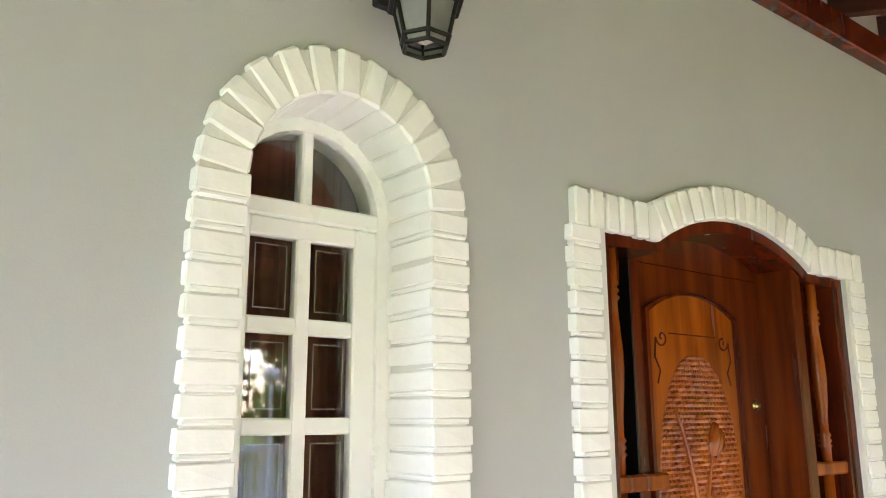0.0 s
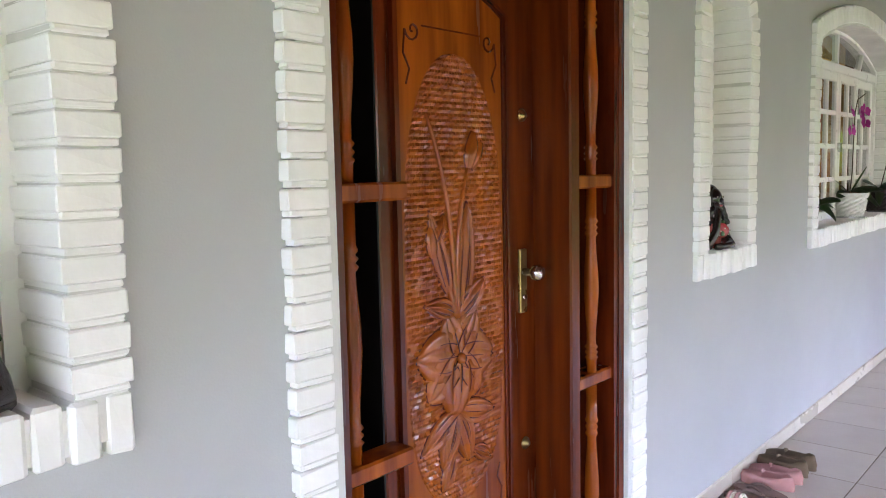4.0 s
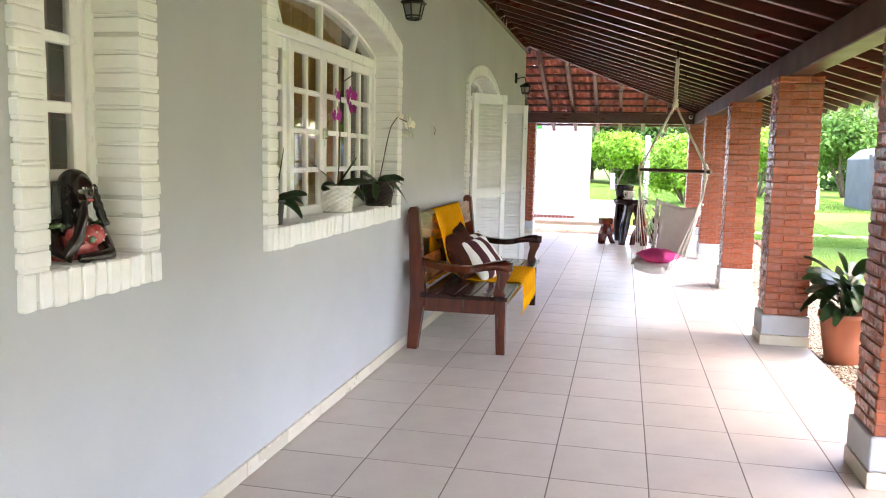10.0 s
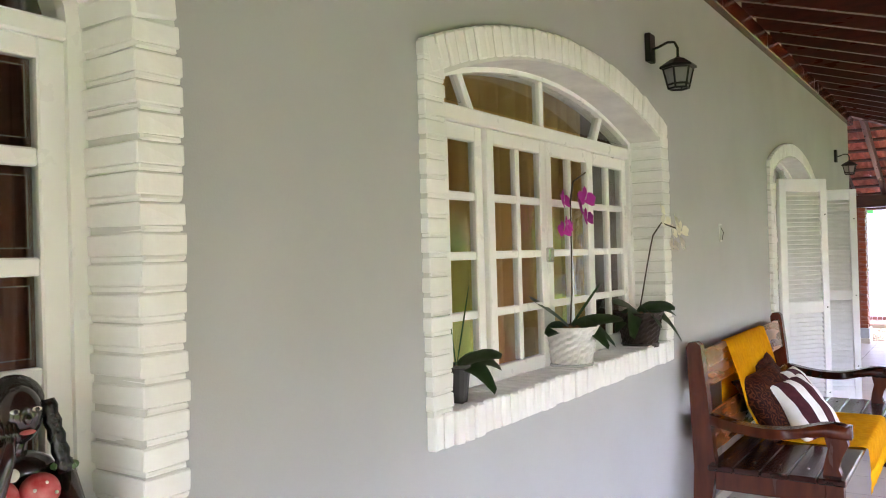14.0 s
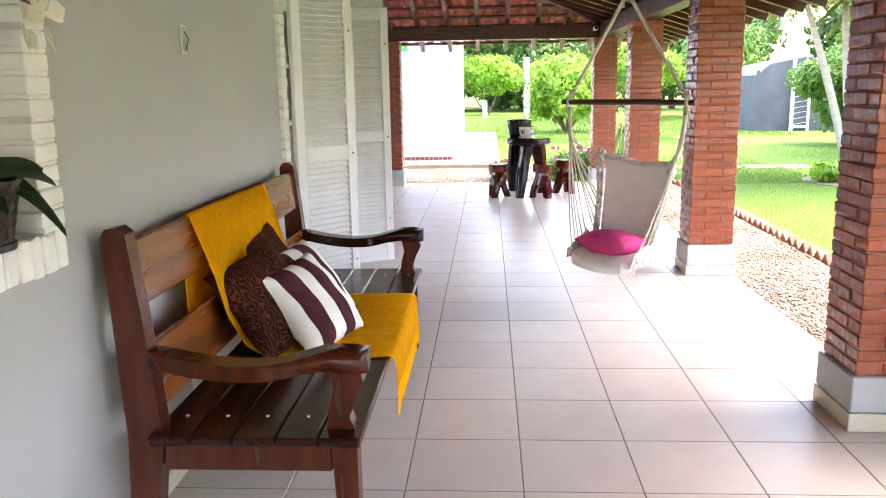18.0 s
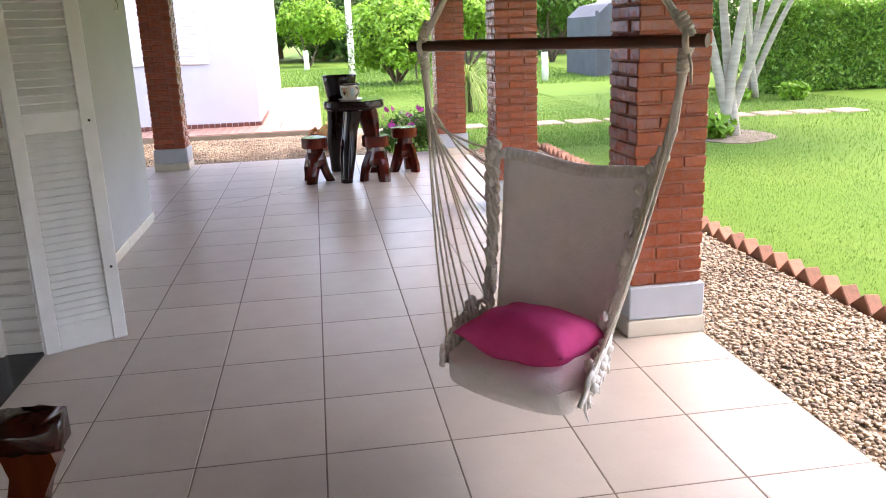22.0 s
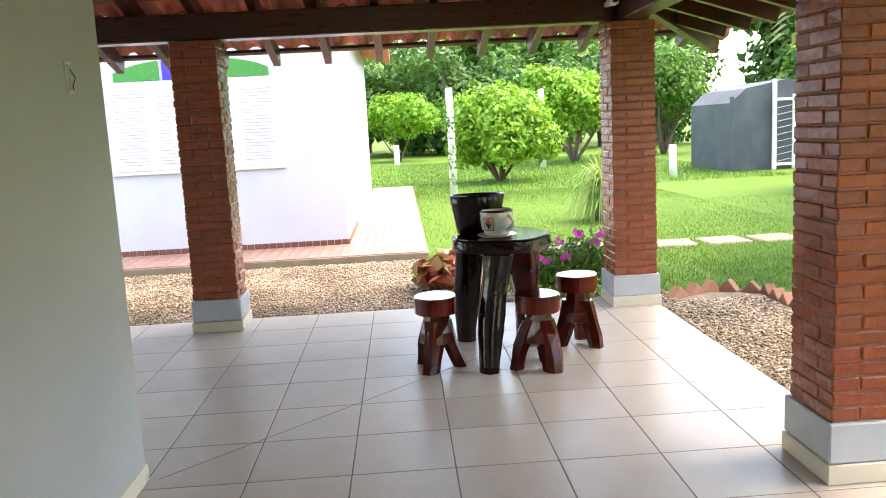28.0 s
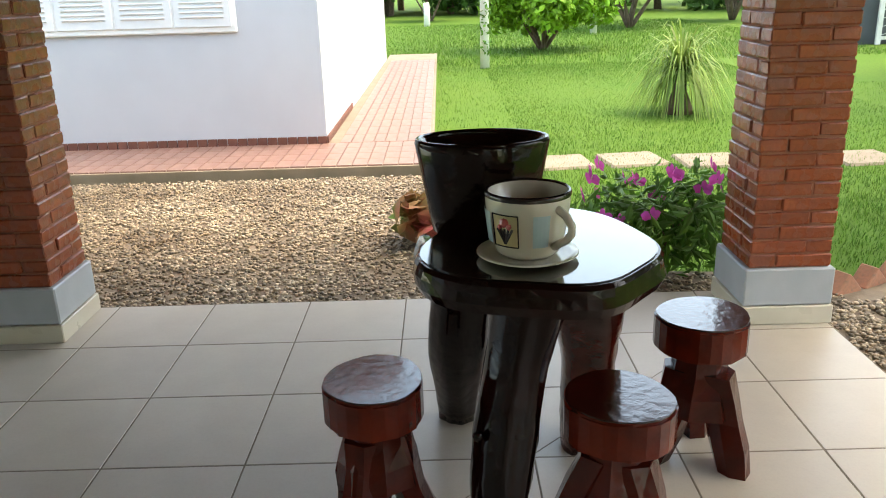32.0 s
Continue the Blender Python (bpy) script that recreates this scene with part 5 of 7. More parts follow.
# ---- hanging chair ----
sw = thing("hanging_chair", (11.1, -0.745, -0.014), "off-white cotton hammock chair hung from the rafters", "chair", rz=41)
bm = bmesh.new()
tube(bm, [(-0.53, 0, 1.333), (0.53, 0, 1.333)], 0.0185, 16)
part("spreader_bar", bm, BARW, sw, "dark turned wooden bar")


def surface(fn, nu, nv, thick):
    bm = bmesh.new()
    g = [[bm.verts.new(fn(i / nu, j / nv)) for j in range(nv + 1)] for i in range(nu + 1)]
    for i in range(nu):
        for j in range(nv):
            bm.faces.new((g[i][j], g[i + 1][j], g[i + 1][j + 1], g[i][j + 1]))
    bmesh.ops.recalc_face_normals(bm, faces=bm.faces)
    bmesh.ops.solidify(bm, geom=bm.faces[:], thickness=thick)
    return bm


def back_cloth(a, b):
    lo, hi = -0.22 - 0.15 * b, 0.185 - 0.03 * b
    z = 0.4 + 0.575 * b + 0.012 * math.cos(a * math.pi * 2) * b
    bow = 0.05 * math.sin(math.pi * a) * (0.4 + 0.6 * (1 - b))
    return (lo + (hi - lo) * a, -0.03 * b - bow + 0.004 * math.sin(9 * a + 5 * b), z + 0.03 * (a - 0.5) * b)


part("back_cloth", surface(back_cloth, 20, 20, 0.02), CANVAS, sw, "woven off-white back cloth", True)
bm = bmesh.new()
for i in range(27):
    a = i / 26
    p = back_cloth(a, 0.965)
    lathe(bm, [(0.0, -0.018), (0.016, -0.012), (0.018, 0), (0.014, 0.014), (0.0, 0.02)], 6, p)
tagged(part("crochet_hem", bm, FRINGE, sw, "", True), kind="stuff")
# padded seat
bm = bmesh.new()
n = 20
tp, bt = {}, {}
for i in range(n + 1):
    for j in range(n + 1):
        u, v = -1 + 2 * i / n, -1 + 2 * j / n
        s = 1 / max(1.0, (abs(u) ** 4 + abs(v) ** 4) ** 0.25)
        x, y = 0.25 * u * s - 0.06 - 0.05 * (v * s), 0.175 + 0.205 * v * s
        th = 0.115 * max(0, (1 - (abs(u * s) ** 4)) * (1 - abs(v * s) ** 4)) ** 0.4
        zc = 0.378 - 0.02 * (v * s * 0.5 + 0.5) - 0.02 * math.cos(u * 1.5)
        tp[i, j] = bm.verts.new((x, y, zc + th / 2))
        bt[i, j] = bm.verts.new((x, y, zc - th / 2 - 0.002))
for i in range(n):
    for j in range(n):
        bm.faces.new((tp[i, j], tp[i + 1, j], tp[i + 1, j + 1], tp[i, j + 1]))
        bm.faces.new((bt[i, j], bt[i, j + 1], bt[i + 1, j + 1], bt[i + 1, j]))
for k in range(n):
    for (a, b) in (((k, 0), (k + 1, 0)), ((k + 1, n), (k, n)), ((0, k + 1), (0, k)), ((n, k), (n, k + 1))):
        bm.faces.new((tp[a], bt[a], bt[b], tp[b]))
part("seat_pad", bm, CANVAS, sw, "padded off-white seat", True)
rng = random.Random(8)


def cloth_edge(side, t):
    """The edge of the cloth: down the back's side for t up to 0.6, then forward along the seat."""
    if t < 0.6:
        q = 1 - t / 0.6
        p = back_cloth(1.0 if side > 0 else 0.0, q)
        return Vector((p[0] + 0.012 * side, p[1] + 0.01, p[2]))
    q = (t - 0.6) / 0.4
    return Vector((0.25 * side - 0.01 - 0.1 * q, 0.01 + 0.34 * q, 0.4 - 0.045 * q))


def coil(bm, centre, axis, radius, turns, rise, thick):
    """Rope wound round an axis."""
    ax = Vector(axis).normalized()
    u = ax.orthogonal().normalized()
    w = ax.cross(u)
    n = int(turns * 14)
    tube(bm, [Vector(centre) + ax * (rise * (k / n - 0.5)) + (u * math.cos(2 * math.pi * turns * k / n) + w * math.sin(2 * math.pi * turns * k / n)) * radius for k in range(n + 1)], thick, 7)


for side in (-1, 1):
    top = Vector((0.475 * side, 0.0, 1.3))
    for k in range(14):
        t = (k + rng.uniform(0.1, 0.6)) / 14
        p = cloth_edge(side, t)
        end = p + (top - p).normalized() * 0.05 + Vector((0, 0, rng.uniform(-0.01, 0.01)))
        bm = bmesh.new()
        knee = Vector((0.452 * side + rng.uniform(-0.009, 0.009), 0.012 + rng.uniform(-0.009, 0.009), 1.13 + rng.uniform(-0.05, 0.03)))
        sag = knee.lerp(end, 0.5) + Vector((0.02 * side * t + rng.uniform(-0.012, 0.012), 0.02 * t, -0.03))
        tube(bm, [top, top.lerp(knee, 0.5)] + bez(knee, sag, end, 7), 0.0042, 5)
        part("side_cord", bm, ROPE, sw)
        bm = bmesh.new()
        for q in range(3):
            c = end + Vector((rng.uniform(-0.03, 0.02) * side, rng.uniform(-0.015, 0.015), rng.uniform(-0.045, 0.015)))
            lathe(bm, [(0.0, -0.02), (0.014, -0.01), (0.016, 0.004), (0.0, 0.018)], 6, c, wobble=0.25)
        for q in range(4):
            f = p.lerp(end, rng.random())
            ln = rng.uniform(0.03, 0.075)
            tube(bm, [f, f + Vector((rng.uniform(-0.008, 0.016) * side, rng.uniform(-0.012, 0.012), -ln * 0.6)), f + Vector((rng.uniform(-0.01, 0.02) * side, rng.uniform(-0.015, 0.015), -ln))], [0.005, 0.0055, 0.002], 5)
        part("crochet_tassel", bm, FRINGE, sw, "", True)
    # crochet lace along the cloth's edge: open loops, each a ring of thick thread
    for k in range(22):
        p, q = cloth_edge(side, k / 22), cloth_edge(side, (k + 1) / 22)
        out = (top - p).normalized()
        along = q - p
        ln = rng.uniform(0.055, 0.095)
        bm = bmesh.new()
        for wide, thick in ((1.0, 0.0085), (0.55, 0.0065)):
            loop = [p + along * (0.5 + 0.62 * wide * math.cos(a)) + out * ln * wide * math.sin(a) + Vector((0.0, rng.uniform(-0.004, 0.004), rng.uniform(-0.005, 0.005))) for a in [math.pi * i / 9 for i in range(10)]]
            tube(bm, loop, thick, 5)
        tube(bm, [p + along * 0.5, p + along * 0.5 + out * ln], 0.0045, 5)
        part("lace_scallop", bm, FRINGE, sw, "", True)
    bm = bmesh.new()
    coil(bm, (0.475 * side, 0.0, 1.33), (1, 0.2, 0), 0.028, 1.7, 0.024, 0.0095)
    part("bar_coil", bm, ROPE, sw, "rope wound round the bar", True)
    bm = bmesh.new()
    coil(bm, (0.468 * side, 0.004, 1.282), (0.1 * side, 0, 1), 0.0125, 4.4, 0.06, 0.0075)
    part("neck_coil", bm, ROPE, sw, "rope wound round the cords", True)
    bm = bmesh.new()
    tube(bm, bez((0.474 * side, 0, 1.31), (0.465 * side, 0.01, 1.2), (0.43 * side, 0.01, 1.02), 6), [0.015, 0.0145, 0.0135, 0.0115, 0.0095, 0.0075, 0.005], 8)
    part("gathered_cord", bm, ROPE, sw, "", True)
    bm = bmesh.new()
    coil(bm, (0.462 * side, 0.0, 1.385), (-0.6 * side, 0, 1), 0.0125, 4.2, 0.06, 0.0065)
    part("rope_whipping", bm, ROPE, sw, "", True)
    for q in range(2 if side < 0 else 1):
        bm = bmesh.new()
        tube(bm, [(0.484 * side, 0.012, 1.3), ((0.496 + 0.004 * q) * side, 0.02 + 0.004 * q, 1.268), ((0.495 + 0.007 * q) * side, 0.02 + 0.006 * q, 1.225 - 0.008 * (q % 3))], [0.005, 0.0036, 0.0026], 5)
        part("rope_end", bm, ROPE, sw, "", True)
    bm = bmesh.new()
    for k in range(3):
        a = k * 2.1
        tube(bm, [(0.475 * side * (1 - q / 14) + 0.006 * math.cos(a + q * 0.8), 0.006 * math.sin(a + q * 0.8), 1.35 + (2.0 - 1.35) * q / 14) for q in range(15)], 0.0078, 6)
    part("hanging_rope", bm, ROPE, sw, "twisted cream rope", True)
bm = bmesh.new()
lathe(bm, [(0.0, -0.05), (0.028, -0.03), (0.034, 0.0), (0.026, 0.03), (0.032, 0.055), (0.0, 0.075)], 10, (0, 0, 2.0), wobble=0.08)
for k in range(3):
    tube(bm, [(0.012 * math.cos(k * 2.1 + q), 0.012 * math.sin(k * 2.1 + q), 2.03 + 0.048 * q) for q in range(10)], 0.0105, 6)
for q in range(5):
    tube(bm, [(0.02, 0, 1.98), (0.03 + 0.012 * q - 0.02, 0.02 - 0.01 * q, 1.94), (0.035 + 0.014 * q - 0.025, 0.02 - 0.012 * q, 1.915)], 0.004, 4)
part("top_knot", bm, ROPE, sw, "rope knot with frayed end", True)
bm = bmesh.new()
lathe(bm, [(0.012, 0.0), (0.012, 0.1)], 8, (0, 0, 2.455))
part("hook", bm, IRON, sw)
cushion("cushion", pose(10.935, -0.675, 0.437, 8, 0, 41) @ pose(0, 0, 0, 0, 0, 4), 0.38, 0.34, 0.17, [PINK], "magenta cotton cushion on the hanging chair", "", seed=9)


# ---- log table, stools and what stands on them ----
def blob_slab(outline, z0, z1, bevel=0.012):
    bm = bmesh.new()
    prism(bm, outline, z0, z1, "z")
    bmesh.ops.bevel(bm, geom=[e for e in bm.edges if abs(e.verts[0].co.z - e.verts[1].co.z) < 1e-4], offset=bevel, segments=2, affect="EDGES")
    return bm


def ring(rx, ry, lobes, n=40):
    return [(rx * math.cos(a) * (1 + sum(k * math.cos(m * a + p) for m, k, p in lobes)), ry * math.sin(a) * (1 + sum(k * math.cos(m * a + p) for m, k, p in lobes))) for a in [2 * math.pi * i / n for i in range(n)]]


def trunk_leg(p0, p1, r0, r1, seed, bulge=0.02, n=9, sg=11):
    """A knotty leg from the foot p0 to the top p1."""
    rng = random.Random(seed)
    a, b = Vector(p0), Vector(p1)
    bend = Vector((rng.uniform(-1, 1), rng.uniform(-1, 1), 0)) * bulge
    bm = bmesh.new()
    rings = []
    ph = rng.uniform(0, 6)
    for i in range(n + 1):
        t = i / n
        c = a.lerp(b, t) + bend * math.sin(math.pi * t)
        r = (r0 + (r1 - r0) * t) * (1 + 0.07 * math.sin(9 * t + ph))
        rings.append([bm.verts.new((c.x + r * math.cos(q) * (1 + 0.14 * math.cos(2 * q + ph) + 0.1 * math.cos(3 * q + ph + t) + 0.06 * math.cos(7 * q + 2 * ph + 1.5 * t) + rng.uniform(-0.03, 0.03)), c.y + r * math.sin(q) * (1 + 0.16 * math.cos(2 * q + ph) + rng.uniform(-0.03, 0.03)), c.z)) for q in [2 * math.pi * k / sg for k in range(sg)]])
    for p, q in zip(rings, rings[1:]):
        for k in range(sg):
            bm.faces.new((p[k], p[(k + 1) % sg], q[(k + 1) % sg], q[k]))
    bm.faces.new(rings[0][::-1])
    bm.faces.new(rings[-1])
    return bm


tb = thing("log_table", (16.38, -0.38, 0), "near-black varnished tree-slab table on splayed trunk legs", "table")
TOP = [(0.03 + x, -0.025 + y) for x, y in ring(0.3, 0.268, ((2, 0.05, 2.2), (3, 0.055, 0.9), (5, 0.03, 2.0), (7, 0.012, 0.4)), 56)]
bm = bmesh.new()
rng = random.Random(17)
rings = []
for z, k in ((0.765, 0.93), (0.7645, 0.975), (0.755, 1.0), (0.738, 1.008), (0.715, 1.02), (0.692, 0.985), (0.678, 0.86)):
    wob = 0.012 if 0.68 < z < 0.75 else 0.0
    rings.append([bm.verts.new((x * k * (1 + wob * math.sin(i * 0.9 + z * 40)) + 0.03 * (1 - k), y * k * (1 + wob * math.cos(i * 0.7 + z * 60)), z)) for i, (x, y) in enumerate(TOP)])
for p, q in zip(rings, rings[1:]):
    for i in range(len(p)):
        bm.faces.new((p[i], q[i], q[(i + 1) % len(p)], p[(i + 1) % len(p)]))
bm.faces.new(rings[0])
bm.faces.new(rings[-1][::-1])
part("tabletop", bm, TABLEW, tb, "near-black slab with a live edge")
part("varnished_face", blob_slab([(0.002 + x * 0.955, y * 0.955) for x, y in TOP], 0.7645, 0.7675, 0.001), TABLET, tb, "glossy varnished top face")
bm = blob_slab([(0.06 + x * 0.12, 0.245 + y * 0.022) for x, y in ring(1, 1, ((3, 0.1, 0),), 18)], 0.69, 0.752, 0.012)
part("sapwood_edge", bm, SAPW, tb, "pale sapwood edge", True)
for k, (f, tt, r0, r1) in enumerate((((-0.14, 0.1, 0), (0.0, -0.01, 0.7), 0.056, 0.085), ((0.575, 0.17, 0), (0.24, 0.14, 0.7), 0.058, 0.085), ((0.4, -0.2, 0), (0.1, -0.13, 0.7), 0.07, 0.12))):
    part("leg", trunk_leg(f, tt, r0, r1, 20 + k, 0.035, 16, 26), TABLEW if k < 2 else STOOLW, tb, "", True)
for z, c, r in ((0.46, (0.49, 0.16), 0.02), (0.33, (-0.09, 0.13), 0.012)):
    bm = bmesh.new()
    lathe(bm, [(0.0, -r * 1.4), (r, -r * 0.6), (r * 1.2, 0.1 * r), (r * 0.8, r), (0.0, r * 1.3)], 8, (c[0], c[1], z), wobble=0.15)
    part("knot", bm, TABLEW, tb, "", True)


def stool(x, y, rz, k, h=0.43):
    s = thing("log_stool", (x, y, 0), "glossy red-brown log stool with three carved legs", "stool", "log stools round the table", rz=rz)
    rim = ring(0.131, 0.126, ((2, 0.03, k), (3, 0.025, 2 * k), (7, 0.012, k)), 26)
    part("seat", blob_slab(rim, h - 0.098, h - 0.001, 0.007), STOOLC, s, "orange-red cut-log seat")
    part("seat_top", blob_slab([(a * 0.975, b * 0.975) for a, b in rim], h - 0.0015, h + 0.003, 0.001), STOOLT, s, "dark glossy top")
    bm = bmesh.new()
    lathe(bm, [(0.05, 0.13), (0.112, 0.16), (0.1, 0.22), (0.08, 0.28), (0.072, h - 0.1)], 8, wobble=0.06)
    part("trunk", bm, STOOLW, s)
    for i in range(3):
        a = 2 * math.pi * i / 3 + 0.35
        part("leg", trunk_leg((0.13 * math.cos(a), 0.13 * math.sin(a), 0), (0.036 * math.cos(a), 0.036 * math.sin(a), 0.29), 0.048, 0.06, 50 + 3 * k + i, 0.016, 4, 7), STOOLW, s)
    return s


stool(16.406, 0.0, 15, 1, 0.428)
stool(16.285, -0.575, 70, 2, 0.43)
stool(16.71, -0.9, 200, 3, 0.445)

log = thing("log_planter", (16.54, -0.28, 0.768), "dark hollowed-log planter standing on the table", "planter")
bm = bmesh.new()
lathe(bm, [(0.128, 0.0), (0.136, 0.05), (0.147, 0.14), (0.158, 0.215), (0.155, 0.222), (0.143, 0.218), (0.13, 0.14), (0.11, 0.03), (0.0, 0.03)], 28, squash=1.0, wobble=0.03)
for vv in bm.verts:
    vv.co.x *= 0.72
part("body", bm, TABLEW, log, "", True)
bm = bmesh.new()
lathe(bm, [(0.157, 0.205), (0.16, 0.213), (0.159, 0.224), (0.153, 0.226), (0.144, 0.222), (0.142, 0.212)], 28, wobble=0.03, caps=False)
for vv in bm.verts:
    vv.co.x *= 0.72
part("rim", bm, TABLEW, log, "worn dark rim", True)
bm = bmesh.new()
lathe(bm, [(0.109, 0.028), (0.108, 0.036), (0.0, 0.042)], 20)
for vv in bm.verts:
    vv.co.x *= 0.72
part("soil", bm, SOIL, log, "dry soil inside")
mug = thing("cup_planter", (16.31, -0.365, 0.768), "cream ceramic cup planter with painted tulips", "planter", rz=-27)
bm = bmesh.new()
lathe(bm, [(0.062, 0.012), (0.07, 0.02), (0.083, 0.06), (0.09, 0.11), (0.093, 0.148), (0.09, 0.152), (0.085, 0.148), (0.08, 0.08), (0.06, 0.025), (0.0, 0.025)], 32)
part("cup", bm, CERAM, mug, "", True)
bm = bmesh.new()
lathe(bm, [(0.0935, 0.142), (0.0945, 0.15), (0.09, 0.1545), (0.0855, 0.15)], 32, caps=False)
part("rim", bm, CERAMD, mug, "dark glazed rim", True)
bm = bmesh.new()
tube(bm, [(0.086 * math.cos(-2.0), 0.086 * math.sin(-2.0), 0.125)] + [((0.09 + 0.04 * math.sin(t * math.pi)) * math.cos(-2.0), (0.09 + 0.04 * math.sin(t * math.pi)) * math.sin(-2.0), 0.13 - 0.085 * t) for t in (0.2, 0.4, 0.6, 0.8)] + [(0.078 * math.cos(-2.0), 0.078 * math.sin(-2.0), 0.04)], 0.009, 8)
part("handle", bm, CERAM, mug, "", True)
for k, (a, material, w) in enumerate(((2.95, CERAMY, 0.34), (-2.45, CERAMB, 0.2), (2.2, CERAMB, 0.3))):
    bm = bmesh.new()
    g = [[bm.verts.new(((0.0775 + 0.122 * z + 0.002) * math.cos(a + w * u), (0.0775 + 0.122 * z + 0.002) * math.sin(a + w * u), z)) for z in (0.045, 0.08, 0.115)] for u in (-1, -0.5, 0, 0.5, 1)]
    for i in range(4):
        for j in range(2):
            bm.faces.new((g[i][j], g[i + 1][j], g[i + 1][j + 1], g[i][j + 1]))
    part("painted_panel", bm, material, mug)
bm = bmesh.new()
for du, z, r in ((0.0, 0.098, 0.011), (0.12, 0.09, 0.007), (-0.12, 0.088, 0.006)):
    a = 2.95 + du
    rr = 0.0775 + 0.122 * z + 0.004
    lathe(bm, [(0.0, -r), (r, 0), (r * 0.7, r * 0.8), (0, r)], 8, (rr * math.cos(a), rr * math.sin(a), z))
part("painted_tulip", bm, CERAMR, mug, "red painted tulip")
bm = bmesh.new()
for du in (-0.2, -0.1, 0.0, 0.1, 0.2):
    tube(bm, [((0.086) * math.cos(2.95), 0.086 * math.sin(2.95), 0.052), ((0.0905) * math.cos(2.95 + du), 0.0905 * math.sin(2.95 + du), 0.085)], 0.0028, 5)
for du in (-0.34, 0.34):
    tube(bm, [(0.0855 * math.cos(2.95 + du), 0.0855 * math.sin(2.95 + du), 0.045), (0.094 * math.cos(2.95 + du), 0.094 * math.sin(2.95 + du), 0.115)], 0.0016, 5)
for z, r in ((0.045, 0.0855), (0.115, 0.094)):
    tube(bm, [(r * math.cos(2.95 + 0.34 * u), r * math.sin(2.95 + 0.34 * u), z) for u in (-1, -0.5, 0, 0.5, 1)], 0.0016, 5)
part("painted_leaves", bm, CERAMD, mug)
bm = bmesh.new()
lathe(bm, [(0.06, 0.0), (0.09, 0.004), (0.112, 0.013), (0.11, 0.016), (0.088, 0.009), (0.0, 0.008)], 32)
part("saucer", bm, CERAM, mug, "", True)


# ---- wall lanterns ----
def lantern(x):
    l = thing("wall_lantern", (x, WY, 2.31), "black iron wall lantern with frosted glass", "lamp", "wall lanterns along the verandah")
    S = 0.74
    boxed("wall_plate", -0.04, 0.04, -0.028, 0.0, 0.15, 0.29, IRON, l, bevel=0.004)
    bm = bmesh.new()
    tube(bm, [(0, -0.02, 0.21), (0, -0.06, 0.22), (0, -0.1, 0.235), (0, -0.135, 0.23), (0, -0.15, 0.2), (0, -0.15, 0.16)], 0.0065, 8)
    part("arm", bm, IRON, l, "", True)
    bm = bmesh.new()
    lathe(bm, [(r * S, z * S) for r, z in ((0.118, 0.135), (0.122, 0.14), (0.118, 0.152), (0.05, 0.195), (0.022, 0.205), (0.0, 0.222))], 6, (0, -0.15, 0))
    part("cap", bm, IRON, l)
    bm = bmesh.new()
    for k in range(6):
        a = 2 * math.pi * k / 6
        tube(bm, [(0.066 * S * math.cos(a), -0.15 + 0.066 * S * math.sin(a), 0.004), (0.098 * S * math.cos(a), -0.15 + 0.098 * S * math.sin(a), 0.137 * S)], 0.005, 6)
        b = 2 * math.pi * (k + 1) / 6
        for r, z in ((0.066 * S, 0.004), (0.074 * S, 0.03 * S), (0.098 * S, 0.134 * S)):
            tube(bm, [(r * math.cos(a), -0.15 + r * math.sin(a), z), (r * math.cos(b), -0.15 + r * math.sin(b), z)], 0.005, 6)
    part("frame", bm, IRON, l)
    for k in range(6):
        a, b = 2 * math.pi * k / 6, 2 * math.pi * (k + 1) / 6
        bm = bmesh.new()
        bm.faces.new([bm.verts.new((r * S * math.cos(q), -0.15 + r * S * math.sin(q), z * S)) for r, q, z in ((0.064, a, 0.008), (0.064, b, 0.008), (0.094, b, 0.133), (0.094, a, 0.133))])
        bmesh.ops.solidify(bm, geom=bm.faces[:], thickness=0.003)
        part("glass_pane", bm, FROST, l, "frosted glass pane")
    bm = bmesh.new()
    lathe(bm, [(0.0, 0.0), (0.02, 0.01), (0.025, 0.03), (0.014, 0.055), (0.012, 0.08)], 12, (0, -0.15, 0.01))
    part("bulb", bm, CERAM, l, "white bulb", True)


for x in (1.72, 7.75, 13.9):
    lantern(x)


# open wall boxes with a loose wire
for x, z in ((8.98, 1.63), (14.76, 1.63)):
    o = thing("wall_box", (x, WY, z), "empty white wall box with loose wires", "electrical box", "open wall boxes")
    boxed("box_rim", -0.028, 0.028, -0.006, 0.0, -0.055, 0.055, CAMW, o, bevel=0.002)
    boxed("recess", -0.02, 0.02, -0.008, -0.006, -0.045, 0.045, GREYP, o)
    bm = bmesh.new()
    tube(bm, [(0, -0.008, 0.03), (0.012, -0.02, 0.0), (-0.008, -0.016, -0.03), (0.008, -0.012, -0.042)], 0.002, 5)
    part("wire", bm, BLACKP, o)

cc = thing("security_camera", (17.56, -1.38, 2.18), "small white security camera on the beam", "camera")
boxed("body", -0.09, 0.03, -0.03, 0.03, -0.01, 0.05, CAMW, cc, bevel=0.01)
boxed("bracket", 0.02, 0.145, -0.015, 0.015, 0.0, 0.03, CAMW, cc)
bm = bmesh.new()
lathe(bm, [(0.022, 0), (0.022, 0.01), (0.0, 0.011)], 12)
bmesh.ops.transform(bm, matrix=pose(-0.09, 0, 0.02, 0, -90, 0), verts=bm.verts)
part("lens", bm, BLACKP, cc)

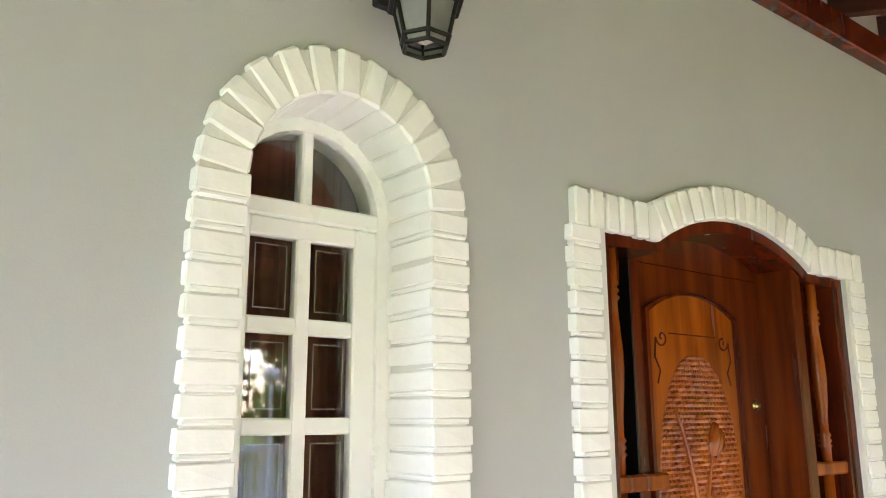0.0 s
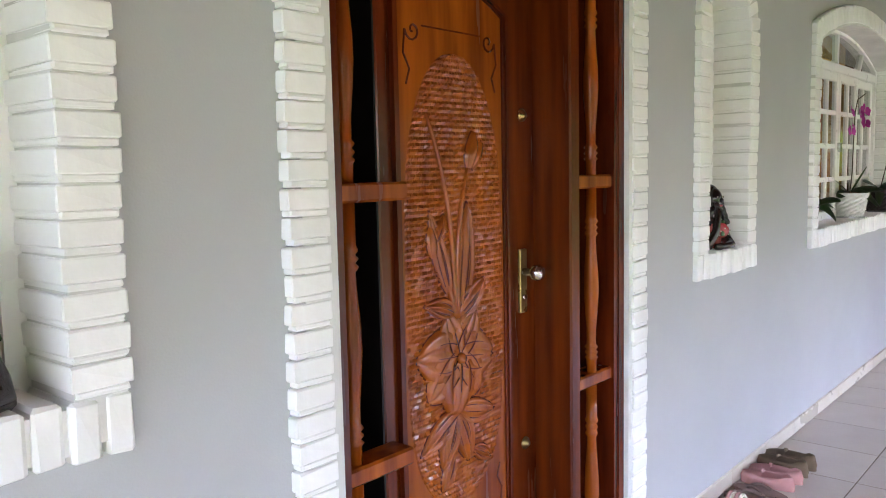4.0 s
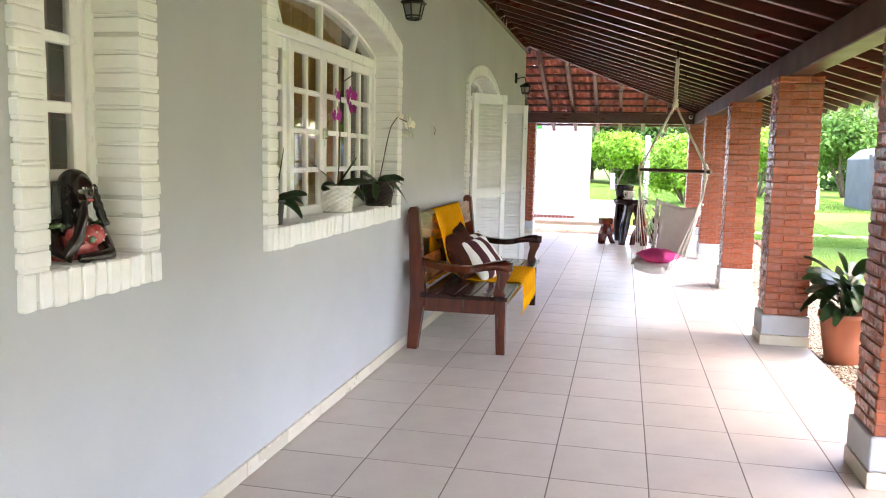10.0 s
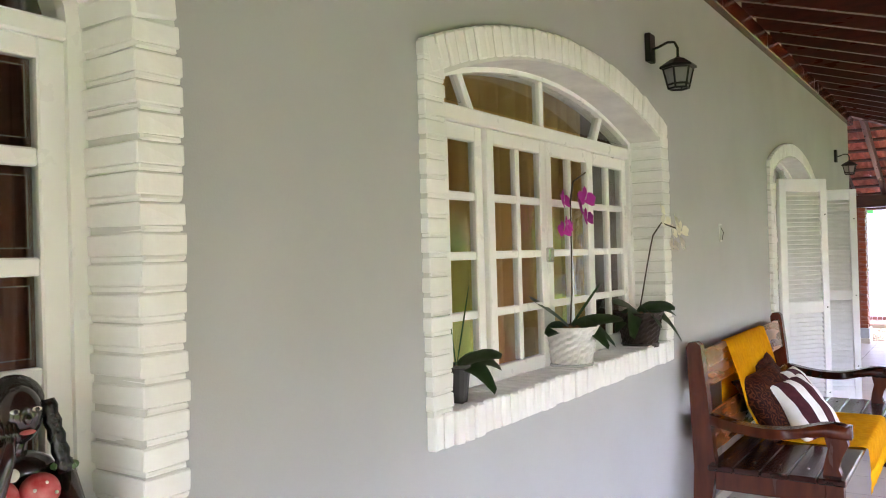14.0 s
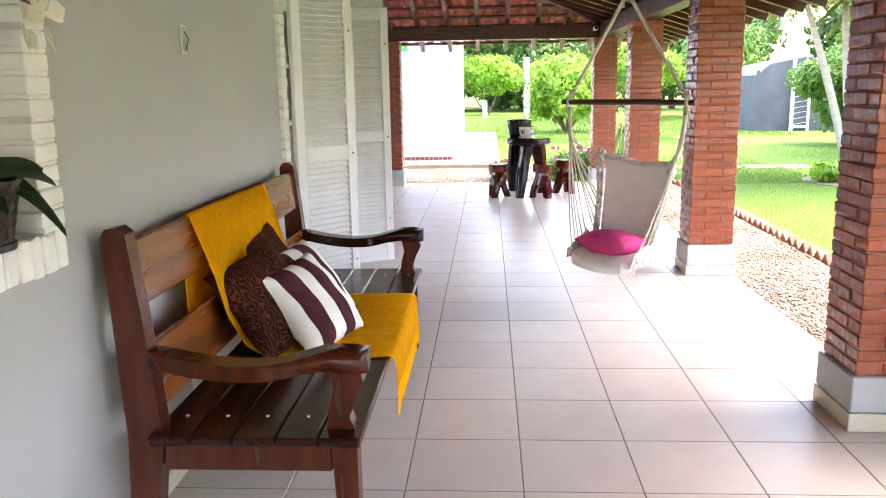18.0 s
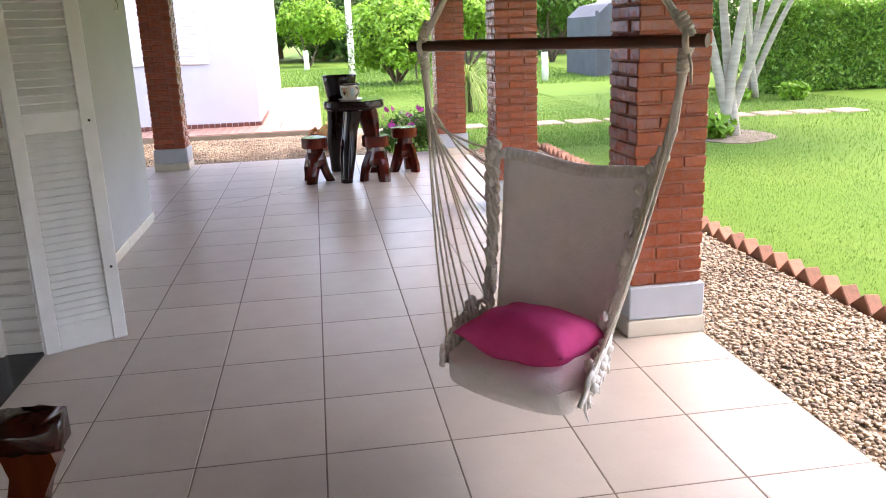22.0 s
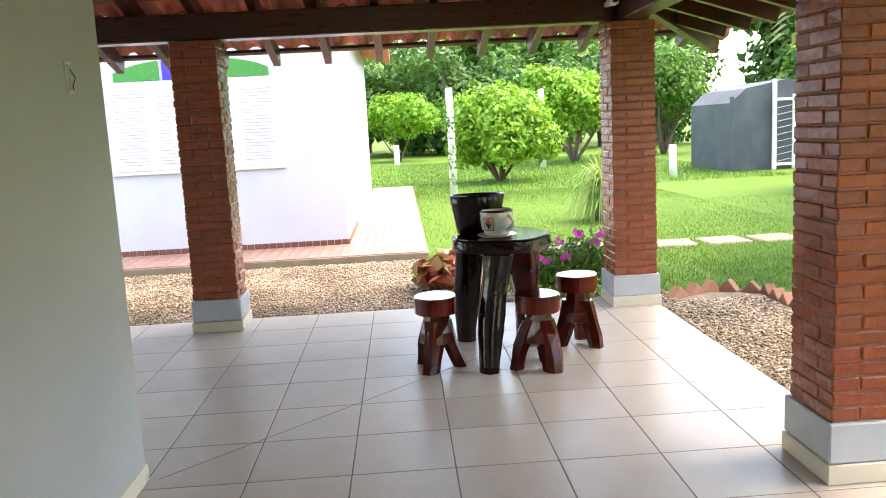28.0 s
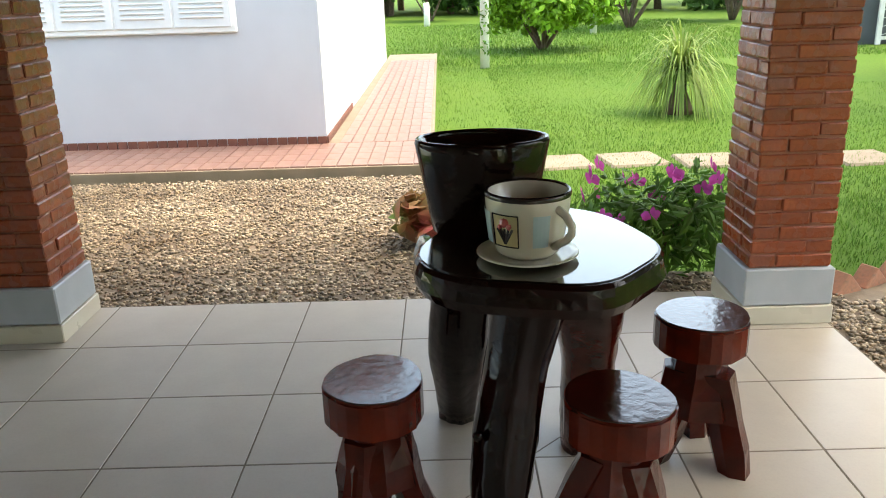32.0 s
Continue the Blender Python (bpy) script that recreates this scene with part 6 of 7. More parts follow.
# ---- doormat ----
dm = thing("doormat", (3.02, 0.935, 0), "straw-yellow shaggy doormat before the door", "doormat")
boxed("backing", -0.65, 0.65, -0.335, 0.335, 0.001, 0.012, MATB, dm)
rng = np.random.default_rng(12)
n = 24000
px, py = rng.uniform(-0.645, 0.645, n), rng.uniform(-0.33, 0.33, n)
an, ln = rng.uniform(0, 6.28, n), rng.uniform(0.016, 0.032, n)
wd = 0.0028
ax, ay = np.cos(an), np.sin(an)
hz = rng.uniform(0.018, 0.036, n)
v = np.zeros((n, 6, 3))
for k, (t, h) in enumerate(((0, 0.011), (0.45, 1.0), (1.0, 0.75))):
    for s, sg in enumerate((-1, 1)):
        v[:, 2 * k + s, 0] = px + ax * ln * t - ay * wd * sg * (1 - 0.3 * t)
        v[:, 2 * k + s, 1] = py + ay * ln * t + ax * wd * sg * (1 - 0.3 * t)
        v[:, 2 * k + s, 2] = hz * h if k else 0.011
i = np.arange(n)[:, None] * 6
f = np.concatenate([i + np.array([0, 1, 3, 2]), i + np.array([2, 3, 5, 4])])
tagged(raw("shag", v.reshape(-1, 3).tolist(), f.tolist(), MATY, dm, "looped straw-yellow pile"), kind="stuff")


# ---- shoes ----
def sole_outline(ln, wd, n=24):
    return [(ln / 2 * math.cos(a), wd / 2 * math.sin(a) * (1 + 0.16 * math.cos(a)) + 0.006 * math.cos(2 * a)) for a in [2 * math.pi * i / n for i in range(n)]]


def slipper(x, y, rz, sole, strap, label, group, kind_):
    """One shoe, its toe along the local +x. kind_: flip (thong), slide (band), flat (closed ballerina), loafer."""
    s = thing("shoe", (x, y, 0.001), label, "shoe", group, rz=rz)
    bm = bmesh.new()
    prism(bm, sole_outline(0.235, 0.085), 0.0, 0.016, "z")
    part("sole", bm, sole, s)
    if kind_ == "flip":
        for sg in (-1, 1):
            bm = bmesh.new()
            tube(bm, bez((0.06, 0, 0.016), (0.03, 0.03 * sg, 0.05), (-0.03, 0.04 * sg, 0.014), 8), 0.006, 6)
            part("thong", bm, strap, s, "", True)
    elif kind_ == "slide":
        for k in range(4):
            bm = bmesh.new()
            x0 = 0.0 + k * 0.017
            tube(bm, [(x0, 0.043 * math.cos(q), 0.014 + 0.05 * math.sin(q)) for q in [math.pi * i / 10 for i in range(11)]], 0.0085, 6)
            part("strap", bm, strap if k % 2 else CERAM, s, "", True)
    else:
        high = 0.05 if kind_ == "flat" else 0.06
        bm = bmesh.new()
        out = sole_outline(0.235, 0.085)
        lev = [(0.016, 1.0), (0.03, 1.02), (high, 0.93), (high - 0.002, 0.86), (0.022, 0.85)]
        rings = [[bm.verts.new((a * k, b * k, z + (0.012 if a < -0.06 and z > 0.03 else 0))) for a, b in out] for z, k in lev]
        for p, q in zip(rings, rings[1:]):
            for i in range(len(out)):
                bm.faces.new((p[i], p[(i + 1) % len(out)], q[(i + 1) % len(out)], q[i]))
        bm.faces.new(rings[-1])
        part("upper", bm, strap, s, "", True)
        bm = bmesh.new()
        g = [[bm.verts.new((0.02 + 0.092 * i / 6, 0.037 * (1 - 0.75 * (i / 6) ** 2) * (-1 + 2 * j / 6), high - 0.002 + 0.012 * (1 - (2 * j / 6 - 1) ** 2) - 0.012 * (i / 6) ** 2)) for j in range(7)] for i in range(7)]
        for i in range(6):
            for j in range(6):
                bm.faces.new((g[i][j], g[i + 1][j], g[i + 1][j + 1], g[i][j + 1]))
        bmesh.ops.solidify(bm, geom=bm.faces[:], thickness=0.003)
        part("toe_cap", bm, strap, s, "", True)
        bm = bmesh.new()
        tube(bm, [(0.02, -0.012, high + 0.012), (0.026, 0.0, high + 0.017), (0.02, 0.012, high + 0.012)], 0.006, 6)
        part("bow", bm, strap, s, "", True)
    return s


SB = mat("pale_blue_rubber", (0.33, 0.5, 0.56), 0.5, (0.28, 0.44, 0.5), 10)
SBR = mat("taupe_leather", (0.2, 0.12, 0.095), 0.55, (0.14, 0.085, 0.065), 12, bump=0.2)
SPK = mat("dusty_pink_suede", (0.5, 0.25, 0.22), 0.85, (0.42, 0.2, 0.18), 12, bump=0.3)
SOL = mat("olive_brown_canvas", (0.17, 0.115, 0.065), 0.8, (0.11, 0.075, 0.045), 12, bump=0.3)
for k, (x, y, so, stp, lb, g, kd) in enumerate(((4.40, 1.16, SB, SPK, "pale blue slide sandal with striped bands", "pale blue sandals", "slide"), (4.50, 1.155, SB, SPK, "pale blue slide sandal with striped bands", "pale blue sandals", "slide"),
                                                (4.62, 1.155, SBR, SBR, "taupe leather thong sandal by the wall", "taupe sandals", "flip"), (4.715, 1.15, SBR, SBR, "taupe leather thong sandal by the wall", "taupe sandals", "flip"),
                                                (4.83, 1.16, SPK, SPK, "dusty pink ballerina shoe with a bow", "pink shoes", "flat"), (4.925, 1.155, SPK, SPK, "dusty pink ballerina shoe with a bow", "pink shoes", "flat"),
                                                (5.035, 1.16, SOL, SOL, "olive-brown canvas loafer by the wall", "brown loafers", "loafer"), (5.135, 1.155, SOL, SOL, "olive-brown canvas loafer by the wall", "brown loafers", "loafer"))):
    slipper(x, y, 90 + (k * 37 % 11) - 5, so, stp, lb, g, kd)


# ---- on the window sills ----
def wicker(bm, r0, r1, h, rows=13, cols=44, amp=0.0035):
    rings = []
    for j in range(rows + 1):
        z = h * j / rows
        r = r0 + (r1 - r0) * j / rows + (0.004 if j in (0, rows) else 0)
        rings.append([bm.verts.new(((r + amp * (1 if (i // 2 + j) % 2 else -1)) * math.cos(2 * math.pi * i / cols), (r + amp * (1 if (i // 2 + j) % 2 else -1)) * math.sin(2 * math.pi * i / cols), z)) for i in range(cols)])
    for a, b in zip(rings, rings[1:]):
        for i in range(cols):
            bm.faces.new((a[i], a[(i + 1) % cols], b[(i + 1) % cols], b[i]))
    bm.faces.new(rings[0][::-1])
    lip = [bm.verts.new(((r1 - 0.012) * math.cos(2 * math.pi * i / cols), (r1 - 0.012) * math.sin(2 * math.pi * i / cols), h - 0.012)) for i in range(cols)]
    for i in range(cols):
        bm.faces.new((rings[-1][i], rings[-1][(i + 1) % cols], lip[(i + 1) % cols], lip[i]))
    bm.faces.new(lip)


def strap_leaf(base, ang, ln, wd, rise, droop, n=8):
    bm = bmesh.new()
    l, c, r = [], [], []
    for k in range(n + 1):
        t = k / n
        d = ln * t
        z = rise * t - droop * t * t
        w = wd * 0.95 * math.sin(math.pi * (0.08 + 0.88 * t)) ** 0.5
        ca, sa = math.cos(ang), math.sin(ang)
        for lst, s in ((l, -1), (c, 0), (r, 1)):
            lst.append(bm.verts.new((base[0] + d * ca - 0.72 * s * w * sa, base[1] + d * sa + 0.72 * s * w * ca, base[2] + z + 0.5 * s * w * math.copysign(1, ca) + (0.0 if s else -0.012 * (1 - t)))))
    for k in range(n):
        bm.faces.new((l[k], c[k], c[k + 1], l[k + 1]))
        bm.faces.new((c[k], r[k], r[k + 1], c[k + 1]))
    bmesh.ops.solidify(bm, geom=bm.faces[:], thickness=0.002)
    return bm


def bloom(c, size, face, material, parent, seed):
    rng = random.Random(seed)
    bm = bmesh.new()
    m = Matrix.Translation(c) @ Euler((radians(75), 0, face)).to_matrix().to_4x4()
    for a, ln, w in ((90, 1, 0.5), (215, 0.95, 0.5), (325, 0.95, 0.5), (10, 1.0, 0.95), (170, 1.0, 0.95), (270, 0.5, 0.35)):
        q = radians(a + rng.uniform(-8, 8))
        pts = []
        for t, s in ((0.05, 0), (0.4, -0.5), (0.75, -0.45), (1.0, 0.0), (0.75, 0.45), (0.4, 0.5)):
            x, y = t * ln * size * 0.5, s * w * size * 0.5
            pts.append(bm.verts.new(m @ Vector((x * math.cos(q) - y * math.sin(q), x * math.sin(q) + y * math.cos(q), 0.08 * size * t * t + (0.002 if a in (10, 170) else 0)))))
        bm.faces.new(pts)
    part("bloom", bm, material, parent)


def orchid(x, y, z, potkind, label, leaves, stem, blooms, material, size):
    o = thing("potted_orchid", (x, y, z), label, "plant", "orchids on the window sill")
    bm = bmesh.new()
    if potkind == "black":
        lathe(bm, [(0.032, 0), (0.045, 0.115), (0.05, 0.12), (0.05, 0.128), (0.042, 0.128), (0.04, 0.11), (0.0, 0.11)], 4 * 4)
        part("pot", bm, BLACKP, o, "black plastic pot")
        h = 0.12
    else:
        h = 0.17
        wicker(bm, 0.078, 0.112, h)
        part("pot", bm, WICKW if potkind == "white" else WICKD, o, "white wicker pot" if potkind == "white" else "dark brown wicker pot")
        bm = bmesh.new()
        lathe(bm, [(0.08, -0.0), (0.09, 0.002), (0.092, 0.018), (0.084, 0.02)], 24)
        part("saucer", bm, GREYP if potkind == "white" else BLACKP, o)
    bm = bmesh.new()
    rng = random.Random(int(x * 100))
    for k in range(22):
        r, a = rng.uniform(0, 0.085 if potkind != "black" else 0.03), rng.uniform(0, 6.28)
        lathe(bm, [(0.0, -0.01), (0.014, 0.0), (0.0, 0.012)], 5, (r * math.cos(a), r * math.sin(a), h - 0.008), wobble=0.3)
    tagged(part("bark_mulch", bm, BARK, o), kind="stuff")
    for k, (a, ln, wd, rise, droop) in enumerate(leaves):
        part("leaf", strap_leaf((0, 0, h - 0.005), radians(a), ln, wd, rise, droop), ORCHL, o, "", True)
    if stem:
        bm = bmesh.new()
        pts = [Vector((0, 0, h))] + [Vector(p) for p in stem]
        sm = [pts[0]]
        for i in range(len(pts) - 1):
            sm += [pts[i].lerp(pts[i + 1], q / 4) for q in range(1, 5)]
        tube(bm, sm, 0.0035, 6)
        part("flower_stem", bm, STEM, o, "", True)
    for k, p in enumerate(blooms):
        bloom(p, size * (0.85 + 0.3 * ((k * 7) % 5) / 4), radians(-20 + 23 * (k % 4)), material, o, k)
    return o


orchid(6.92, 1.36, 1.067, "white", "magenta orchid in a white wicker pot", ((152, 0.2, 0.042, 0.16, 0.03), (168, 0.16, 0.04, 0.05, 0.07), (-40, 0.24, 0.042, 0.08, 0.06), (-58, 0.18, 0.042, 0.09, 0.17), (-12, 0.22, 0.008, 0.17, 0.0), (-85, 0.16, 0.045, 0.08, 0.16)),
       ((0.0, -0.01, 0.3), (0.01, -0.01, 0.48), (0.0, -0.015, 0.6), (-0.01, -0.02, 0.68), (0.0, -0.03, 0.76), (0.06, -0.06, 0.8)), [(-0.06, -0.01, 0.56), (-0.05, -0.01, 0.68), (0.02, -0.045, 0.66), (0.05, -0.065, 0.61), (0.05, -0.06, 0.69), (-0.03, -0.015, 0.58)], ORCHP, 0.1)
orchid(7.68, 1.345, 1.067, "dark", "white orchid in a dark wicker pot", ((155, 0.17, 0.046, 0.12, 0.06), (190, 0.2, 0.048, 0.12, 0.22), (150, 0.15, 0.046, 0.05, 0.13), (-40, 0.2, 0.048, 0.14, 0.16), (-60, 0.2, 0.048, 0.12, 0.26), (-78, 0.17, 0.046, 0.12, 0.1), (-120, 0.15, 0.046, 0.1, 0.16)),
       ((0.0, -0.02, 0.26), (0.01, -0.04, 0.38), (0.015, -0.06, 0.48), (0.0, -0.08, 0.54), (0.01, -0.12, 0.6), (0.06, -0.18, 0.57)), [(0.03, -0.13, 0.61), (0.06, -0.16, 0.55), (0.08, -0.19, 0.5), (0.05, -0.16, 0.49), (0.09, -0.19, 0.56), (0.02, -0.12, 0.66), (0.07, -0.17, 0.6)], ORCHW, 0.092)
orchid(6.03, 1.345, 1.067, "black", "small green orchid in a black plastic pot", ((-78, 0.13, 0.045, 0.1, 0.17), (-40, 0.15, 0.04, 0.12, 0.13), (60, 0.05, 0.005, 0.2, 0.0), (-20, 0.06, 0.005, 0.26, 0.0), (-75, 0.15, 0.036, 0.12, 0.08)), None, [], ORCHW, 0.05)


def bust(x, y, z, rz, label):
    """A glazed bust of a figure, chin on hand, as one plain mesh."""
    bm = bmesh.new()

    def ball(c, r, mi, sx=1.0, sy=1.0, sz=1.0, seg=14):
        before = set(bm.faces)
        rr = bmesh.ops.create_uvsphere(bm, u_segments=seg, v_segments=max(6, seg // 2 + 2), radius=r, matrix=Matrix.Translation(c) @ Matrix.Diagonal((sx, sy, sz, 1)))
        for fc in set(bm.faces) - before:
            fc.material_index = mi
            fc.smooth = True

    def limb(pts, r, mi):
        before = set(bm.faces)
        tube(bm, pts, r, 10)
        for fc in set(bm.faces) - before:
            fc.material_index = mi
            fc.smooth = True

    ball((0, 0.012, 0.05), 0.078, 1, 1.12, 0.78, 0.85, 20)
    ball((0, 0.012, 0.115), 0.066, 0, 1.3, 0.72, 0.72, 20)
    limb([(0, 0.008, 0.14), (0.006, -0.004, 0.2)], [0.03, 0.026], 0)
    ball((0.012, -0.014, 0.232), 0.047, 0, 0.88, 0.98, 1.18, 20)
    ball((0.012, 0.01, 0.25), 0.052, 4, 1.02, 0.95, 1.0, 18)
    ball((0.014, -0.062, 0.228), 0.009, 0, 0.9, 1.1, 1.2, 10)
    ball((0.015, -0.058, 0.204), 0.011, 1, 1.3, 0.5, 0.45, 10)
    for sg in (-1, 1):
        ball((0.014 + 0.018 * sg, -0.055, 0.243), 0.008, 3, 1.2, 0.5, 0.55, 10)
        ball((0.014 + 0.018 * sg, -0.0585, 0.243), 0.004, 4, 1, 0.5, 1, 8)
        ball((0.035 * sg, -0.05, 0.092), 0.036, 1, 1.0, 0.85, 0.95, 16)
        for q in range(5):
            ball((0.035 * sg + 0.02 * math.cos(q * 1.3), -0.079 + 0.006 * (q % 2), 0.092 + 0.02 * math.sin(q * 1.3)), 0.0035, 3, seg=8)
        limb([((0.052 + 0.002 * q) * sg + 0.012, -0.008 - 0.0035 * q, 0.25 - 0.0135 * q) for q in range(11)], [0.017 if q % 2 else 0.0135 for q in range(11)], 4)
        for q in range(5):
            ball((0.086 * sg + 0.015 * math.cos(q * 1.26), -0.03 + 0.014 * math.sin(q * 1.26), 0.125 + 0.004 * (q % 2)), 0.012, 2, 1, 0.8, 0.7, 8)
        ball((0.086 * sg, -0.04, 0.128), 0.008, 3, seg=8)
    ball((0.0, -0.078, 0.08), 0.012, 2, 1, 0.6, 1, 10)
    ball((-0.012, -0.062, 0.132), 0.011, 3, 1, 0.6, 1.1, 10)
    limb([(-0.085, 0.005, 0.125), (-0.094, -0.03, 0.05), (-0.085, -0.062, 0.03), (-0.05, -0.075, 0.09), (-0.026, -0.07, 0.16), (-0.016, -0.058, 0.198)], [0.027, 0.026, 0.023, 0.019, 0.016, 0.014], 0)
    limb([(0.085, 0.005, 0.125), (0.096, -0.03, 0.05), (0.075, -0.07, 0.026), (0.01, -0.085, 0.024), (-0.05, -0.08, 0.024)], [0.027, 0.026, 0.022, 0.018, 0.014], 0)
    for q in range(4):
        limb([(-0.024 + 0.007 * q, -0.062, 0.19), (-0.03 + 0.008 * q, -0.052, 0.222)], [0.006, 0.005], 0)
    me = bpy.data.meshes.new("clay_bust")
    bm.to_mesh(me)
    bm.free()
    for q in (FIGD, CERAMR, GLAZEG, CERAM, HAIRD):
        me.materials.append(q)
    ob = new("clay_bust", me)
    ob.matrix_world = pose(x, y, z, 0, 0, rz) @ Matrix.Diagonal((0.95, 0.95, 0.95, 1))
    return tagged(ob, label, "figurine", "glazed busts on the sills")


bust(4.635, 1.37, 1.067, -12, "dark glazed clay bust in a red dress on the sill")
bust(1.66, 1.36, 1.067, 20, "dark glazed clay bust in a red dress on the sill")


# ---- plants ----
def leaf_cloud(name, blobs, count, size, material, parent=None, label="", seed=0, shell=0.55, flat=0.0, aspect=0.55):
    """Leaves, each a bent pair of faces, spread through ellipsoids (x, y, z, rx, ry, rz), thicker near their skin."""
    rng = np.random.default_rng(seed)
    vol = np.array([b[3] * b[4] * b[5] for b in blobs]) ** 0.75
    pick = rng.choice(len(blobs), count, p=vol / vol.sum())
    b = np.array(blobs)[pick]
    d = rng.normal(size=(count, 3))
    d /= np.linalg.norm(d, axis=1)[:, None]
    lump = 1 + 0.22 * np.sin(5 * d[:, 0] + 3 * d[:, 2] + pick) * np.cos(4 * d[:, 1] - 2 * d[:, 2] + 2 * pick)
    r = (shell + (1 - shell) * rng.random(count) ** 0.6) * lump
    c = b[:, :3] + d * b[:, 3:6] * r[:, None]
    nrm = d * (1 - flat) + rng.normal(size=(count, 3)) * 0.7 + np.array([0, 0, 0.5])
    nrm /= np.linalg.norm(nrm, axis=1)[:, None]
    t = np.cross(nrm, rng.normal(size=(count, 3)))
    t /= np.linalg.norm(t, axis=1)[:, None] + 1e-9
    s = np.cross(nrm, t)
    ln = size * rng.uniform(0.6, 1.4, count)[:, None]
    w = ln * aspect * 0.5
    v = np.stack([c - t * ln * 0.5, c + s * w - nrm * ln * 0.08, c + t * ln * 0.5, c - s * w - nrm * ln * 0.08], 1)
    i = np.arange(count)[:, None] * 4
    f = np.concatenate([i + np.array([0, 1, 2]), i + np.array([0, 2, 3])])
    return raw(name, v.reshape(-1, 3).tolist(), f.tolist(), material, parent, label)


def limbs(base, tips, r0, material, parent, name="trunk", seed=0):
    rng = random.Random(seed)
    bm = bmesh.new()
    for tip in tips:
        a, c = Vector(base), Vector(tip)
        mid = a.lerp(c, 0.5) + Vector((rng.uniform(-1, 1), rng.uniform(-1, 1), 0.3)) * (c - a).length * 0.12
        pts = bez(a, mid, c, 7)
        tube(bm, pts, [r0 * (1 - 0.8 * k / 7) for k in range(8)], 7)
        for q in range(3):
            p = pts[3 + q]
            e = p + Vector((rng.uniform(-1, 1), rng.uniform(-1, 1), rng.uniform(0.3, 1))) * (c - a).length * 0.3
            tube(bm, bez(p, p.lerp(e, 0.5) + Vector((0, 0, 0.05)), e, 4), [r0 * 0.4, r0 * 0.33, r0 * 0.25, r0 * 0.18, r0 * 0.1], 5)
    return part(name, bm, material, parent, "", True)


def shrub(x, y, rx, ry, h, count, size, material, label, stems=5, z0=0.5, seed=0, name="shrub", cat="shrub", r0=0.05):
    s = thing(name, (x, y, -0.13), label, cat)
    rng = random.Random(seed)
    tips = [(rx * 0.6 * math.cos(k * 6.28 / stems + 0.3), ry * 0.6 * math.sin(k * 6.28 / stems + 0.3), h * 0.62) for k in range(stems)]
    limbs((0, 0, -0.05), tips, r0, TRUNK, s, "trunk", seed)
    blobs = [(0, 0, z0 + (h - z0) * 0.55, rx * 0.75, ry * 0.75, (h - z0) * 0.45)]
    for k in range(11):
        a = rng.uniform(0, 6.28)
        q = rng.uniform(0.35, 0.78)
        blobs.append((rx * q * math.cos(a), ry * q * math.sin(a), z0 + (h - z0) * rng.uniform(0.3, 0.8), rx * rng.uniform(0.25, 0.42), ry * rng.uniform(0.25, 0.42), (h - z0) * rng.uniform(0.18, 0.3)))
    leaf_cloud("crown", blobs, count, size, material, s, "", seed)
    return s


shrub(33.4, -2.5, 1.7, 1.7, 2.6, 12000, 0.16, LEAFA, "dense bright green rounded shrub on several stems", 7, 0.22, 1)
shrub(41, -6.2, 2.2, 2.2, 3.4, 8000, 0.2, LEAFA, "bright green bushy tree beyond the lawn", 6, 0.9, 2, "small_tree", "tree", 0.08)
shrub(50, 0.2, 1.9, 1.9, 3.2, 5000, 0.22, LEAFA, "bright green shrub at the far side of the lawn", 5, 0.8, 3)
shrub(44, -10.5, 2.4, 2.4, 4.4, 7000, 0.22, LEAFB, "mid-green bushy tree beyond the lawn", 5, 1.0, 4, "small_tree", "tree", 0.09)
shrub(26.3, -8.6, 1.15, 1.15, 2.35, 9000, 0.12, LEAFB, "green shrub beside the netted shelter", 6, 0.15, 5)
shrub(27.5, -12.0, 1.6, 1.3, 2.4, 5000, 0.14, LEAFB, "green shrub beside the hedge", 6, 0.1, 15)
shrub(37, -15.5, 3.0, 3.0, 6.2, 8000, 0.24, LEAFC, "tall dark green tree behind the shelter", 5, 1.8, 6, "tree", "tree", 0.14)
shrub(36, -21, 3.2, 3.2, 7.0, 8000, 0.26, LEAFB, "tall green tree behind the hedge", 5, 2.0, 7, "tree", "tree", 0.14)
shrub(29, -20.5, 3.0, 3.0, 6.0, 7000, 0.25, LEAFC, "tall dark green tree behind the hedge", 5, 1.5, 8, "tree", "tree", 0.14)
shrub(28, -27, 3.5, 3.5, 7.5, 7000, 0.28, LEAFA, "tall light green tree behind the hedge", 5, 2.0, 9, "tree", "tree", 0.15)

# clipped hedge along the lawn
hedge = thing("hedge", (24.6, -15.5, -0.13), "dense clipped green hedge along the lawn", "hedge")
boxed("inner_growth", -0.32, 0.32, -6.3, 6.3, 0.05, 1.55, LEAFC, hedge)
rng = np.random.default_rng(21)
n = 34000
side = rng.choice(3, n, p=(0.55, 0.3, 0.15))
c = np.stack([rng.uniform(-0.5, 0.5, n), rng.uniform(-6.5, 6.5, n), rng.uniform(0.02, 1.75, n)], 1)
c[side == 0, 0] = -0.48 + 0.1 * rng.random((side == 0).sum()) + 0.06 * np.sin(3 * c[side == 0, 1]) 
c[side == 1, 2] = 1.68 + 0.14 * rng.random((side == 1).sum()) + 0.05 * np.sin(4 * c[side == 1, 1])
c[side == 2, 0] = 0.45
t = rng.normal(size=(n, 3))
t /= np.linalg.norm(t, axis=1)[:, None]
s = np.cross(t, rng.normal(size=(n, 3)))
s /= np.linalg.norm(s, axis=1)[:, None]
ln = rng.uniform(0.03, 0.07, n)[:, None]
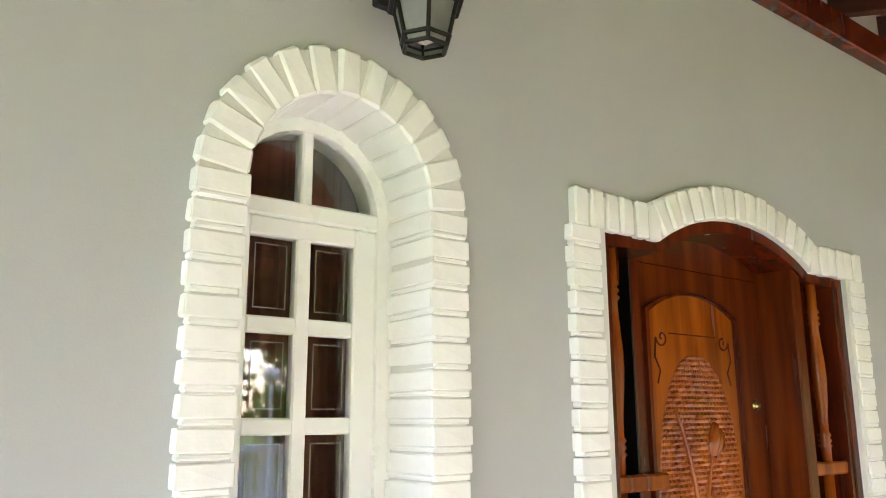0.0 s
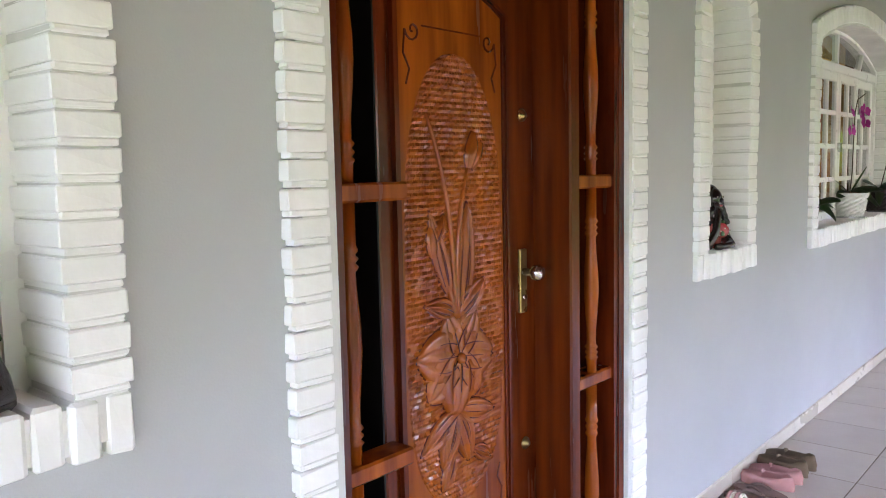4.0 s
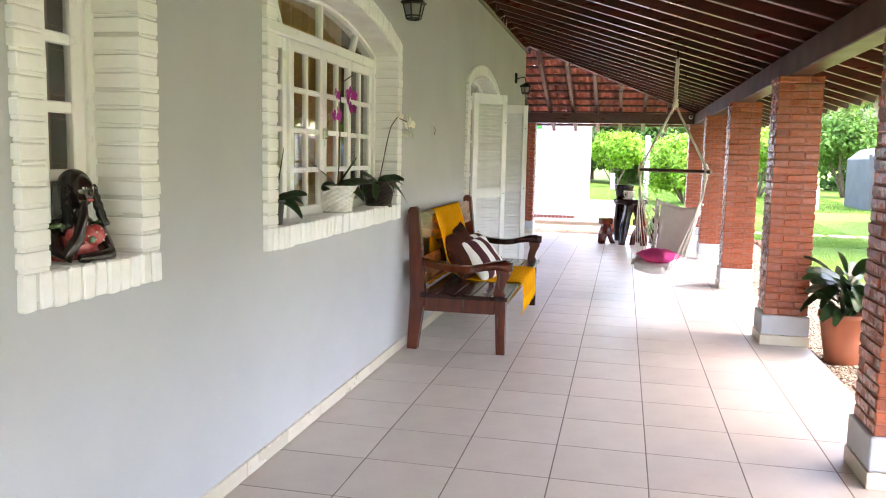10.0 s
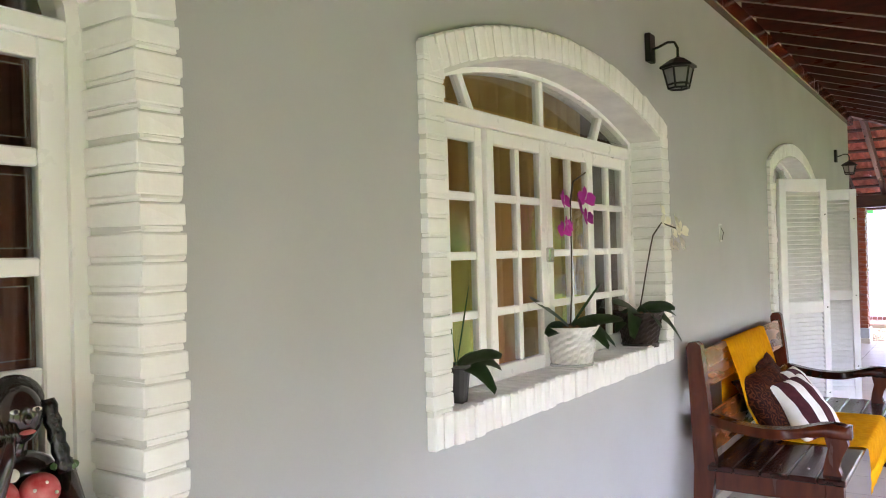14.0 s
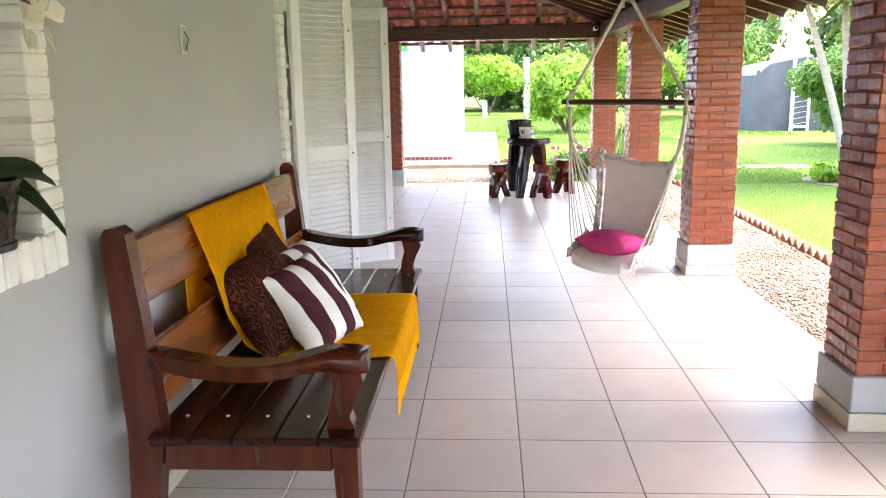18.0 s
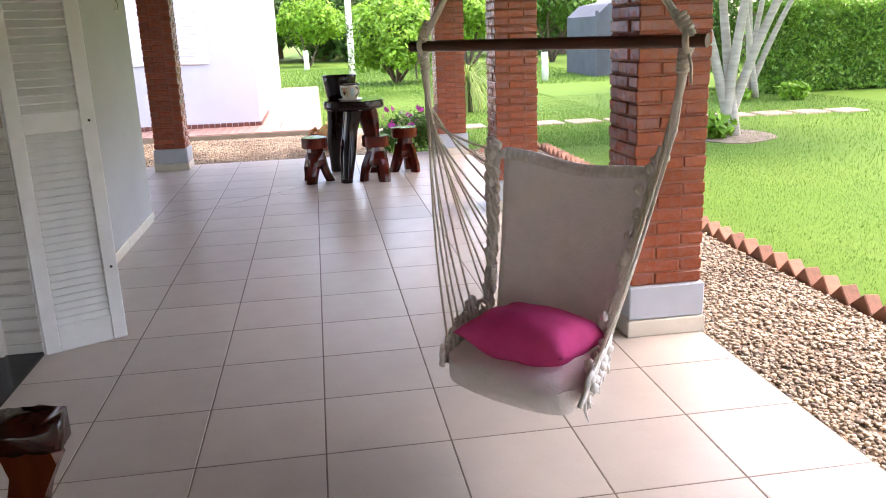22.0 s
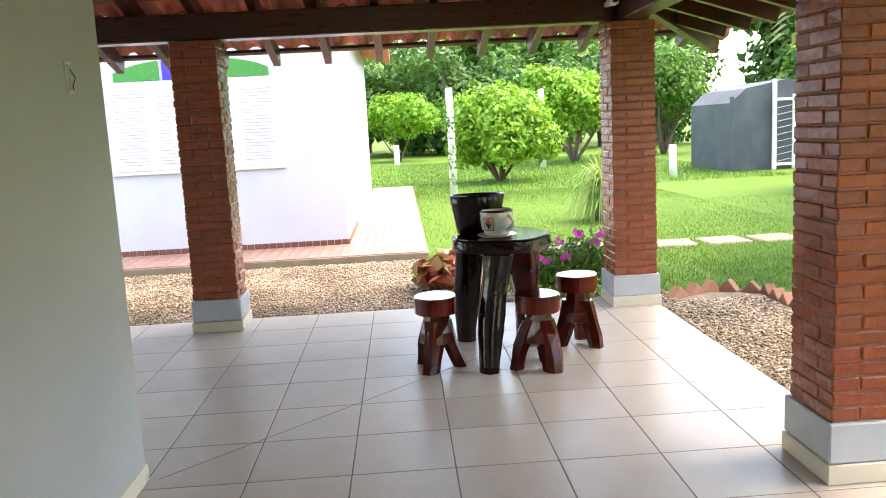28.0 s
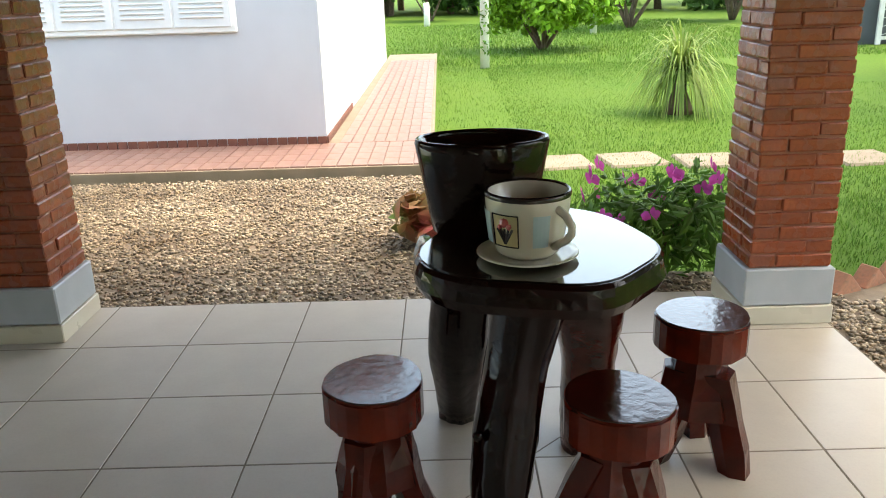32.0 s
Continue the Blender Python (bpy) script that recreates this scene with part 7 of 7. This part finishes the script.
v = np.stack([c - t * ln, c + s * ln * 0.5, c + t * ln, c - s * ln * 0.5], 1)
i = np.arange(n)[:, None] * 4
raw("leaves", v.reshape(-1, 3).tolist(), np.concatenate([i + np.array([0, 1, 2]), i + np.array([0, 2, 3])]).tolist(), LEAFH, hedge)
seat = boxed("masonry_block", -0.3, 0.3, -1.2, 1.2, 0, 0.32, WHITEP, None, "", 0.02)
seat.matrix_world = pose(22.3, -14.6, -0.13)
tagged(seat, "low white-painted masonry block before the hedge", "masonry block")


# far woods round the grounds, in joined masses of trees
def woods(spots, seed, material, label, size=0.55):
    rng = random.Random(seed)
    blobs = []
    for x, y, h in spots:
        for k in range(6):
            a, q = rng.uniform(0, 6.28), rng.uniform(0.2, 2.0)
            blobs.append((x + q * math.cos(a), y + q * math.sin(a), h * rng.uniform(0.15, 0.85), rng.uniform(1.2, 2.2), rng.uniform(1.2, 2.2), h * rng.uniform(0.15, 0.24)))
    ob = leaf_cloud("woods", blobs, len(spots) * 2300, size, material, None, "", seed)
    tagged(ob, label, "woods", kind="stuff")
    bm = bmesh.new()
    for x, y, h in spots:
        tube(bm, [(x, y, -0.3), (x + rng.uniform(-0.3, 0.3), y + rng.uniform(-0.3, 0.3), h * 0.4), (x + rng.uniform(-0.6, 0.6), y + rng.uniform(-0.6, 0.6), h * 0.75)], [0.22, 0.17, 0.08], 6)
    tagged(part("wood_trunks", bm, TRUNK), "grey-brown trunks of the far woods", "trunks", kind="stuff")


rng = random.Random(31)
woods([(55 + rng.uniform(-2, 3), -13 + 2.6 * k + rng.uniform(-1, 1), rng.uniform(5, 7.5)) for k in range(9)], 38, LEAFC, "dark green trees behind the lawn", 0.42)
woods([(45 + rng.uniform(-2, 2) - 2.4 * k, -19 - 2.2 * k + rng.uniform(-1, 1), rng.uniform(5.5, 7.5)) for k in range(6)], 39, LEAFB, "green trees behind the hedge", 0.38)
woods([(62 + rng.uniform(-3, 6), -16 + 3.6 * k + rng.uniform(-1, 1), rng.uniform(6.5, 10)) for k in range(15)], 32, LEAFB, "mixed green trees along the far edge of the grounds")
woods([(70 + rng.uniform(-3, 6), -18 + 4.2 * k + rng.uniform(-1, 1), rng.uniform(8, 12)) for k in range(12)], 33, LEAFY, "olive-green trees along the far edge of the grounds")
woods([(56 + rng.uniform(-4, 4), -20 - 3.2 * k + rng.uniform(-1, 1), rng.uniform(7, 11)) for k in range(8)], 34, LEAFC, "dark green trees along the far edge of the grounds")
woods([(44 + rng.uniform(-3, 3) - 3.5 * k, -33 + rng.uniform(-2, 2), rng.uniform(7, 11)) for k in range(12)], 35, LEAFB, "green trees along the south edge of the grounds", 0.45)
woods([(2 + rng.uniform(-1, 1) - 4 * k, -34 + rng.uniform(-2, 2), rng.uniform(7, 10)) for k in range(6)], 36, LEAFC, "dark green trees along the south edge of the grounds", 0.5)
# added out of view: darkens the wall's left end, gives the panes green reflections
woods([(-8 + rng.uniform(-1, 1) + 3.2 * k, -13.5 + rng.uniform(-1.5, 1.5), rng.uniform(6, 8)) for k in range(6)], 37, LEAFB, "green trees added out of view to cut sky light on the front wall, mirrored in the panes", 0.3)


def frond(bm, base, ang, ln, rise, droop, leaflets=16, ll=0.45, wd=0.022):
    """A feather palm frond."""
    ca, sa = math.cos(ang), math.sin(ang)
    pts = []
    for k in range(11):
        t = k / 10
        pts.append(Vector((base[0] + ln * t * ca, base[1] + ln * t * sa, base[2] + rise * t - droop * t * t)))
    tube(bm, pts, [0.018 * (1 - 0.85 * k / 10) for k in range(11)], 5)
    for k in range(leaflets):
        t = 0.15 + 0.85 * k / leaflets
        q = t * 10
        p = pts[int(min(9, q))].lerp(pts[int(min(9, q)) + 1], q - int(min(9, q)))
        l = ll * (0.4 + 1.0 * math.sin(math.pi * min(1, t * 0.8 + 0.12)))
        for sg in (-1, 1):
            d = Vector((ca * 0.55 - sg * sa * 0.85, sa * 0.55 + sg * ca * 0.85, -0.32))
            e1, e2 = p + d * l * 0.5 + Vector((0, 0, 0.04)), p + d * l + Vector((0, 0, -0.1 * l))
            w = Vector((ca, sa, 0)) * wd
            a0, a1, b0, b1, c0 = bm.verts.new(p - w * 0.5), bm.verts.new(p + w * 0.5), bm.verts.new(e1 - w), bm.verts.new(e1 + w), bm.verts.new(e2)
            bm.faces.new((a0, a1, b1, b0))
            bm.faces.new((b0, b1, c0))


def palm(x, y, tips, label, seed, r=0.075):
    p = thing("palm", (x, y, -0.13), label, "palm tree")
    rng = random.Random(seed)
    for k, tip in enumerate(tips):
        f = Vector((rng.uniform(-0.15, 0.15), rng.uniform(-0.15, 0.15), -0.05))
        bm = bmesh.new()
        pts = bez(f, (tip[0] * 0.35, tip[1] * 0.35, tip[2] * 0.55), tip, 14)
        tube(bm, pts, [r * (1.25 - 0.55 * i / 14) * (1.06 if i % 2 else 1.0) for i in range(15)], 9)
        part("trunk", bm, PALMT, p, "", True)
        bm = bmesh.new()
        tube(bm, [tip, (tip[0] * 1.02, tip[1] * 1.02, tip[2] + 0.35)], [r * 0.75, r * 0.4], 8)
        part("crownshaft", bm, PALML, p, "", True)
        bm = bmesh.new()
        for i in range(10):
            frond(bm, (tip[0], tip[1], tip[2] + 0.32), i * 0.628 + rng.uniform(-0.25, 0.25), rng.uniform(1.2, 1.7), rng.uniform(0.5, 1.2), rng.uniform(0.9, 1.7), 26, 0.46, 0.032)
        part("fronds", bm, PALML, p, "arching feather fronds")


palm(18.75, -5.4, [(-0.1, -0.4, 2.95), (-0.24, -1.05, 2.6), (0.15, 0.75, 2.95), (0.55, -0.1, 2.7)], "clump of pale-trunked palms leaning over the lawn", 3, 0.058)
palm(23.6, -8.5, [(-0.5, 0.75, 3.1), (-0.1, 0.3, 3.5), (0.2, -0.5, 3.2), (-0.3, -1.2, 2.8)], "clump of pale-trunked palms spreading from one foot", 4, 0.052)
for k, (x, y) in enumerate(((18.55, -5.15), (23.2, -8.0), (22.9, -9.0))):
    s = thing("croton", (x, y, -0.12), "low yellow-green croton at the palms' foot", "plant", "crotons under the palms")
    leaf_cloud("leaves", [(0, 0, 0.16, 0.28, 0.28, 0.18)], 260, 0.16, LEAFA, s, "", 60 + k, 0.1)
bm = bmesh.new()
prism(bm, [(0.75 * math.cos(a) * (1 + 0.1 * math.sin(3 * a)), 0.6 * math.sin(a)) for a in [k * 0.2618 for k in range(24)]], -0.3, 0.0, "z")
ob = tagged(part("soil_patch", bm, SOIL), "bare brown soil round the palms", "soil", kind="structure")
ob.matrix_world = pose(18.7, -5.45, -0.118)


def fan_leaf(bm, c, ang, tilt, r, fingers=9, spread=3.1, wd=0.045):
    m = Matrix.Translation(c) @ Euler((0, tilt, ang)).to_matrix().to_4x4()
    for k in range(fingers):
        a = -spread / 2 + spread * k / (fingers - 1)
        q = r * (0.75 + 0.25 * math.cos(a))
        pts = []
        for t, w, z in ((0.04, 0.3, 0), (0.4, 1.0, 0.03), (0.75, 0.7, 0.01), (1.0, 0.12, -0.07)):
            for s in (-1, 1):
                x, y = q * t, s * wd * w / 2
                pts.append(bm.verts.new(m @ Vector((x * math.cos(a) - y * math.sin(a), x * math.sin(a) + y * math.cos(a), z * r))))
        for i in range(3):
            bm.faces.new((pts[2 * i], pts[2 * i + 1], pts[2 * i + 3], pts[2 * i + 2]))


def rhapis(x, y, h, seed):
    p = thing("lady_palm", (x, y, -0.1), "slender lady palm with fan leaves in the gravel", "palm", "lady palms in the gravel")
    rng = random.Random(seed)
    bm = bmesh.new()
    top = (rng.uniform(-0.06, 0.06), rng.uniform(-0.06, 0.06), h * 0.72)
    tube(bm, bez((0, 0, -0.02), (0, 0.02, h * 0.4), top, 8), [0.02 - 0.0008 * k for k in range(9)], 7)
    part("stem", bm, TRUNK, p, "", True)
    for k in range(13):
        a = k * 2.4 + rng.uniform(-0.3, 0.3)
        z = top[2] - 0.3 * h + 0.026 * k * h
        d = rng.uniform(0.1, 0.22)
        c = (top[0] + d * math.cos(a), top[1] + d * math.sin(a), z + d * 1.1)
        bm = bmesh.new()
        tube(bm, [(top[0] * z / top[2], top[1] * z / top[2], z), (c[0], c[1], c[2])], 0.005, 5)
        fan_leaf(bm, c, a, rng.uniform(-1.15, 0.1), rng.uniform(0.27, 0.37), 8, 2.3, 0.04)
        part("fan_leaf", bm, LEAFC, p)


for k, (x, y, h) in enumerate(((6.6, -2.33, 1.3), (6.42, -2.5, 1.6), (6.55, -2.66, 1.45))):
    rhapis(x, y, h, 70 + k)

pot = thing("potted_peace_lily", (8.92, -1.93, -0.07), "peace lily in a terracotta pot on the gravel", "plant")
bm = bmesh.new()
lathe(bm, [(0.12, 0), (0.15, 0.18), (0.175, 0.34), (0.19, 0.35), (0.19, 0.39), (0.165, 0.39), (0.155, 0.33), (0.0, 0.33)], 28)
part("pot", bm, POTC, pot, "terracotta pot", True)
bm = bmesh.new()
for k in range(52):
    a, ti = k * 2.4, random.Random(k)
    b2 = strap_leaf((0.05 * math.cos(a), 0.05 * math.sin(a), 0.36 + ti.uniform(0, 0.36)), a, ti.uniform(0.17, 0.3), ti.uniform(0.045, 0.065), ti.uniform(0.1, 0.3), ti.uniform(0.1, 0.3))
    me = bpy.data.meshes.new("x")
    b2.to_mesh(me)
    b2.free()
    bm.from_mesh(me)
    bpy.data.meshes.remove(me)
    tube(bm, [(0, 0, 0.33), (0.05 * math.cos(a), 0.05 * math.sin(a), 0.36 + ti.uniform(0, 0.2))], 0.004, 4)
part("leaves", bm, ORCHL, pot, "broad dark green leaves", True)

fb = thing("flowering_bush", (18.42, -1.18, -0.1), "periwinkle bush with pink flowers beside the column", "plant")
limbs((0, 0, -0.02), [(0.15, 0.1, 0.35), (-0.12, -0.18, 0.4), (0.0, 0.22, 0.3), (0.1, -0.25, 0.42)], 0.008, TRUNK, fb, "stems", 3)
leaf_cloud("leaves", [(0, 0.12, 0.28, 0.3, 0.28, 0.26), (0, -0.22, 0.32, 0.3, 0.26, 0.3), (0.05, 0.35, 0.2, 0.2, 0.2, 0.18)], 1500, 0.085, LEAFB, fb, "", 80, 0.15, aspect=0.35)
rng = random.Random(6)
for k in range(18):
    a, q = rng.uniform(0, 6.28), rng.uniform(0.1, 0.36)
    bloom((q * math.cos(a) * 0.9 - 0.08, 0.02 + 1.2 * q * math.sin(a), 0.47 + rng.uniform(-0.14, 0.15)), 0.098, radians(rng.uniform(-60, 120)), FLOWR, fb, 90 + k)
cal = thing("caladium", (19.05, -0.15, -0.08), "low pink and green caladium in the gravel", "plant")
leaf_cloud("leaves", [(0, 0, 0.18, 0.24, 0.26, 0.17)], 170, 0.15, CALAD, cal, "", 83, 0.3, aspect=0.8)
limbs((0, 0, -0.02), [(0.1, 0.1, 0.15), (-0.1, -0.1, 0.17), (0, -0.12, 0.14)], 0.006, STEM, cal, "stems", 5)

pt = thing("ponytail_palm", (23.7, -2.85, -0.12), "fountain-like ponytail palm on the lawn", "plant")
bm = bmesh.new()
lathe(bm, [(0.16, 0), (0.15, 0.08), (0.08, 0.25), (0.05, 0.45)], 12)
part("trunk", bm, TRUNK, pt, "", True)
bm = bmesh.new()
rng = random.Random(9)
for k in range(300):
    a = rng.uniform(0, 6.28)
    ln, up, dr = rng.uniform(0.35, 0.8), rng.uniform(0.6, 1.6), rng.uniform(0.9, 1.9)
    z0 = rng.uniform(0.25, 0.5)
    prev = None
    for i in range(6):
        t = i / 5
        c = Vector((ln * t * math.cos(a), ln * t * math.sin(a), z0 + up * t - dr * t * t))
        w = Vector((-math.sin(a), math.cos(a), 0)) * 0.016 * (1 - 0.85 * t)
        cur = (bm.verts.new(c - w), bm.verts.new(c + w))
        if prev:
            bm.faces.new((prev[0], prev[1], cur[1], cur[0]))
        prev = cur
part("leaves", bm, PONYL, pt, "long drooping strap leaves")

# whitewashed posts
for k, (x, y, h, r) in enumerate(((29.5, -0.98, 2.35, 0.085), (45.5, 0.3, 0.85, 0.12), (31.5, -6.6, 0.8, 0.1), (38.5, -4.6, 2.6, 0.1))):
    p = thing("garden_post", (x, y, -0.13), "whitewashed wooden post on the lawn" if h > 1 else "short whitewashed post on the lawn", "post", "whitewashed posts")
    bm = bmesh.new()
    tube(bm, [(0, 0, -0.05), (0.01, 0, h * 0.5), (0, 0.01, h)], [r, r * 0.95, r * 0.9], 10)
    part("post", bm, WHITEP, p, "", True)
    if k == 0:
        leaf_cloud("vine", [(0, 0, 0.4 + 0.32 * q, 0.13, 0.13, 0.2) for q in range(6)], 260, 0.09, LEAFB, p, "green climbing vine", 88, 0.7)

net = thing("shade_shelter", (33.4, -9.65, -0.13), "dark shade-net garden shelter with a white gate", "shelter")
bm = bmesh.new()
prism(bm, [(-1.3, 0), (-1.3, 1.75), (-0.9, 2.1), (-0.2, 2.3), (0.9, 2.1), (1.3, 1.75), (1.3, 0)], -1.2, 1.6, "x")
part("net_cover", bm, NETG, net)
gate = boxed("gate", -1.34, -1.28, 0.15, 0.25, 0.0, 2.3, WHITEP, net, "white metal gate")
for y0, y1, z0, z1 in ((0.15, -0.3, 1.75, 1.82), (0.15, -0.3, 0.1, 0.17), (-0.28, -0.35, 0.0, 1.9)):
    boxed("gate_bar", -1.33, -1.28, y1, y0, z0, z1, WHITEP, gate)
for k in range(9):
    bm = bmesh.new()
    tube(bm, [(-1.3, 0.15, 0.2 + k * 0.17), (-1.3, -0.3, 0.28 + k * 0.17)], 0.008, 4)
    part("gate_wire", bm, WHITEP, gate)
for y in (-1.3, 1.3):
    boxed("frame_post", -1.33, -1.25, y - 0.04, y + 0.04, 0, 1.9, NETG, net)

# grass blades on the nearer lawn
rng = np.random.default_rng(50)


def blades(x0, x1, y0, y1, n, h):
    px, py = rng.uniform(x0, x1, n), rng.uniform(y0, y1, n)
    a, lean, hh = rng.uniform(0, 6.28, n), rng.uniform(0.2, 0.9, n) * h, rng.uniform(0.5, 1.2, n) * h
    w = rng.uniform(0.003, 0.006, n) * (h / 0.05)
    ax, ay = np.cos(a), np.sin(a)
    z = np.full(n, -0.135)
    return np.stack([np.stack([px - ay * w, py + ax * w, z], 1), np.stack([px + ay * w, py - ax * w, z], 1), np.stack([px + ax * lean, py + ay * lean, z + hh], 1)], 1)


v = np.concatenate([blades(8.3, 20, -5.2, -2.78, 80000, 0.026), blades(8.3, 26, -10, -5.2, 45000, 0.045), blades(18.5, 30, -5.2, -0.95, 110000, 0.042), blades(5, 8.3, -9, -3.45, 11000, 0.04), blades(30, 46, -9, 3, 45000, 0.08), blades(21, 31.5, -0.95, -0.12, 5000, 0.045)])
n = len(v)
tagged(raw("grass", v.reshape(-1, 3).tolist(), np.arange(n * 3).reshape(-1, 3).tolist(), BLADE), "short bright green lawn grass", "grass", kind="stuff")

# ---- floor tiles ----
TM = brick_mesh("floor_tile", TP - 0.005, TP - 0.005, 0.01, 0.0015, TILE, 0, 0.0)
loose = []
for k in range(-8, 41):
    for j in range(-4, 13):
        x, y = (k + 0.85 + 0.5) * TP, (j + 0.5) * TP
        x0 = x - TP / 2
        if j >= 3 and k < 34:
            continue
        near = 7 <= k and j < 5
        if near:
            place("tile", TM, pose(x, y, -0.005), floor)
        else:
            loose.append((x, y))
vs, fs = [], []
for x, y in loose:
    h, k = TP / 2 - 0.0025, len(vs)
    for z in (-0.01, 0.0):
        vs += [(x - h, y - h, z), (x + h, y - h, z), (x + h, y + h, z), (x - h, y + h, z)]
    fs += [(k + 4, k + 5, k + 6, k + 7), (k, k + 1, k + 5, k + 4), (k + 1, k + 2, k + 6, k + 5), (k + 2, k + 3, k + 7, k + 6), (k + 3, k, k + 4, k + 7)]
tagged(raw("more_tiles", vs, fs, TILE, floor), kind="stuff")
